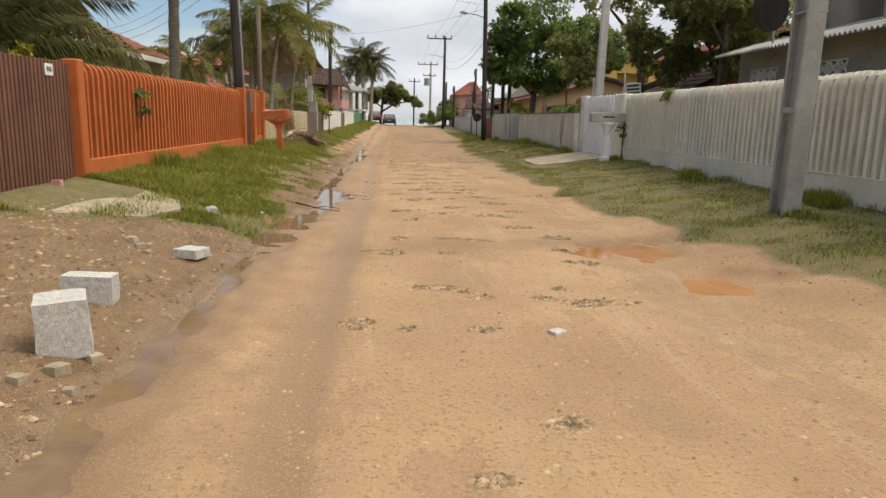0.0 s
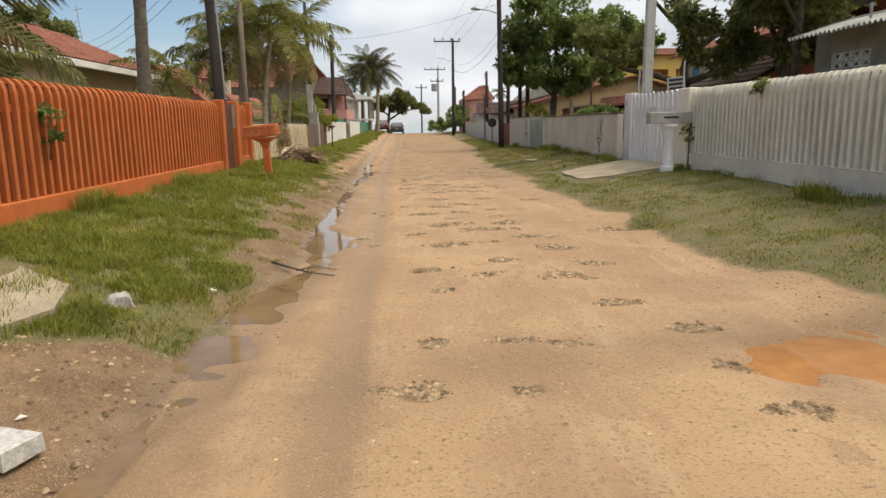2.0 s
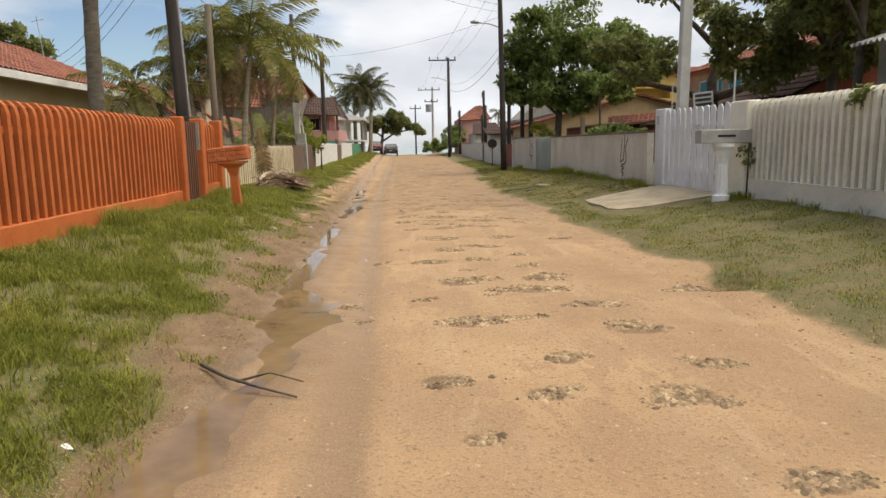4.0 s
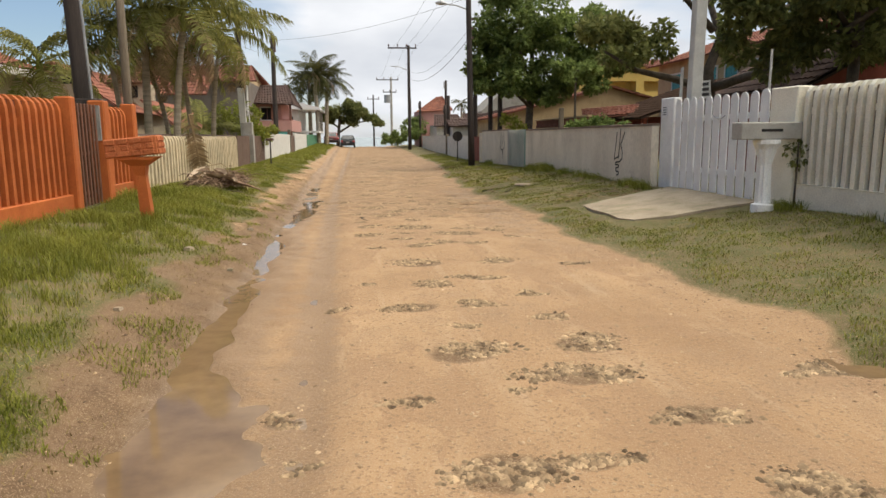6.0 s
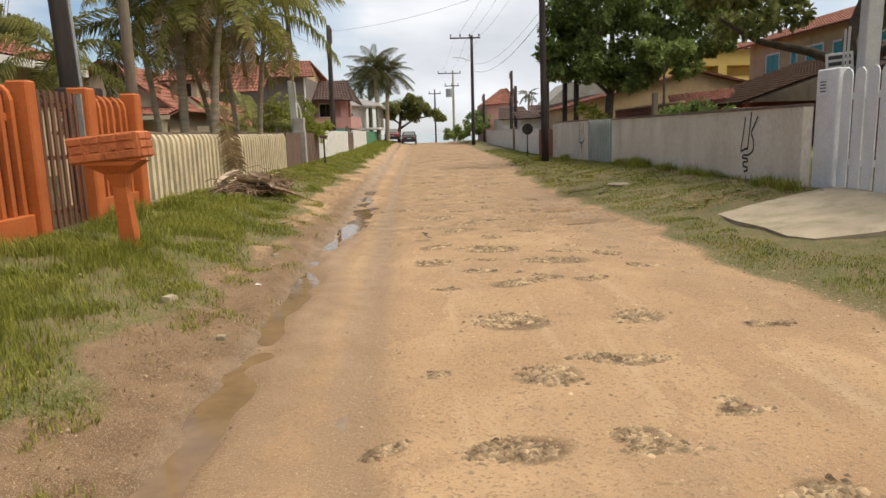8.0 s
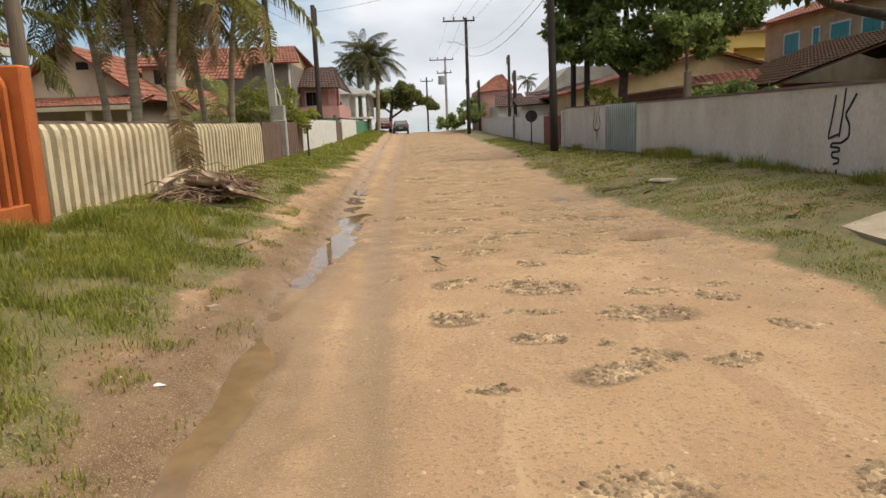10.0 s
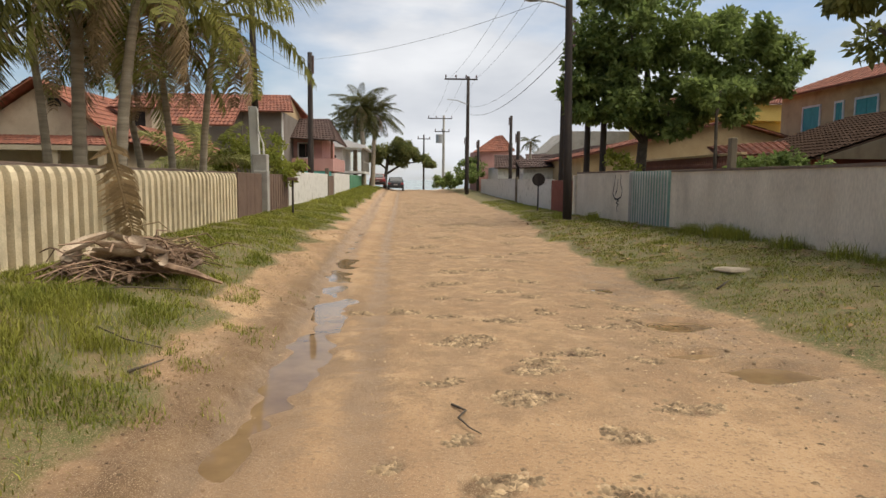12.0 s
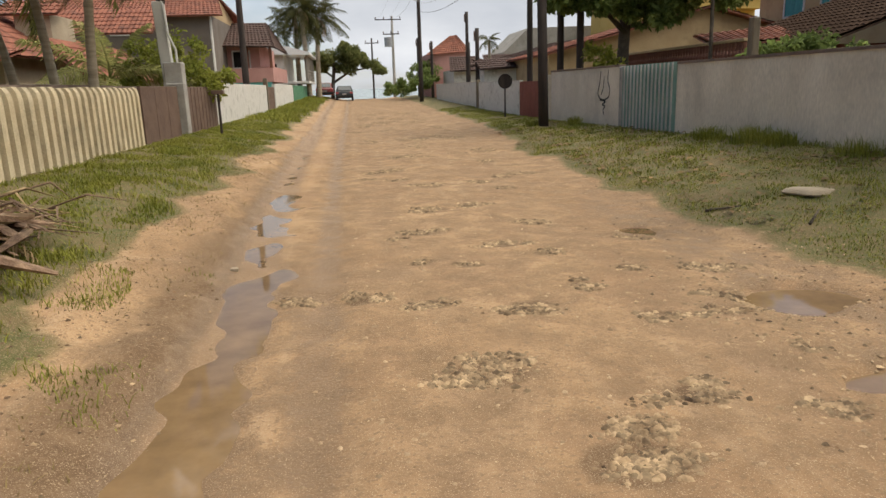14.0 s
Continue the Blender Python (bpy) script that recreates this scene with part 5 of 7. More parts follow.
def broadleaf(label, x, y, z, trunk, limbs, clumps, count, size, material, seed, name="tree", long=1.6):
    """trunk and limbs: lists of (points, radii); clumps: (x, y, z, r) in the tree's own frame."""
    t = thing(name, label, "tree", x, y, z)
    if trunk:
        part("trunk", Mesh().tube(*trunk, 10), M_BARK, t, smooth=True)
    for pts, rad in limbs:
        part("limb", Mesh().tube(pts, rad, 8), M_BARK, t, smooth=True)
    r = random.Random(seed)
    cs, rs = [], []
    for cx, cy, cz, cr in clumps:
        for _ in range(8):
            a, b = r.uniform(0, 6.28), r.uniform(-0.6, 0.9)
            q = cr * r.uniform(0.45, 1.0)
            cs.append((cx + q * math.cos(a) * math.cos(b), cy + q * math.sin(a) * math.cos(b), cz + q * math.sin(b) * 0.75))
            rs.append(cr * r.uniform(0.22, 0.5))
    crown(t, cs, rs, count, size, material, seed, long=long)
    return t


# almond tree behind the green gate
broadleaf("broad-leaved tree with drooping dense crown behind a garden wall", 9.3, 43.2, 0.4,
          ([(0, 0, -0.2), (-0.1, 0, 1.5), (0, 0.1, 2.8), (0.1, 0.1, 4.2), (0, 0, 6.0)], [0.24, 0.2, 0.18, 0.14, 0.08]),
          [([(0, 0, 2.6), (-1.2, -0.4, 3.6), (-2.4, -0.6, 4.0)], [0.1, 0.07, 0.03]), ([(0, 0, 3.0), (1.4, -0.5, 4.2), (3.0, -0.8, 4.8)], [0.11, 0.08, 0.03]), ([(0, 0, 3.6), (-0.8, -1.0, 5.2), (-1.2, -1.6, 6.6)], [0.09, 0.06, 0.03]), ([(0, 0, 4), (1.0, 0.6, 5.6), (2.2, 0.8, 6.8)], [0.09, 0.06, 0.03])],
          [(0, 0, 5.6, 2.0), (-1.6, -0.5, 4.3, 1.3), (-2.6, -0.6, 4.4, 0.8), (-1.2, -0.6, 6.6, 1.6), (1.8, -0.5, 5.0, 1.6), (3.2, -0.5, 5.0, 1.2), (2.4, 0.5, 6.8, 1.7), (0.3, 0, 7.6, 1.8), (4.4, 0, 6.2, 1.4), (-0.4, -0.4, 3.4, 0.9), (-1.9, -0.6, 7.6, 1.2), (5.6, 0.2, 5.4, 1.0), (0.8, -0.8, 4.2, 1.3), (-0.9, -0.8, 5.2, 1.3), (3.4, -0.6, 6.2, 1.4), (1.2, -0.8, 6.4, 1.5), (-2.4, -0.4, 5.6, 1.0), (2.6, -0.8, 4.0, 0.9), (-1.2, -1.0, 3.5, 1.0), (1.9, -0.9, 3.6, 1.0), (-2.6, -0.8, 3.6, 0.7), (0.4, -1.0, 3.2, 0.9), (-1.8, -0.6, 6.0, 1.2), (4.4, -0.4, 4.6, 0.9)],
          34000, 0.165, M_LEAF, 21)
# sprawling dark tree over the white gate
spread = broadleaf("sprawling old tree with dark bent limbs and open crown", 11.05, 28.4, 0.4,
          ([(0, 0, -0.2), (0.1, 0, 1.4), (0.0, 0, 2.9), (-0.1, 0, 3.6), (0.3, 0, 4.8), (-0.3, 0, 6.2)], [0.26, 0.22, 0.2, 0.19, 0.15, 0.1]),
          [([(0, 0, 2.9), (-1.4, -0.2, 3.3), (-3.0, -0.3, 3.6), (-4.2, -0.4, 4.2)], [0.17, 0.13, 0.09, 0.04]), ([(0, 0, 3.0), (1.2, -2.5, 3.6), (1.0, -5.5, 4.2), (0.2, -7.8, 4.4)], [0.17, 0.13, 0.09, 0.04]), ([(0.1, 0, 4.2), (1.8, 0, 5.4), (3.6, -0.5, 6.2)], [0.18, 0.12, 0.05]), ([(0, 0, 5), (-1.4, -0.5, 6.0), (-2.6, -0.5, 7.2)], [0.14, 0.09, 0.04]), ([(1.0, -4, 3.9), (-0.8, -5.2, 4.6), (-2.2, -5.6, 4.6)], [0.12, 0.08, 0.03])],
          [(-3.2, -0.4, 4.4, 1.2), (-4.2, -0.6, 4.8, 1.0), (-2.6, -0.6, 7.2, 1.6), (0, 0, 7.2, 1.9), (2.8, -0.5, 6.6, 1.9), (4.4, -1, 6.0, 1.6), (1.6, -3.5, 5.4, 1.4), (0.4, -6.0, 5.2, 1.4), (-0.4, -8.2, 4.9, 1.2), (-2.0, -5.6, 4.9, 1.0), (3.4, -4.5, 5.6, 1.6), (5.6, -2.0, 4.6, 1.4), (1.6, -8.0, 5.6, 1.5), (-1.2, -9.0, 5.6, 1.0)],
          17000, 0.165, M_LEAFDARK, 22)
spread.scale = (0.82, 0.82, 0.85)
# feathery dark trees beside the unfinished house
broadleaf("dark feathery garden tree beside a cement house", 12.2, 24.0, 0.4,
          ([(0, 0, -0.2), (0.1, 0, 2.0), (0.3, 0.1, 5.0), (0.2, 0, 7.5)], [0.16, 0.14, 0.12, 0.07]), [([(0.2, 0, 3.2), (-1.1, -0.4, 4.6), (-1.6, -0.6, 5.6)], [0.08, 0.06, 0.03]), ([(0.2, 0, 3.8), (1.2, -0.4, 5.2), (1.8, -0.5, 6.4)], [0.08, 0.06, 0.03])],
          [(0, 0, 4.4, 1.5), (-1.4, -0.5, 5.2, 1.3), (1.6, -0.3, 5.6, 1.3), (0.2, 0, 6.6, 1.7), (-0.6, 0.5, 3.2, 1.2), (1.4, 0.4, 3.4, 1.1), (-1.8, 0.6, 3.6, 1.0)], 12000, 0.12, M_LEAFDARK, 23, long=2.2)
broadleaf("slim dark tree with a bare pale trunk", 11.0, 21.0, 0.4,
          ([(0, 0, -0.2), (0.0, 0, 2.0), (0.1, 0.1, 4.2), (0.25, 0, 7.5)], [0.11, 0.10, 0.09, 0.06]), [([(0.1, 0, 3.4), (-0.7, -0.3, 4.4), (-1.0, -0.4, 5.4)], [0.05, 0.04, 0.02])],
          [(0, 0, 5.6, 1.1), (-0.7, -0.3, 5.0, 0.8), (0.4, 0, 6.8, 1.2), (0.6, 0.2, 4.8, 0.7)], 2400, 0.13, M_LEAFDARK, 24, long=2.2)
# thin young tree behind the long wall
broadleaf("thin young tree with a small light crown", 10.6, 40.0, 0.4,
          ([(0, 0, -0.2), (0.03, 0, 1.8), (0.0, 0, 3.4), (0.1, 0, 4.2)], [0.07, 0.06, 0.05, 0.03]), [], [(0, 0, 4.0, 0.9), (-0.6, 0, 4.3, 0.6), (0.7, 0, 4.2, 0.7)], 1500, 0.15, M_LEAF, 25)
broadleaf("yellow-green garden shrub beside a tree foot", 8.2, 42.2, 0.4, None, [([(0, 0, 0), (-0.1, 0, 1.4)], [0.04, 0.02])], [(0, 0, 1.6, 0.5), (-0.3, -0.2, 2.0, 0.4)], 500, 0.12, M_BUSH, 26, name="shrub")
broadleaf("yellow-green bushy shrub behind the cream fence", -4.9, 41.3, 0.5, None, [([(0, 0, 0), (0.1, 0, 1.3)], [0.05, 0.03])],
          [(0, 0, 1.5, 0.9), (0.7, 0, 1.7, 0.8), (-0.8, 0, 1.4, 0.8), (0.2, 0, 2.3, 0.7), (1.3, 0.2, 1.3, 0.6), (-1.5, 0.3, 1.2, 0.6), (-0.3, -0.4, 2.0, 0.8), (0.5, -0.4, 1.2, 0.8)], 4600, 0.09, M_BUSH, 27, name="shrub")
broadleaf("leafy dark green shrub spilling over an old wall", -4.5, 5.6, 0.5, None, [([(0, 0, 0), (0.1, 0, 1.3)], [0.05, 0.03]), ([(0, 0.3, 0), (0.2, 0.5, 1.4)], [0.05, 0.03])],
          [(0, 0, 1.9, 0.6), (0.3, 0.7, 1.75, 0.5), (-0.5, 0.4, 2.3, 0.7), (0.3, -0.5, 2.1, 0.6), (0.4, 0.95, 1.55, 0.28), (-0.2, -1.4, 2.0, 0.8), (-0.9, -0.4, 2.4, 0.8)], 4200, 0.085, M_LEAF, 28, name="shrub")
broadleaf("small yellow-leaved plant peeking over a gate", -4.1, 8.35, 0.5, None, [([(0, 0, 0), (0, 0, 1.5)], [0.02, 0.01])], [(0, 0, 1.62, 0.13), (0.0, 0.12, 1.72, 0.1)], 120, 0.06, leaf_mat("yellow_leaf", (0.22, 0.22, 0.02), (0.34, 0.30, 0.03)), 29, name="shrub")
broadleaf("far dark layered tree beyond the red roofs", -29.5, 61, 0.5, ([(0, 0, 0), (0, 0, 5), (0.4, 0, 8)], [0.4, 0.3, 0.15]), [], [(0, 0, 8.6, 2.2), (2.0, 0, 8.8, 1.6), (-2.4, 0, 8.0, 2.0), (0.5, 0, 9.8, 1.6)], 3600, 0.3, M_LEAFDARK, 30)
# layered almond at the end of the road
broadleaf("spreading layered seaside almond tree above parked cars", -1.9, 93.5, 0.4,
          ([(0, 0, -0.2), (0.1, 0, 1.5), (0.3, 0, 3.2), (0.4, 0, 4.6)], [0.25, 0.2, 0.16, 0.08]), [([(0.1, 0, 1.7), (2.0, 0, 2.9), (4.4, 0, 3.2)], [0.14, 0.1, 0.04]), ([(0.2, 0, 2.3), (-1.4, 0, 3.5)], [0.12, 0.05])],
          [(1.0, 0, 4.5, 1.5), (2.6, 0, 4.0, 1.3), (4.0, 0, 3.3, 1.0), (-0.4, 0, 4.2, 1.3), (-1.2, 0, 3.4, 1.1), (2.0, 0, 5.0, 1.2), (5.0, 0, 2.9, 0.6), (1.6, 0, 3.2, 1.1)], 15000, 0.2, M_LEAFDARK, 31)
# hedge-like growth on the far east side
broadleaf("overgrown green shrubs along the far wall", 5.9, 80, 0.45, None, [([(0, 0, 0), (0, 0, 1.6)], [0.07, 0.03])], [(0, 0, 1.4, 1.1), (1.0, 1, 2.0, 1.0), (-0.9, 2, 1.0, 1.0), (0.6, 3, 2.6, 1.0), (-1.2, 6, 1.0, 1.1), (0.2, 8, 1.6, 1.2), (-1.6, 11, 0.9, 0.9)], 5200, 0.17, M_LEAF, 32, name="shrub")

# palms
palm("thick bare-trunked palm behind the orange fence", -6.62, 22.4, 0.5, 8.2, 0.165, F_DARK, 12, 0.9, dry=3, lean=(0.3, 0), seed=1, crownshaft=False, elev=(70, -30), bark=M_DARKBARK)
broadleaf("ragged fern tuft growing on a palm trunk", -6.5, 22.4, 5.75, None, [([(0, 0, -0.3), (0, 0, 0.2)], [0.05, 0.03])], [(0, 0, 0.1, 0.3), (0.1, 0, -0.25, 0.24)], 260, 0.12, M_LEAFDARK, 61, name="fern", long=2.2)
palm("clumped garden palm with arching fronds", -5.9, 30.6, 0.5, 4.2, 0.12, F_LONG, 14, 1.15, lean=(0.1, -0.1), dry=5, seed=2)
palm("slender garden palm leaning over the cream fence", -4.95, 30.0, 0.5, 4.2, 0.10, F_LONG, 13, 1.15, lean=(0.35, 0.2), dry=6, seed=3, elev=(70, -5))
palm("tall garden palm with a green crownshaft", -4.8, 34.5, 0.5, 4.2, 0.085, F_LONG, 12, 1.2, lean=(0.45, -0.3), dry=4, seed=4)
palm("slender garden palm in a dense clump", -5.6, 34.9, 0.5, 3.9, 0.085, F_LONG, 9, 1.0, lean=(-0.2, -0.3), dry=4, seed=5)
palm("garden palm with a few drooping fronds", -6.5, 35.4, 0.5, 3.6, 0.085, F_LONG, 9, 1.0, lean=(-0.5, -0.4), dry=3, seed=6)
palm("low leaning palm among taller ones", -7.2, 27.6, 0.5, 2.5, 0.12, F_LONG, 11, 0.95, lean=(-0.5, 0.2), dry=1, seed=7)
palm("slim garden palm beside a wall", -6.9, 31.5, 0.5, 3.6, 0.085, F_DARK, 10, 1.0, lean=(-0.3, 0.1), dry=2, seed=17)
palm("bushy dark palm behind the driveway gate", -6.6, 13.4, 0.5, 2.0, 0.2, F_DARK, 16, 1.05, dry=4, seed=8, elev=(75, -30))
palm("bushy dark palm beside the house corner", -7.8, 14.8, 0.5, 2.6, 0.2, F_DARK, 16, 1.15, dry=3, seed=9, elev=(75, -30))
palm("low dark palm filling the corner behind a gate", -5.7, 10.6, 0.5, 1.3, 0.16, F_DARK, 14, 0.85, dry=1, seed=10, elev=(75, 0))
palm("short feathery palm peeking over the orange fence", -5.4, 12.4, 0.5, 1.0, 0.1, F_LONG, 10, 0.6, dry=0, seed=11, elev=(75, 10))
palm("low young palm with wide arching fronds", -6.4, 40.5, 0.5, 0.9, 0.1, F_PALE, 11, 0.95, dry=1, seed=12, elev=(75, 5))
for k, (x, y, h) in enumerate(((-3.7, 84.5, 8.0), (-4.6, 85.5, 6.9), (-2.9, 86.0, 7.4))):
    palm("tall seaside palm in a clump of three", x, y, 0.5, h, 0.22, F_BIG, 26, 0.92, dry=3, seed=40 + k, lean=((k - 1) * 0.3, 0), crownshaft=False, elev=(75, -40))
palm("slim dark palm beside a pole near the seafront", -6.0, 84, 0.5, 5.6, 0.1, F_BIG, 10, 0.6, dry=0, seed=47, crownshaft=False)
palm("small palm showing over far roofs", 9.2, 66, 0.4, 3.9, 0.1, F_DARK, 11, 0.42, dry=0, seed=48, crownshaft=False)

# hanging dry frond on the cream fence
hf = thing("fallen_palm_frond", "dry brown palm frond hanging over a cream fence", "palm frond", -3.84, 26.75, 2.15)
for k in range(3):
    part("dry_frond", F_HANG, None, hf, at=pose(0.06 + 0.02 * k, 0.12 * k - 0.12, 0.03, 30 * k - 30, 80 - 4 * k, 60 + 30 * k) @ Matrix.Scale(0.95, 4))

broadleaf("straggling weed growing through orange pickets", -3.72, 11.28, 1.2, None, [([(0, 0, 0), (0.06, 0, 0.5)], [0.008, 0.005])], [(0.06, 0, 0.55, 0.13), (0.07, 0.02, 0.28, 0.1)], 150, 0.055, M_LEAF, 65, name="weed")
broadleaf("small dark creeper hanging over white pickets", 7.02, 15.0, 2.1, None, [([(0, 0, 0.16), (-0.05, 0.0, -0.15)], [0.008, 0.005])], [(-0.05, 0, 0.12, 0.12), (-0.07, 0.12, -0.02, 0.12)], 150, 0.06, M_LEAFDARK, 66, name="creeper")
# pile of palm debris
pile = thing("palm_debris_pile", "heap of dry palm sheaths and cut fronds on grass", "debris pile", -2.9, 25.35, ground_z(-2.9, 25.35))
for k in range(84):
    a = random.uniform(0, 6.28)
    r = random.uniform(0, 0.85)
    L, w = random.uniform(0.35, 1.1), random.choice((0.012, 0.018, 0.026, 0.04, 0.065))
    th = random.uniform(0, 6.28)
    zz = 0.05 + max(0, 0.42 * (1 - r)) * random.random()
    d = Vector((math.cos(th), math.sin(th), random.uniform(-0.12, 0.28)))
    c = Vector((r * math.cos(a) * 0.75, r * math.sin(a) * 1.1, zz))
    bow = Vector((random.uniform(-0.12, 0.12), random.uniform(-0.12, 0.12), random.uniform(0.02, 0.10)))
    m = Mesh().tube([c - d * L / 2, c - d * L * 0.25 + bow * 0.7, c + bow, c + d * L * 0.25 + bow * 0.8, c + d * L / 2], [w * 0.4, w * 1.1, w * 1.3, w * 0.9, w * 0.25], 6, flat=random.uniform(0.25, 0.6))
    part("sheath", m, M_SHEATH, pile)
for k in range(13):
    # broad pale sheaths curled like gutters
    th, L = random.uniform(0, 6.28), random.uniform(0.45, 0.8)
    c = Vector((random.uniform(-0.45, 0.5), random.uniform(-0.7, 0.8), random.uniform(0.16, 0.38)))
    d, s = Vector((math.cos(th), math.sin(th), random.uniform(-0.1, 0.2))), Vector((-math.sin(th), math.cos(th), 0))
    vs, fs = [], []
    for i in range(7):
        u = i / 6
        w = 0.09 * math.sin(math.pi * (0.12 + 0.8 * u)) + 0.015
        for j in range(7):
            b = (j - 3) * 0.5
            vs.append(c + d * L * (u - 0.5) + s * w * math.sin(b) + Vector((0, 0, w * (1 - math.cos(b)) * 0.9 + 0.10 * u * u)))
    fs = [(i * 7 + j, i * 7 + j + 1, i * 7 + j + 8, i * 7 + j + 7) for i in range(6) for j in range(6)]
    part("pale_sheath", Mesh().add(vs, fs), M_PALESHEATH, pile, "pale curled sheath", smooth=True)
for k in range(9):
    # loose strands, many to a bundle
    th0, c0 = random.uniform(-1.6, 1.6), Vector((random.uniform(-0.5, 0.5), random.uniform(-1.0, 0.9), 0.05))
    m = Mesh()
    for i in range(18):
        th, L = th0 + random.gauss(0, 0.9), random.uniform(0.35, 0.9)
        c = c0 + Vector((random.gauss(0, 0.13), random.gauss(0, 0.16), abs(random.gauss(0.06, 0.12)) + 0.12 * max(0, 1 - c0.length)))
        d = Vector((math.cos(th), math.sin(th), random.uniform(-0.18, 0.2)))
        up = Vector((random.uniform(-0.1, 0.1), random.uniform(-0.1, 0.1), random.uniform(0, 0.12)))
        m.tube([c - d * L / 2, c + up, c + d * L / 2 - Vector((0, 0, 0.05))], [0.007, 0.011, 0.003], 3)
    part("straw_tangle", m, M_FRONDDRY if k % 3 == 0 else M_SHEATH, pile)
for k in range(6):
    part("dry_frond", F_DRY[0], None, pile, at=pose(random.uniform(-0.3, 0.3), random.uniform(-0.4, 0.4), 0.25, 0, 25, random.uniform(0, 360)) @ Matrix.Scale(0.5, 4))

broadleaf("small straggly plant on a letter box pedestal", 7.0, 18.1, 1.36, None, [([(0, 0, -0.9), (0, 0, 0.1)], [0.02, 0.012])], [(0, 0, 0.0, 0.16), (0.05, -0.05, -0.2, 0.14)], 160, 0.06, M_LEAFDARK, 63, name="plant")
broadleaf("green shrub showing above the plaster wall", 9.4, 33.8, 0.4, None, [([(0, 0, 0), (0.1, 0, 1.3)], [0.04, 0.02])], [(0, 0, 1.55, 0.55), (0.8, 0.3, 1.5, 0.5), (-0.5, 0.6, 1.45, 0.45)], 1500, 0.1, M_LEAF, 64, name="shrub")

# ---------- houses ----------


def wall_pieces(parent, boxes, material, name="wall"):
    for b in boxes:
        part(name, Mesh().box(*b), material, parent)


def roof_slope(a, b, c, d, material, pitch=0.24, amp=0.045, courses=True):
    """A tiled slope: a-b along the eave, d-c along the ridge; rounded tile rows run from ridge to eave."""
    a, b, c, d = map(Vector, (a, b, c, d))
    n = max(4, int((b - a).length / pitch)) * 4
    rows = max(2, int((d - a).length / 0.42)) if courses else 1
    nrm = (b - a).cross(d - a).normalized()
    if nrm.z < 0:
        nrm = -nrm
    m = Mesh()
    vs = []
    for r in range(rows):
        for e in (0.0, 1.0):
            t = (r + e) / rows
            p, q = a.lerp(d, t), b.lerp(c, t)
            for k in range(n + 1):
                vs.append(p.lerp(q, k / n) + nrm * (amp * (0.5 + 0.5 * math.cos(k / 4 * 2 * math.pi)) + (0.0 if e else 0.035)))
    fs = []
    for r in range(rows * 2 - 1):
        for k in range(n):
            i = r * (n + 1) + k
            fs.append((i, i + 1, i + n + 2, i + n + 1))
    m.add(vs, fs)
    m.add([a - nrm * 0.06, b - nrm * 0.06, c - nrm * 0.06, d - nrm * 0.06, a, b, c, d], [(0, 1, 2, 3), (0, 1, 5, 4), (1, 2, 6, 5), (2, 3, 7, 6), (3, 0, 4, 7)])
    me = bpy.data.meshes.new("roof")
    me.from_pydata(m.v, [], m.f)
    me.materials.append(material)
    return me


def window(parent, face, u0, u1, z0, z1, axis, frame_mat, pane_mat, name="window"):
    """A window set on a wall; axis 'y' looks to -y (u is x), axis 'x' looks to -x (u is y), axis 'X' looks to +x."""
    s = {"y": -1, "x": -1, "X": 1}[axis]

    def bx(m, a, b, lo, hi, d0, d1, c=0.0):
        d0, d1 = sorted((face + s * d0, face + s * d1))
        if axis == "y":
            return m.box(a, d0, lo, b, d1, hi, c)
        return m.box(d0, a, lo, d1, b, hi, c)
    w = part(name, bx(bx(bx(bx(Mesh(), u0 - 0.1, u0, z0 - 0.1, z1 + 0.1, 0, 0.06), u1, u1 + 0.1, z0 - 0.1, z1 + 0.1, 0, 0.06), u0, u1, z1, z1 + 0.1, 0, 0.06), u0 - 0.05, u1 + 0.05, z0 - 0.1, z0, 0, 0.09), frame_mat, parent)
    part("pane", bx(Mesh(), u0, (u0 + u1) / 2 - 0.015, z0, z1, 0.0, 0.02), pane_mat, w)
    part("pane", bx(Mesh(), (u0 + u1) / 2 + 0.015, u1, z0, z1, 0.0, 0.02), pane_mat, w)
    return w


# house behind the orange fence: ridge along the street
h = thing("house", "cream single-storey house with an orange tiled roof", "house", 0, 0, 0)
part("wall", Mesh().box(-18.2, 15.5, 0.3, -10.75, 33.7, 3.72), M_HCREAM, h)
part("gable", Mesh().prism([(-18.2, 3.72), (-10.75, 3.72), (-14.4, 5.4)], 1, 15.5, 33.7), M_HCREAM, h)
part("roof", roof_slope((-10.1, 14.8, 3.80), (-10.1, 34.4, 3.80), (-14.4, 34.4, 5.65), (-14.4, 14.8, 5.65), M_TILE), None, h)
part("roof", roof_slope((-18.8, 34.4, 3.80), (-18.8, 14.8, 3.80), (-14.4, 14.8, 5.65), (-14.4, 34.4, 5.65), M_TILE), None, h)
part("fascia", Mesh().box(-10.2, 14.8, 3.58, -10.06, 34.4, 3.80, 0.01), M_HWHITE, h)
for y in (19.5, 24.5, 29.5):
    window(h, -10.75, y, y + 1.3, 1.6, 2.8, "X", M_HWHITE, M_DARKIN)
part("chimney", Mesh().box(-15.2, 33.0, 5.0, -14.7, 33.4, 5.9), M_PILLAR, h)
pc = thing("pergola_post", "round timber post with a crossing log above a fence", "pergola", -6.6, 14.6, 0.5)
part("post", Mesh().tube([(0, 0, 0), (0, 0, 2.3)], [0.09, 0.09], 10), M_OLDWOOD, pc)
part("log", Mesh().tube([(-0.7, -0.2, 2.38), (0.45, 0.15, 2.36)], [0.10, 0.09], 10), M_HCREAM, pc)
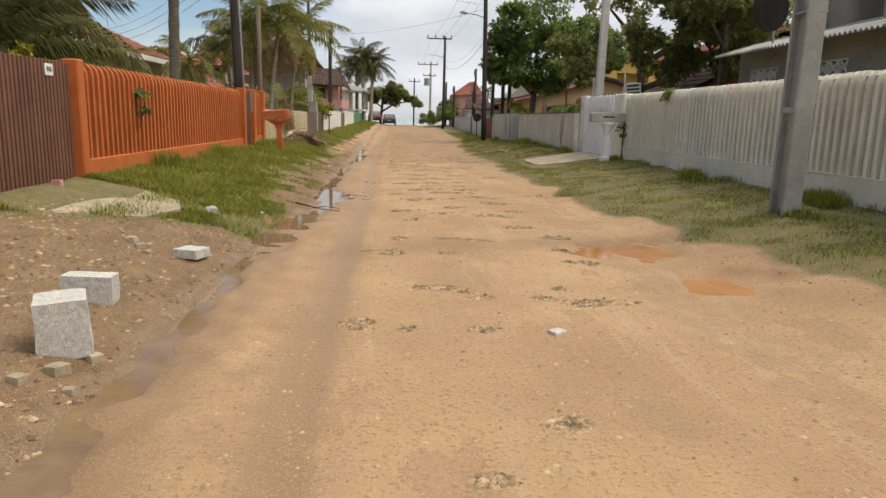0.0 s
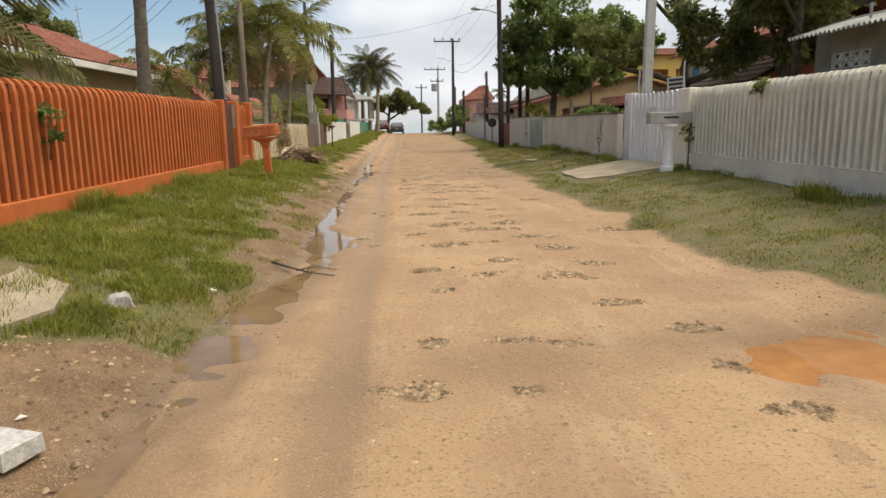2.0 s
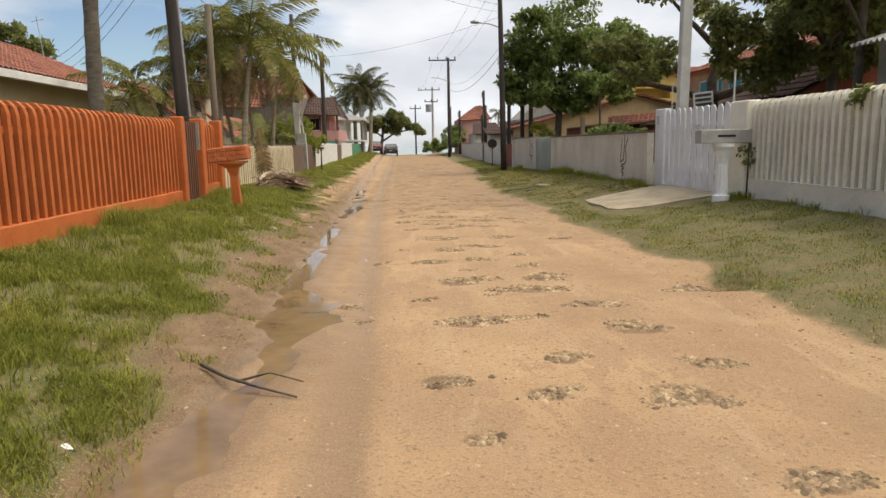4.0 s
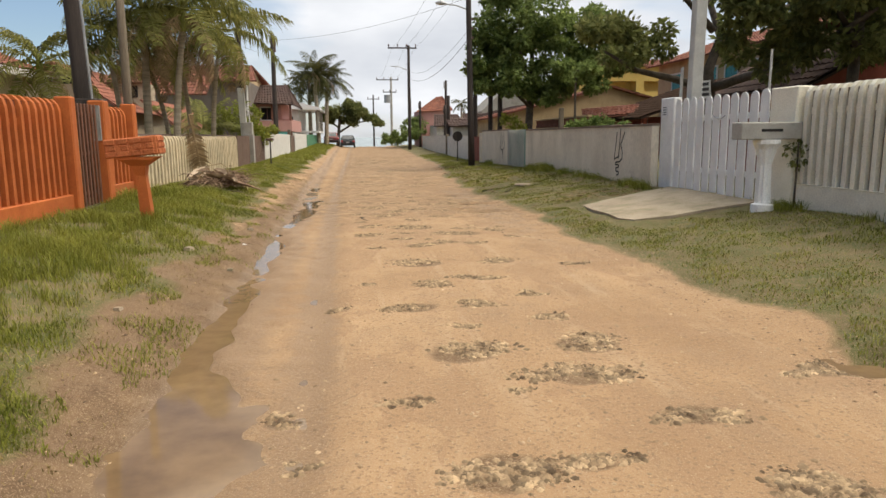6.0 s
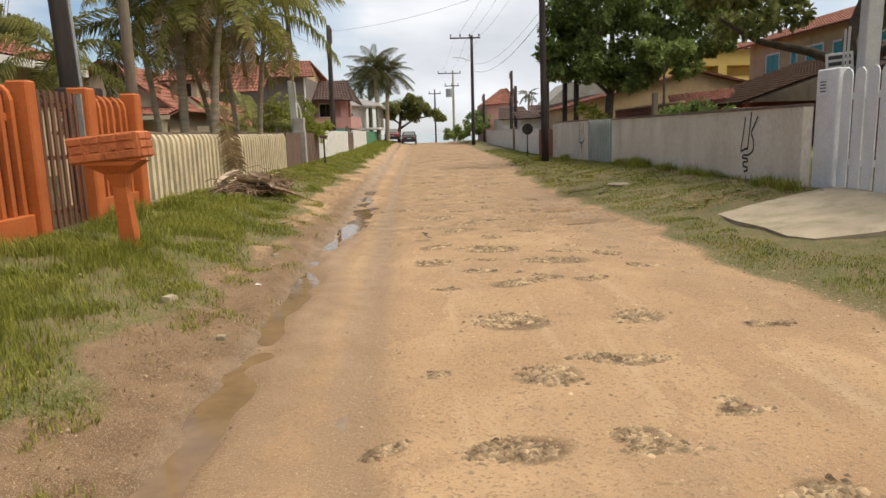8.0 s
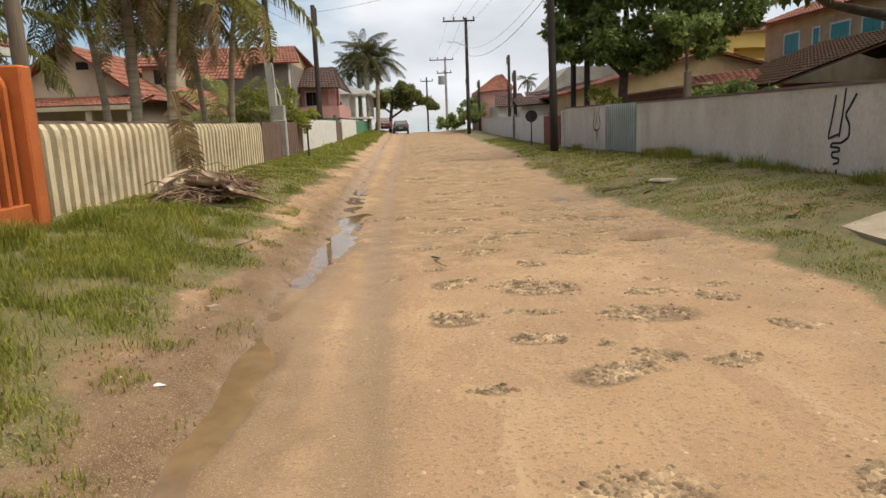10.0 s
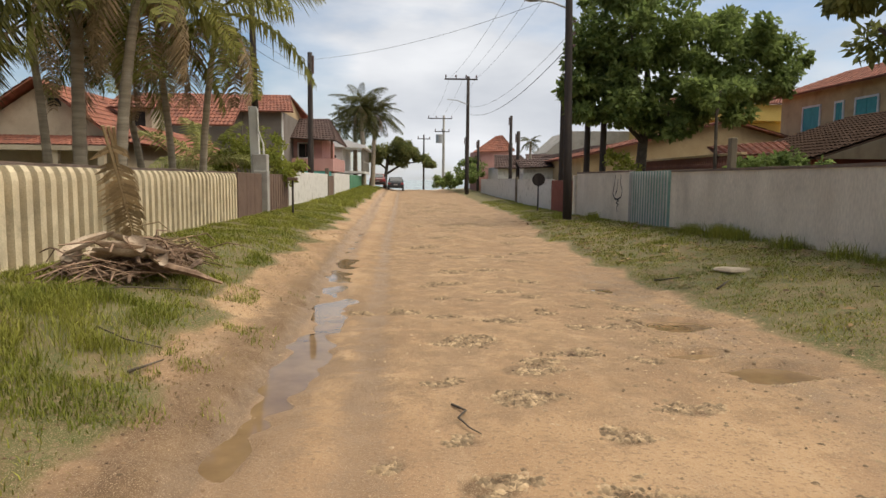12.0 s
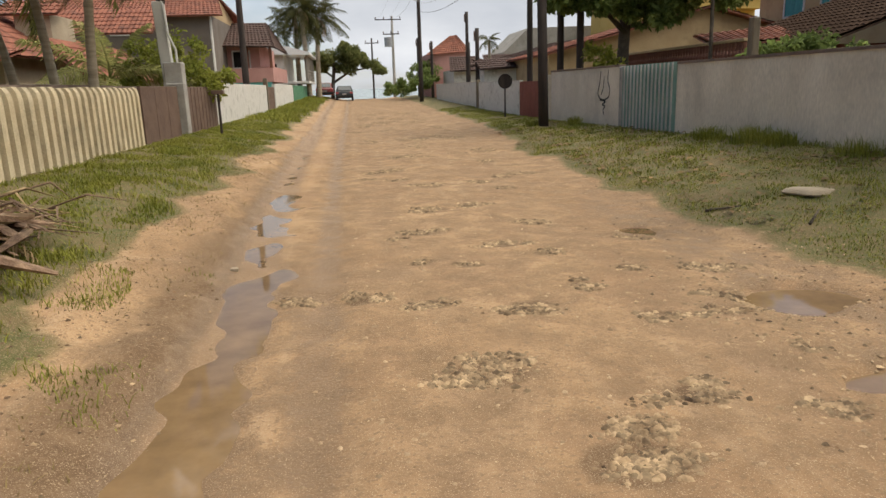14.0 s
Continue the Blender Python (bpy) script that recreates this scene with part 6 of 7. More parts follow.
solid("tv_antenna", Mesh().tube([(-12.8, 33.0, 4.4), (-13.0, 33.0, 6.6)], [0.02, 0.015], 5).tube([(-13.2, 33.0, 6.4), (-12.8, 33.1, 6.5)], [0.012, 0.012], 5), M_STEEL, "thin television antenna on a tiled roof", "antenna")

# tan gabled house
h = thing("house", "tan gabled house with a red tiled roof and dormer", "house", 0, 0, 0)
part("wall", Mesh().box(-18.6, 48.0, 0.3, -12.5, 58, 3.3), M_HTAN, h)
part("gable", Mesh().prism([(-18.6, 3.3), (-12.5, 3.3), (-15.4, 5.4)], 1, 48.0, 58), M_HTAN, h)
part("roof", roof_slope((-11.9, 47.3, 3.02), (-11.9, 58.5, 3.02), (-15.4, 58.5, 5.62), (-15.4, 47.3, 5.62), M_TILE), None, h)
part("roof", roof_slope((-19.2, 58.5, 3.02), (-19.2, 47.3, 3.02), (-15.4, 47.3, 5.62), (-15.4, 58.5, 5.62), M_TILE), None, h)
part("gable_vent", Mesh().box(-15.1, 47.96, 4.5, -14.55, 48.0, 4.85), M_DARKIN, h)
part("porch_roof", roof_slope((-18.6, 45.6, 2.75), (-11.6, 45.6, 2.75), (-11.6, 48.0, 3.25), (-18.6, 48.0, 3.25), M_TILE), None, h)
part("fascia", Mesh().box(-18.6, 45.56, 2.55, -11.6, 45.66, 2.75), M_HTAN, h)
for x in (-18.2, -16.2, -13.8, -12.0):
    part("porch_column", Mesh().box(x - 0.13, 45.7, 0.3, x + 0.13, 45.96, 2.6, 0.01), M_HTAN, h)
dm = part("dormer", Mesh().box(-13.6, 52.0, 3.3, -12.2, 54.5, 4.9), M_HTAN, h)
part("dormer_roof", roof_slope((-14.2, 51.6, 4.85), (-11.7, 51.6, 4.85), (-11.7, 53.2, 5.6), (-14.2, 53.2, 5.6), M_TILE), None, dm)
part("dormer_window", Mesh().box(-13.0, 51.95, 4.0, -12.5, 52.0, 4.7), M_DARKIN, dm)
part("cross_roof", roof_slope((-16.5, 58.6, 4.6), (-9.9, 58.6, 4.6), (-9.9, 61, 6.0), (-16.5, 61, 6.0), M_TILE), None, h)
# low annex with a red roof beside it
h = thing("house", "low annex with a steep red tiled roof", "house", 0, 0, 0)
part("wall", Mesh().box(-10.6, 46.5, 0.3, -9.2, 56, 2.2), M_HTAN, h)
part("roof", roof_slope((-8.9, 46.2, 2.1), (-8.9, 56, 2.1), (-10.7, 56, 3.6), (-10.7, 46.2, 3.6), M_TILE), None, h)

# grey two-storey house
h = thing("house", "dark grey two-storey house with a weathered red roof", "house", 0, 0, 0)
part("wall", Mesh().box(-17.5, 64.0, 0.3, -8.0, 75, 6.0), M_HGREY, h)
part("roof", roof_slope((-18.2, 63.3, 5.9), (-7.1, 63.3, 5.9), (-8.0, 67.5, 7.45), (-18.2, 67.5, 7.45), M_TILE), None, h)
part("roof", roof_slope((-7.1, 75.5, 5.9), (-18.2, 75.5, 5.9), (-18.2, 67.5, 7.45), (-8.0, 67.5, 7.45), M_TILE), None, h)
part("gable", Mesh().prism([(64.0, 6.0), (75, 6.0), (67.5, 7.3)], 0, -9.0, -8.0), M_HYELLOW, h)
part("corner_trim", Mesh().box(-8.02, 63.97, 2.0, -7.94, 64.3, 5.9), M_HWHITE, h)
window(h, 64.0, -13.6, -12.7, 5.0, 5.5, "y", M_HWHITE, M_DARKIN)
part("downpipe", Mesh().tube([(-10.6, 63.94, 0.5), (-10.6, 63.94, 5.9)], [0.06, 0.06], 8), M_HGREY, h)

# pink house with a balcony
h = thing("house", "pink house with brown tiled roof and balcony", "house", 0, 0, 0)
part("wall", Mesh().box(-9.6, 68.8, 0.3, -5.9, 78, 4.6), M_HPINK, h)
part("lower_wall", Mesh().box(-9.62, 68.0, 0.3, -5.2, 68.8, 2.1), M_TURQ, h)
part("balcony", Mesh().box(-8.0, 67.9, 2.1, -5.0, 68.8, 3.0).box(-5.9, 68.8, 2.1, -5.0, 78, 3.1), M_HPINK, h)
for x in (-6.6, -5.1):
    part("balcony_post", Mesh().box(x - 0.09, 68.0, 3.0, x + 0.09, 68.18, 4.5), M_PILLAR, h)
part("roof", roof_slope((-10, 67.4, 4.5), (-4.8, 67.4, 4.3), (-5.7, 72, 6.2), (-10, 72, 6.2), M_TILEDARK), None, h)
part("roof", roof_slope((-4.8, 67.4, 4.3), (-4.8, 77.5, 4.3), (-5.7, 72.3, 6.2), (-5.7, 72.0, 6.2), M_TILEDARK), None, h)
window(h, 68.8, -7.6, -6.6, 3.1, 4.1, "y", M_HWHITE, M_DARKIN)
part("door", Mesh().box(-6.6, 67.95, 0.6, -5.9, 68.0, 1.9), M_HWHITE, h)

# white house with a roof terrace
h = thing("house", "white two-storey house with a railed balcony", "house", 0, 0, 0)
part("wall", Mesh().box(-10, 80.5, 0.4, -5.4, 90, 4.5), M_HWHITE, h)
part("roof", Mesh().prism([(-10.3, 4.5), (-3.2, 4.35), (-3.2, 4.55), (-5.0, 5.05), (-10.3, 5.2)], 1, 79.8, 90.5), M_SIGN, h)
part("balcony_floor", Mesh().box(-5.4, 80.3, 2.05, -3.4, 90, 2.25, 0.01), M_HWHITE, h)
for k in range(4):
    part("balcony_column", Mesh().box(-3.6, 80.4 + k * 3, 2.25, -3.45, 80.55 + k * 3, 4.4), M_HGREY2, h)
rm = Mesh().box(-3.5, 80.3, 3.1, -3.44, 90, 3.16)
for k in range(40):
    rm.box(-3.49, 80.3 + k * 0.24, 2.25, -3.45, 80.34 + k * 0.24, 3.1)
part("railing", rm, M_HGREY2, h)
# Dark sheet on the wall stands in for shade below the balcony.
part("painted_carport_shade", Mesh().box(-5.38, 81, 0.5, -5.3, 89, 1.95), M_DARKIN, h)
window(h, 80.5, -8.2, -7.4, 2.6, 3.7, "y", M_HWHITE, M_DARKIN)
window(h, 80.5, -6.7, -6.0, 2.6, 3.7, "y", M_HWHITE, M_DARKIN)

# bare cement house behind the white fence
h = thing("house", "unfinished bare-cement house with a corrugated awning", "house", 0, 0, 0)
wall_pieces(h, ((11.9, 7.0, 0.3, 20, 21.6, 2.84), (11.9, 7.0, 2.84, 20, 16.0, 3.24), (11.9, 18.6, 2.84, 20, 19.3, 3.24), (11.9, 20.9, 2.84, 20, 21.6, 3.24), (11.9, 7.0, 3.24, 20, 21.6, 4.05),
                (12.25, 16.0, 2.84, 20, 18.6, 3.24), (12.25, 19.3, 2.84, 20, 20.9, 3.24)), M_HGREY2)
for y0, y1 in ((16.02, 18.58), (19.32, 20.88)):
    g = Mesh()
    n = int((y1 - y0) / 0.38)
    for k in range(n + 1):
        yy = y0 + k * (y1 - y0) / n
        g.box(11.93, yy - 0.03, 2.84, 12.0, yy + 0.03, 3.24)
    for k in range(n):
        yc = y0 + (k + 0.5) * (y1 - y0) / n
        for sgn in (-1, 1):
            g.box(11.94, -0.22, -0.022, 11.99, 0.22, 0.022, 0, pose(0, yc, 3.04, sgn * 46))
    g.box(11.93, y0, 2.84, 12.0, y1, 2.87).box(11.93, y0, 3.025, 12.0, y1, 3.055).box(11.93, y0, 3.21, 12.0, y1, 3.24)
    part("cobogo_panel", g, M_SIGN, h, "white pierced ventilation blocks")
wall_pieces(h, ((12.6, 7.0, 4.05, 20, 13.2, 7.2), (12.6, 13.2, 4.05, 12.85, 14.2, 4.25), (12.6, 14.2, 4.05, 12.9, 14.55, 7.2), (12.6, 14.55, 4.05, 12.85, 15.6, 4.25), (12.6, 15.6, 4.05, 12.9, 15.95, 7.2), (12.6, 15.95, 4.05, 12.85, 17.4, 4.25), (12.6, 17.4, 4.05, 20, 19.5, 5.4), (12.6, 13.2, 6.6, 20, 17.4, 7.2)), M_HGREY2, "upper_wall")
aw = Mesh()
ys = np.linspace(8.5, 20.9, 500)
zs = 0.035 * np.sin(ys * 2 * math.pi / 0.18)
vs = [(x, y, z0_ + dz + o) for y, dz in zip(ys, zs) for x, z0_, o in ((10.7, 3.62, 0), (12.3, 4.12, 0), (12.3, 4.12, -0.02), (10.7, 3.62, -0.02))]
aw.add(vs, [(4 * a + b, 4 * a + (b + 1) % 4, 4 * a + 4 + (b + 1) % 4, 4 * a + 4 + b) for a in range(499) for b in range(4)])
part("awning", aw, M_SHEET, h, "pale corrugated sheet awning")
dish = thing("satellite_dish", "dark round satellite dish on a cement wall", "dish", 10.9, 18.4, 4.1)
dm_ = Mesh()
n = 20
vs = [(0.16 * (r / 3) ** 2, 0.62 * r / 3 * math.cos(2 * math.pi * k / n), 0.62 * r / 3 * math.sin(2 * math.pi * k / n)) for r in (0.05, 1, 2, 3) for k in range(n)]
dm_.add(vs, [(i * n + k, i * n + (k + 1) % n, (i + 1) * n + (k + 1) % n, (i + 1) * n + k) for i in range(3) for k in range(n)])
part("bowl", dm_, M_DARKPOLE, dish, at=pose(0, 0, 0.6, 0, -10, 20))
part("mast", Mesh().tube([(0.1, 0, 0.6), (0.3, 0, 0.2), (0.3, 0, -0.6)], [0.03, 0.03, 0.03], 6), M_STEEL, dish)

# red shed and dark tiled roofs
h = thing("shed", "red-walled shed with a dark tiled roof", "shed", 0, 0, 0)
part("wall", Mesh().box(12.4, 25.6, 0.3, 18, 30.5, 3.0), M_REDWALL, h)
part("gable", Mesh().prism([(12.4, 3.0), (18, 3.0), (15.2, 4.3)], 1, 25.6, 30.5), M_REDWALL, h)
part("roof", roof_slope((11.9, 31, 2.8), (11.9, 25.0, 2.8), (15.2, 25.0, 4.5), (15.2, 31, 4.5), M_TILEDARK), None, h)
part("roof", roof_slope((18.5, 25.0, 2.8), (18.5, 31, 2.8), (15.2, 31, 4.5), (15.2, 25.0, 4.5), M_TILEDARK), None, h)
h = thing("carport", "dark tiled carport roof on posts behind a wall", "carport", 0, 0, 0)
part("roof", roof_slope((13.2, 46, 2.35), (13.2, 38.5, 2.35), (19.5, 38.5, 4.45), (19.5, 46, 4.45), M_SHADEROOF), None, h)
part("roof", roof_slope((24, 38.5, 3.0), (24, 46, 3.0), (19.5, 46, 4.45), (19.5, 38.5, 4.45), M_SHADEROOF), None, h)
for x, y in ((13.6, 39), (19.5, 39), (23.5, 39), (13.6, 45.5)):
    part("post", Mesh().box(x - 0.1, y - 0.1, 0.3, x + 0.1, y + 0.1, 2.4), M_REDWALL, h)
part("back_wall", Mesh().box(13.5, 45.6, 0.3, 23.8, 45.75, 2.6), M_REDWALL, h)
h = thing("porch_roof", "low brown tiled porch roof above a wall", "roof", 0, 0, 0)
part("roof", roof_slope((11.4, 41.2, 2.42), (15.2, 41.2, 2.72), (17.0, 45, 3.35), (12.6, 45, 3.0), M_TILE), None, h)
for x in (11.9, 14.8):
    part("post", Mesh().box(x - 0.08, 41.5, 0.3, x + 0.08, 41.66, 2.45), M_OLDWOOD, h)

# ochre building with a shallow gable
h = thing("house", "ochre rendered building with a shallow gable end", "house", 0, 0, 0)
part("wall", Mesh().prism([(9.2, 0.3), (20.2, 0.3), (20.2, 3.75), (16.8, 4.62), (9.2, 2.75)], 1, 52.0, 60), M_HYELLOW, h)
part("roof", roof_slope((8.8, 60.5, 2.72), (8.8, 51.5, 2.72), (16.8, 51.5, 4.72), (16.8, 60.5, 4.72), M_TILE, amp=0.03), None, h)
part("roof", roof_slope((20.8, 51.5, 3.66), (20.8, 60.5, 3.66), (16.8, 60.5, 4.72), (16.8, 51.5, 4.72), M_TILE, amp=0.03), None, h)
bl = thing("balustrade", "brown turned balustrade on a low garden wall", "balustrade", 10.8, 38.4, 0.4)
part("base_wall", Mesh().box(-0.08, 0, -0.1, 0.08, 9.2, 1.62), M_HYELLOW, bl)
part("handrail", Mesh().box(-0.1, 0, 2.02, 0.1, 9.2, 2.1, 0.01), M_HYELLOW, bl)
bal = Mesh().tube([(0, 0, 1.62), (0, 0, 1.7), (0, 0, 1.8), (0, 0, 1.92), (0, 0, 2.02)], [0.05, 0.07, 0.035, 0.06, 0.05], 8).data("baluster", M_PILLAR)
for k in range(50):
    part("baluster", bal, None, bl, at=pose(0, 0.1 + k * 0.183, 0))

# tall ochre house with teal shutters
h = thing("house", "ochre two-storey house with teal shuttered windows", "house", 0, 0, 0)
part("wall", Mesh().box(22.0, 40.5, 0.3, 31, 56.2, 6.58), M_HYELLOW, h)
for y0, y1, z0, z1 in ((52.5, 53.95, 4.35, 5.6), (50.6, 51.15, 4.35, 5.6), (48.1, 49.6, 4.3, 5.6), (45.8, 47.1, 4.3, 5.55), (42.5, 44.0, 4.3, 5.55)):
    window(h, 22.0, y0, y1, z0, z1, "x", M_HWHITE, M_SHUTTER)
part("roof", roof_slope((21.3, 57, 6.35), (21.3, 40, 6.35), (26.5, 40, 8.2), (26.5, 57, 8.2), M_TILE), None, h)
part("roof", roof_slope((31.7, 40, 6.35), (31.7, 57, 6.35), (26.5, 57, 8.2), (26.5, 40, 8.2), M_TILE), None, h)
h = thing("house", "bright yellow house with open upper veranda", "house", 0, 0, 0)
wall_pieces(h, ((22.4, 75, 0.3, 34, 84, 5.9), (22.4, 75, 6.9, 34, 84, 8.3), (22.4, 75, 5.9, 24.6, 76.48, 6.9), (28.2, 75, 5.9, 29, 76.48, 6.9), (22.4, 76.5, 5.9, 34, 84, 6.9)), M_HYELLOW2)
part("roof", roof_slope((22, 74.4, 8.3), (34.5, 74.4, 8.3), (34.5, 79, 9.4), (22, 79, 9.4), M_TILE), None, h)
sg = thing("hanging_sign", "white banner sign nailed to a tree, illegible", "sign", 10.28, 28.1, 2.6)
part("panel", Mesh().box(0, 0, 0, 0.68, 0.02, 0.52, 0.004, pose(0, 0, 0, 0, -6, 0)), M_SIGN, sg)
for k in range(3):
    part("text_bar", Mesh().box(0.06, -0.005, 0.07 + k * 0.15, 0.61, -0.002, 0.16 + k * 0.15, 0, pose(0, 0, 0, 0, -6, 0)), M_SIGNINK, sg)
part("hanger", Mesh().tube([(0.3, 0.02, 0.3), (0.78, 0.3, 0.32)], [0.02, 0.02], 5), M_WIRE, sg)

# far east roofs
h = thing("house", "low white house with dark grey tiled roofs", "house", 0, 0, 0)
part("wall", Mesh().box(8.2, 75.5, 0.3, 15, 82, 2.7), M_OLDWALL, h)
part("roof", roof_slope((7.8, 74.8, 2.6), (11.0, 74.8, 2.6), (10.6, 78, 3.8), (8.2, 78, 3.8), M_TILEDARK), None, h)
part("roof", roof_slope((10.8, 74.9, 2.5), (15.4, 74.9, 2.5), (15.0, 78, 3.9), (11.0, 78, 3.9), M_TILEDARK), None, h)
h = thing("house", "house with a steep red mottled roof", "house", 0, 0, 0)
part("wall", Mesh().box(7.2, 83, 0.3, 10.6, 90, 4.4), M_HPINK, h)
part("roof", roof_slope((6.8, 82.5, 4.2), (10.8, 82.5, 4.4), (9.9, 85, 6.0), (9.3, 85, 5.9), M_TILE), None, h)
h = thing("house", "pale flat-roofed house behind the plaster walls", "house", 0, 0, 0)
part("wall", Mesh().prism([(14.4, 0.3), (24, 0.3), (24, 6.6), (16.7, 6.5), (14.4, 4.4)], 1, 85, 93), M_HGREY2, h)
h = thing("house", "low house with a long brown roof behind the tree", "house", 0, 0, 0)
part("wall", Mesh().box(9.2, 61, 0.3, 14, 70, 2.9), M_HYELLOW, h)
part("roof", roof_slope((8.6, 60.5, 2.6), (14.5, 60.5, 4.0), (14.5, 70, 4.2), (8.6, 70, 2.8), M_TILEDARK), None, h)
h = thing("shack", "white rough-walled outbuilding beyond the wall", "shed", 0, 0, 0)
part("wall", Mesh().box(7.4, 58.5, 0.3, 12, 60, 2.35), M_OLDWALL, h)
part("roof", roof_slope((7.1, 58.0, 2.3), (12.4, 58.0, 2.5), (12.4, 60.3, 3.0), (7.1, 60.3, 2.9), M_TILEDARK), None, h)


# ---------- parked cars ----------
def car(label, x, y, paint, rz=0):
    z = ground_z(x, y)
    c = thing("car", label, "car", x, y, z, "parked cars", rz=rz)
    side = [(-1.9, 0.28), (1.95, 0.28), (2.02, 0.55), (1.85, 0.80), (0.95, 0.92), (0.35, 1.40), (-1.05, 1.45), (-1.75, 1.0), (-2.0, 0.9), (-2.02, 0.5)]
    bm = bmesh.new()
    for s in (-1, 1):
        vs = [bm.verts.new((s * (0.84 if z_ < 1.0 else 0.66), y_, z_)) for y_, z_ in side]
        bm.faces.new(vs if s > 0 else vs[::-1])
    bm.verts.ensure_lookup_table()
    n = len(side)
    for k in range(n):
        bm.faces.new((bm.verts[k], bm.verts[(k + 1) % n], bm.verts[n + (k + 1) % n], bm.verts[n + k]))
    bmesh.ops.recalc_face_normals(bm, faces=bm.faces)
    bmesh.ops.bevel(bm, geom=bm.edges[:], offset=0.05, segments=2, affect="EDGES", profile=0.6)
    me = bpy.data.meshes.new("body")
    bm.to_mesh(me)
    bm.free()
    me.materials.append(paint)
    me.polygons.foreach_set("use_smooth", [True] * len(me.polygons))
    part("body", me, None, c)
    part("rear_window", Mesh().add([(-0.58, -1.74, 1.04), (0.58, -1.74, 1.04), (0.52, -1.16, 1.40), (-0.52, -1.16, 1.40)], [(0, 1, 2, 3)]), M_GLASS, c)
    for s in (-1, 1):
        part("side_window", Mesh().add([(s * 0.80, -1.4, 1.02), (s * 0.80, 0.7, 0.98), (s * 0.70, 0.28, 1.36), (s * 0.70, -1.0, 1.38)], [(0, 1, 2, 3)]), M_GLASS, c)
        part("tail_lamp", Mesh().box(s * 0.68 - 0.13, -2.03, 0.68, s * 0.68 + 0.13, -1.96, 0.86, 0.01), M_LAMPRED, c)
        for yy in (-1.3, 1.3):
            w = part("wheel", Mesh().tube([(s * 0.66, yy, 0.31), (s * 0.86, yy, 0.31)], [0.31, 0.31], 18), M_TYRE, c)
            part("rim", Mesh().tube([(s * 0.855, yy, 0.31), (s * 0.875, yy, 0.31)], [0.2, 0.17], 12), M_STEEL, w)
    part("bumper", Mesh().box(-0.82, -2.08, 0.36, 0.82, -1.95, 0.56, 0.03), M_TYRE, c)
    part("number_plate", Mesh().box(-0.2, -2.095, 0.60, 0.2, -2.04, 0.72), M_STEEL, c)


car("dark red hatchback parked at the roadside", -2.5, 90, M_CARRED)
car("dark grey hatchback parked beside a red one", -0.65, 91, M_CARDARK)

# ---------- loose things on the ground ----------


def boulder(name, label, cat, x, y, sx, sy, sz, rz, material, cut=0.12, sink=0.03, taper=0.9, rough=0.10):
    """A rough-hewn block: bevelled, tapered, with uneven faces."""
    bm = bmesh.new()
    bmesh.ops.create_cube(bm, size=1)
    bmesh.ops.subdivide_edges(bm, edges=bm.edges[:], cuts=3, use_grid_fill=True)
    r = random.Random(int(x * 1000 + y * 77))
    for v in bm.verts:
        k = taper + (1 - taper) * (0.5 - v.co.z)
        p = Vector((v.co.x * sx * k, v.co.y * sy * k, (v.co.z + 0.5) * sz))
        out = sum(abs(c) > 0.49 for c in v.co)
        p *= 1 - cut * 0.25 * max(0, out - 1)
        p += Vector((noise.noise(p * 14 + Vector((x, y, 0))), noise.noise(p * 14 + Vector((y, 5, x))), noise.noise(p * 14))) * rough * min(sx, sy, sz)
        v.co = p
    me = bpy.data.meshes.new(name)
    bm.to_mesh(me)
    bm.free()
    me.materials.append(material)
    ob = tagged(new(name, me), label, cat)
    ob.matrix_basis = pose(x, y, ground_z(x, y) - sink, r.uniform(-3, 3), r.uniform(-3, 3), rz)
    return ob


boulder("granite_block", "hewn grey granite block with a bright cut side", "stone block", -1.24, 3.12, 0.29, 0.29, 0.35, 24, M_GRANITE, cut=0.03, sink=0.02, taper=0.94, rough=0.035)
boulder("granite_block", "low rectangular grey granite kerb block", "stone block", -1.50, 4.05, 0.36, 0.17, 0.21, 4, M_GRANITE, cut=0.03, taper=0.97, rough=0.04)
boulder("stone_slab", "flat pale stone slab lying tilted on earth", "stone slab", -1.28, 5.75, 0.27, 0.22, 0.085, -20, M_GRANITE, cut=0.02, sink=0.005, taper=0.98, rough=0.05)
boulder("concrete_lump", "flat pale lump of concrete half-buried in grass", "rubble", 5.1, 27.3, 0.6, 0.45, 0.07, 15, M_SLAB, cut=0.3, sink=0.04, taper=0.8)
boulder("rock", "dark half-buried rock in the grass edge", "rock", -1.74, 8.15, 0.24, 0.18, 0.13, 30, M_CONC, cut=0.5, rough=0.3, taper=0.7)
boulder("rock", "pale flat broken rock lying on the road", "rock", 1.86, 3.65, 0.13, 0.09, 0.04, 35, M_GRANITE, sink=0.015)
boulder("rock", "pinkish round stone against the gate foot", "stone", OX + 0.16, 8.02, 0.13, 0.10, 0.10, 0, M_HPINK)
for x, y, s in ((-1.12, 2.75, 0.12), (-1.22, 2.55, 0.09), (-1.0, 2.62, 0.07), (-1.05, 3.05, 0.10), (-1.35, 2.45, 0.06), (-1.75, 5.7, 0.10), (-1.9, 5.9, 0.12), (-1.62, 5.55, 0.08), (-1.35, 19.8, 0.09), (-1.1, 16.6, 0.08), (-1.72, 17.3, 0.12), (-1.62, 14.4, 0.07), (-1.0, 26.3, 0.07)):
    boulder("stone", "small pale stone lying on damp earth", "stone", x, y, s, s * 0.8, s * 0.55, x * 900, M_SLAB, sink=0.012)
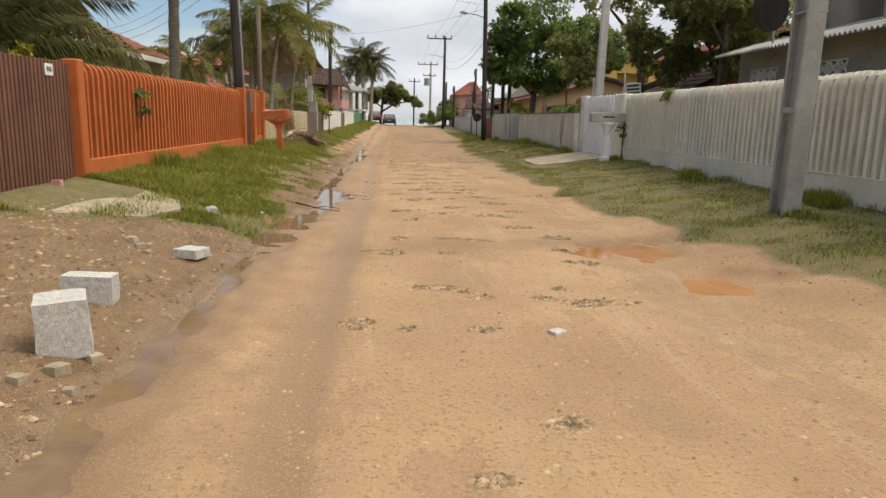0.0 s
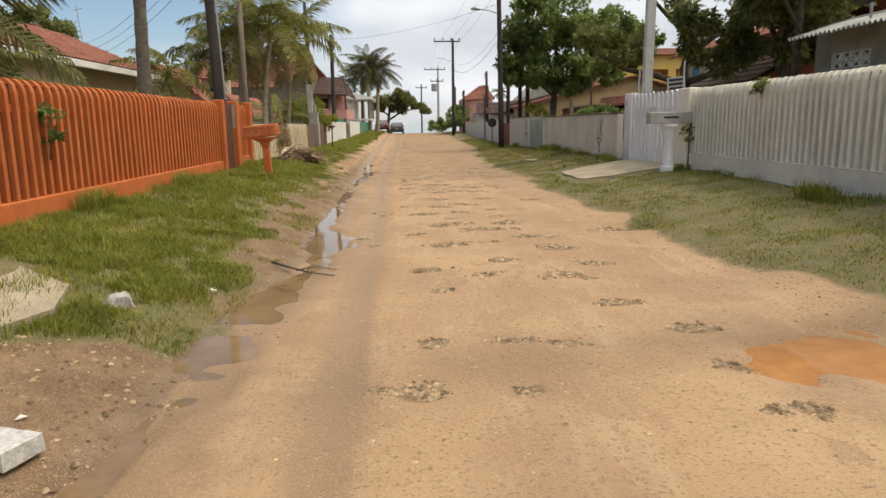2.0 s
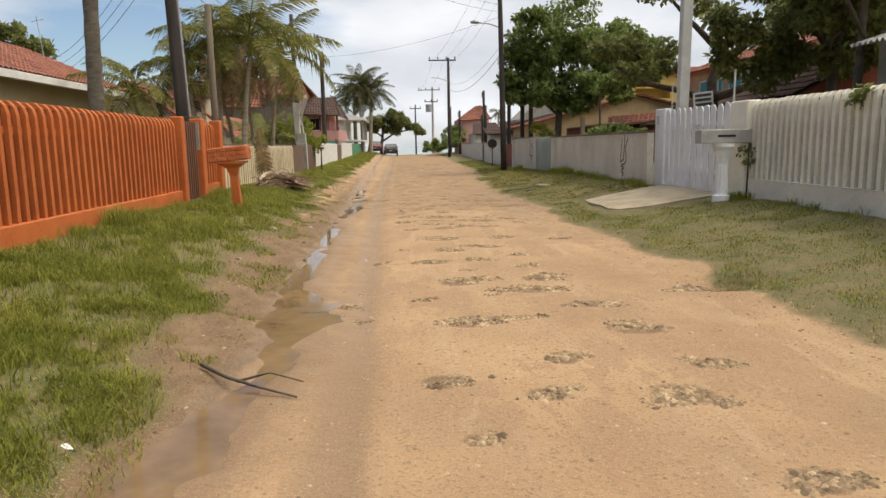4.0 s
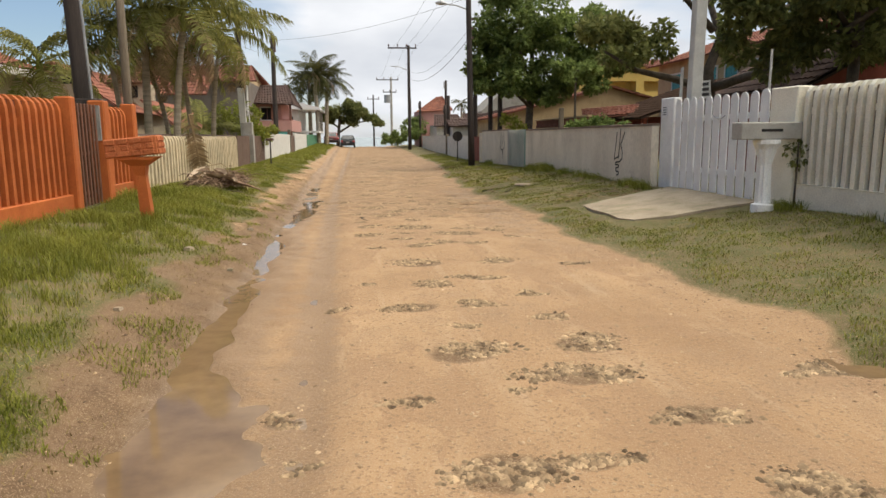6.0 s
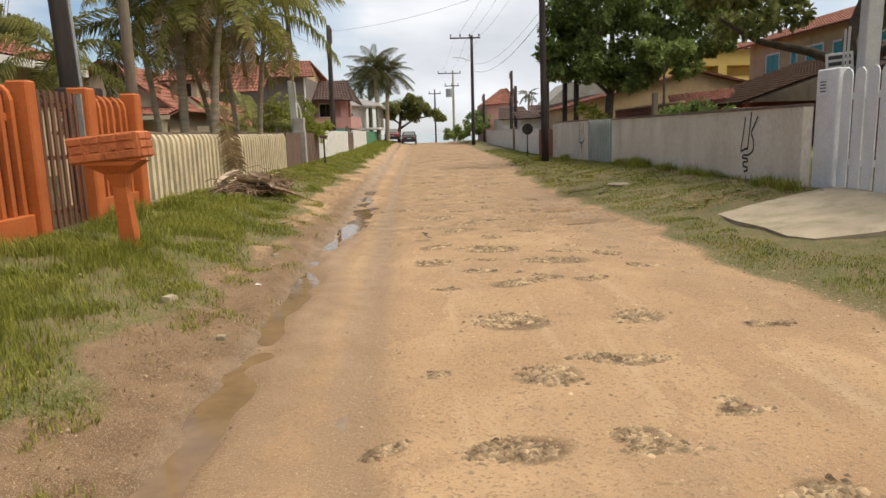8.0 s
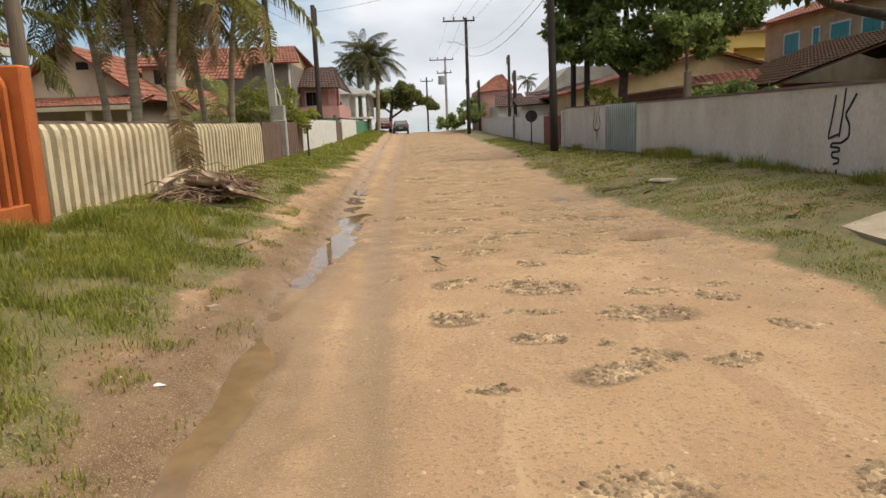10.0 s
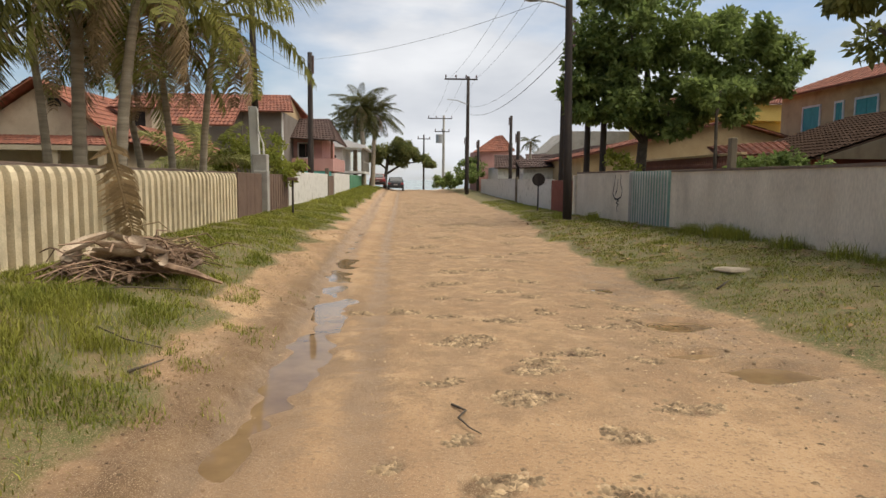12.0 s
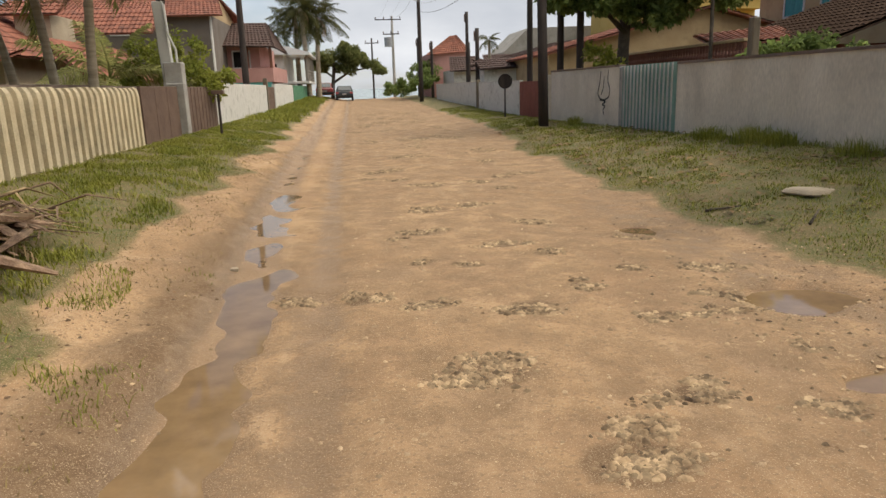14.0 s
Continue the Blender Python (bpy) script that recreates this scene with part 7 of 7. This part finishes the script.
for x, y, s, l in ((-0.98, 1.55, 0.07, "scrap of white plastic litter on earth"), (-1.42, 6.1, 0.05, "small white litter scrap among stones"), (-1.2, 9.0, 0.10, "crumpled pale paper scrap on the gutter bank"), (-1.15, 18.2, 0.07, "crumpled white litter on the verge"), (-2.55, 17.6, 0.06, "white scrap of paper in grass")):
    bm = Mesh().add([(0, 0, 0.01), (s, 0.02, 0.016), (s * 1.1, s * 0.7, 0.012), (s * 0.3, s * 0.9, 0.022), (s * 0.5, s * 0.4, 0.03)], [(0, 1, 4), (1, 2, 4), (2, 3, 4), (3, 0, 4), (0, 3, 2, 1)])
    ob = solid("litter", bm, M_LITTER, l, "litter")
    ob.matrix_basis = pose(x, y, ground_z(x, y), 0, 0, x * 500)
shell = solid("husk", Mesh().tube([(0, 0, 0.02), (0.05, 0, 0.035), (0.11, 0.01, 0.035), (0.16, 0.02, 0.02)], [0.01, 0.033, 0.03, 0.008], 8, flat=0.7), M_CREAM, "pale dry seed husk lying on earth", "husk", smooth=True)
shell.matrix_basis = pose(-1.12, 1.15, ground_z(-1.1, 1.15), 0, 0, -25)
shell.scale = (1.3, 1.3, 1.3)


def twig(label, pts, r):
    zs = [(x, y, ground_z(x, y) + 0.012 + dz) for x, y, dz in pts]
    n = len(zs)
    return solid("twig", Mesh().tube(zs, [r * (1 - 0.6 * k / (n - 1)) for k in range(n)], 6), M_BARK, label, "twig", smooth=True)


twig("dark fallen branch lying across the gutter", [(-0.95, 10.35, 0.02), (-0.72, 10.1, 0.05), (-0.5, 10.0, 0.04), (-0.2, 9.75, 0.01)], 0.015)
twig("forked dark twig on the gutter edge", [(-0.65, 10.1, 0.03), (-0.45, 10.2, 0.05), (-0.2, 10.05, 0.01)], 0.010)
twig("small curled dark twig on the road", [(0.44, 21.9, 0), (0.52, 21.75, 0.01), (0.46, 21.6, 0.02), (0.52, 21.45, 0.01), (0.58, 21.38, 0)], 0.009)
twig("dry stick on the grassy bank", [(-2.3, 22.9, 0.01), (-2.0, 22.7, 0.02), (-1.75, 22.75, 0)], 0.009)
twig("pale dry stick on the verge", [(-1.75, 22.1, 0.01), (-1.6, 22.35, 0.01)], 0.012)
twig("long dark branch among the grass", [(-3.0, 23.8, 0.04), (-2.6, 24.3, 0.05), (-2.2, 24.9, 0.02)], 0.013)
twig("dry stick on the east verge", [(4.3, 26.2, 0.01), (4.6, 26.5, 0.02)], 0.016)
twig("short dark stick at the grass edge", [(3.9, 27.4, 0.01), (4.2, 27.2, 0.02)], 0.018)

L_EDGE = ([-5, 6.0, 7.5, 9.5, 14, 20, 30, 45, 90], [-4.5, -3.4, -1.1, -1.2, -1.5, -1.65, -1.9, -2.0, -2.1])
R_EDGE = ([-5, 3.8, 7, 10, 18, 28, 35, 45, 90], [4.9, 4.8, 4.5, 4.2, 3.95, 3.75, 3.95, 4.9, 5.1])


def stones(n, place, size, name, label):
    """n small angular stones at places given by a function."""
    base = np.array([[1, 0, 0.1], [0.3, 0.95, 0], [-0.8, 0.6, 0.05], [-0.85, -0.55, 0], [0.2, -1, 0.08], [0.25, 0.2, 0.75], [-0.3, -0.15, 0.7]])
    tri = np.array([[0, 1, 5], [1, 2, 5], [2, 6, 5], [2, 3, 6], [3, 4, 6], [4, 5, 6], [4, 0, 5]])
    x, y = place(n)
    s = size(n)
    a = rng.uniform(0, 6.283, n)
    ca, sa = np.cos(a), np.sin(a)
    v = base[None] * (s[:, None, None] * rng.uniform(0.6, 1.3, (n, 1, 3))) * np.array([1, 1, 0.8])
    vx, vy = v[..., 0] * ca[:, None] - v[..., 1] * sa[:, None], v[..., 0] * sa[:, None] + v[..., 1] * ca[:, None]
    z = height(x, y) - s * 0.05
    P = np.stack([vx + x[:, None], vy + y[:, None], v[..., 2] + z[:, None]], -1).reshape(-1, 3)
    F = (np.arange(n)[:, None, None] * 7 + tri[None]).reshape(-1, 3)
    return raw(name, P, F, M_STONE, label, "gravel")


def in_patches(n):
    """Stones gather in a few uneven lobes of each worn patch, wider across the road than along it."""
    p = np.array(PATCHES)
    lobes = np.random.default_rng(3).normal(size=(len(p), 4, 2)) * np.array([0.55, 0.38])
    w = p[:, 2] ** 1.7 * np.where(p[:, 1] < 29, 2.2, 1.0)
    i = rng.choice(len(p), n, p=w / w.sum())
    o = lobes[i, rng.integers(0, 4, n)]
    r = p[i, 2]
    return p[i, 0] + r * (o[:, 0] + 0.30 * rng.normal(size=n)), p[i, 1] + r * (o[:, 1] + 0.2 * rng.normal(size=n))


stones(62000, in_patches, lambda n: 0.007 + 0.024 * rng.random(n) ** 1.8, "gravel_patches", "patches of loose pale gravel on the earth road")
M_GRAVEL, M_STONE = M_STONE, mat("road_pebbles", (0.16, 0.098, 0.052), (0.50, 0.365, 0.225), 8, 80, 0.9, 0.3, island=0.5)
stones(26000, lambda n: (rng.uniform(-0.2, 4.2, n), -2.5 + 45 * rng.random(n) ** 1.5), lambda n: 0.004 + 0.015 * rng.random(n) ** 3.5, "loose_gravel", "scattered small stones over the earth road")
M_STONE = M_GRAVEL
stones(9000, lambda n: (rng.uniform(-3.6, -0.75, n), -2.5 + 10 * rng.random(n)), lambda n: 0.004 + 0.028 * rng.random(n) ** 5, "loose_gravel", "scattered stones and shell bits on bare earth")
stones(2600, lambda n: (rng.uniform(-1.9, -0.8, n), 7 + 25 * rng.random(n)), lambda n: 0.004 + 0.014 * rng.random(n) ** 3, "loose_gravel", "small stones along the gutter bank")
stones(2200, lambda n: (3.0 + 0.6 * rng.normal(size=n), 23.7 + 1.6 * rng.normal(size=n)), lambda n: 0.005 + 0.018 * rng.random(n) ** 3, "loose_gravel", "stones round the potholes")


M_STONE = mat("earth_clods", (0.10, 0.062, 0.035), (0.20, 0.125, 0.07), 8, 80, 0.95, 0.4, island=0.8)
stones(4000, lambda n: (rng.uniform(-3.4, -0.9, n), -2.5 + 9.5 * rng.random(n)), lambda n: 0.005 + 0.022 * rng.random(n) ** 3, "earth_clods", "dark damp clods on bare earth")
stones(3600, lambda n: (np.interp(yy := 7 + 27 * rng.random(n), *L_EDGE) + 0.15 + 0.35 * rng.normal(size=n), yy), lambda n: 0.004 + 0.015 * rng.random(n) ** 3, "earth_clods", "dark crumbly clods along the grassy bank")
stones(2600, lambda n: (np.interp(yy := 4 + 30 * rng.random(n), *R_EDGE) - 0.1 + 0.3 * rng.normal(size=n), yy), lambda n: 0.004 + 0.014 * rng.random(n) ** 3, "earth_clods", "dark crumbly clods along the grass edge")


def blades(name, label, x, y, h, w, material, lean=0.5, clump=None):
    """Bent tapering grass blades."""
    n = len(x)
    z = height(x, y) - 0.01
    a = rng.uniform(0, 6.283, n)
    dx, dy = np.cos(a), np.sin(a)
    b = h * lean * rng.uniform(0.1, 1.0, n)
    px, py = -dy * w / 2, dx * w / 2
    base = np.stack([x, y, z], 1)
    off = np.stack([px, py, np.zeros(n)], 1)
    mid = base + np.stack([dx * b * 0.35, dy * b * 0.35, h * 0.6], 1)
    tip = base + np.stack([dx * b, dy * b, h * rng.uniform(0.75, 1.0, n)], 1)
    V = np.stack([base - off, base + off, mid + off * 0.7, mid - off * 0.7, tip], 1).reshape(-1, 3)
    k = np.arange(n)[:, None] * 5
    F = np.concatenate([k + [0, 1, 2], k + [0, 2, 3], k + [3, 2, 4]])
    return raw(name, V, F, material, label, "grass")


def scatter(n, x0, x1, y0, y1, keep):
    x, y = rng.uniform(x0, x1, n), rng.uniform(y0, y1, n)
    k = rng.random(n) < keep(x, y)
    return x[k], y[k]


def on_left(x, y):
    e = np.interp(y, *L_EDGE) + 0.7 * (value_noise(x, y, 0.8, 71) - 0.5)
    drive = ((x < -2.0) & (y > 6.3) & (y < 8.9)) * (0.75 + 0.25 * step(-2.4, -2.8, x))
    return np.clip((e - x) / 0.3, 0, 1) * (0.15 + 0.85 * step(0.25, 0.55, value_noise(x, y, 0.3, 33))) * (1 - drive)


def on_right(x, y):
    e = np.interp(y, *R_EDGE) - 0.5 * (value_noise(x, y, 0.8, 72) - 0.5)
    drive = ((x > 4.6) & (y > 18.7) & (y < 22.2)) * 0.97
    return np.clip((x - e) / 0.25, 0, 1) * (0.12 + 0.88 * step(0.25, 0.6, value_noise(x, y, 0.33, 37))) * (1 - drive)


x, y = scatter(120000, -3.68, -1.0, 6.2, 24, on_left)
hh = (0.06 + 0.12 * step(-1.6, -2.6, x) * (0.25 + 1.2 * value_noise(x, y, 0.7, 41) ** 2)) * rng.uniform(0.6, 1.3, len(x))
blades("grass", "long unmown grass along the orange fence", x, y, hh, 0.006 + 0.004 * rng.random(len(x)), M_GRASS, 1.2)
x, y = scatter(80000, -3.68, -1.0, 6.2, 13, on_left)
hh = (0.05 + 0.06 * value_noise(x, y, 0.5, 42)) * rng.uniform(0.5, 1.3, len(x))
blades("grass", "matted grass beside the driveway gate", x, y, hh, 0.006 + 0.004 * rng.random(len(x)), M_GRASS, 1.6)
x, y = scatter(90000, -3.85, -1.3, 24, 46, on_left)
hh = (0.035 + 0.06 * value_noise(x, y, 0.6, 43)) * rng.uniform(0.6, 1.3, len(x))
blades("grass", "shorter green grass along the cream fence", x, y, hh, 0.009 + 0.004 * rng.random(len(x)), M_GRASS, 1.2)
x, y = scatter(22000, -3.8, -1.5, 46, 90, on_left)
blades("grass", "far grass verge along white walls", x, y, 0.10 + 0.10 * rng.random(len(x)), 0.03 + x * 0, M_GRASS, 0.8)
x, y = scatter(34000, -3.2, -0.95, 6.5, 36, lambda x, y: np.clip(1 - np.abs(x - np.interp(y, *L_EDGE) - 0.05) / 0.7, 0, 1) * (value_noise(x, y, 0.4, 45) > 0.45))
blades("dry_grass", "straw-coloured trampled grass on the bank", x, y, 0.015 + 0.035 * rng.random(len(x)), 0.007 + x * 0, M_GRASSDRY, 2.0)
x, y = scatter(120000, 3.7, 7.0, 3, 30, on_right)
hh = (0.025 + 0.035 * value_noise(x, y, 0.6, 47) + 0.09 * step(6.5, 6.95, x) * (value_noise(x, y, 0.7, 48) > 0.45)) * rng.uniform(0.6, 1.3, len(x))
blades("grass", "short green grass along the white fence", x, y, hh, 0.007 + 0.004 * rng.random(len(x)), M_GRASSR, 1.2)
x, y = scatter(50000, 3.6, 6.85, 30, 60, on_right)
hh = (0.04 + 0.05 * value_noise(x, y, 0.8, 49)) * rng.uniform(0.6, 1.3, len(x))
blades("grass", "patchy grass along the plaster wall", x, y, hh, 0.014 + 0.004 * rng.random(len(x)), M_GRASSR, 0.8)
x, y = scatter(17000, 3.6, 6.9, 4, 40, lambda x, y: on_right(x, y) * (value_noise(x, y, 0.9, 51) > 0.42))
blades("dry_grass", "dry straw-coloured patches in the east verge", x, y, 0.02 + 0.04 * rng.random(len(x)), 0.008 + x * 0, M_GRASSDRY, 1.2)
x, y = scatter(9000, -3.6, -1.5, 1, 7, lambda x, y: (value_noise(x, y, 0.6, 53) > 0.72) * 0.7)
blades("sparse_grass", "thin weeds on bare earth beside the drive", x, y, 0.02 + 0.04 * rng.random(len(x)), 0.006 + x * 0, M_GRASS, 1.1)
x, y = scatter(60000, -2.3, -0.9, 7.5, 26, lambda x, y: np.clip(1 - np.abs(x - np.interp(y, *L_EDGE) - 0.25) / 0.5, 0, 1) * (value_noise(x, y, 0.35, 57) > 0.58))
blades("sparse_grass", "weeds straggling over the gutter bank", x, y, 0.02 + 0.06 * rng.random(len(x)), 0.007 + x * 0, M_GRASS, 1.4)
# tall weeds and tufts at wall feet
tufts = [(6.6, 12.5, 0.30, 500), (6.55, 12.2, 0.26, 300), (6.75, 8.3, 0.26, 500), (6.85, 8.6, 0.22, 300), (6.8, 18.0, 0.2, 300), (6.55, 31.0, 0.34, 500), (6.6, 30.3, 0.28, 400), (6.5, 32.2, 0.3, 400), (6.62, 28.6, 0.3, 160), (6.6, 27.0, 0.3, 140), (6.65, 26.2, 0.22, 140), (6.6, 23.6, 0.24, 300), (6.6, 22.9, 0.24, 300), (6.5, 40, 0.3, 400), (5.6, 41.3, 0.25, 300), (-3.5, 21.0, 0.3, 400), (-3.4, 22.4, 0.28, 400), (-3.55, 12.0, 0.34, 500), (-3.5, 15.5, 0.34, 500), (-2.6, 18.6, 0.25, 400), (6.0, 7.7, 0.14, 300)]
tx, ty, th = [], [], []
for cx, cy, hgt, n in tufts:
    r = 0.22 * rng.random(n) ** 0.7 * (1 + hgt)
    a = rng.uniform(0, 6.283, n)
    tx.append(cx + r * np.cos(a) * 0.7)
    ty.append(cy + r * np.sin(a) * 1.6)
    th.append(hgt * rng.uniform(0.4, 1.1, n))
tx, ty, th = map(np.concatenate, (tx, ty, th))
blades("grass_tufts", "rank weeds tufted at fence and wall feet", tx, ty, th, 0.011 + tx * 0, M_GRASS, 0.9)
# fallen leaves on the east verge
x, y = scatter(2600, 4.0, 6.8, 22, 42, lambda x, y: 0.25 + 0.75 * (value_noise(x, y, 0.9, 55) > 0.5))
n = len(x)
a, s = rng.uniform(0, 6.283, n), rng.uniform(0.03, 0.075, n)
z = height(x, y) + rng.uniform(0.02, 0.05, n)
ca, sa = np.cos(a) * s, np.sin(a) * s
V = np.stack([np.stack([x - ca, y - sa, z], 1), np.stack([x - sa * 0.5, y + ca * 0.5, z + s * 0.3], 1), np.stack([x + ca, y + sa, z + 0.01], 1), np.stack([x + sa * 0.5, y - ca * 0.5, z + s * 0.1], 1)], 1).reshape(-1, 3)
k = np.arange(n)[:, None] * 4
raw("fallen_leaves", V, np.concatenate([k + [0, 1, 2], k + [0, 2, 3]]), leaf_mat("brown_fallen_leaf", (0.10, 0.055, 0.025), (0.24, 0.15, 0.07), trans=0.1, rough=0.8, island=0.9), "brown fallen leaves scattered under trees", "leaves")
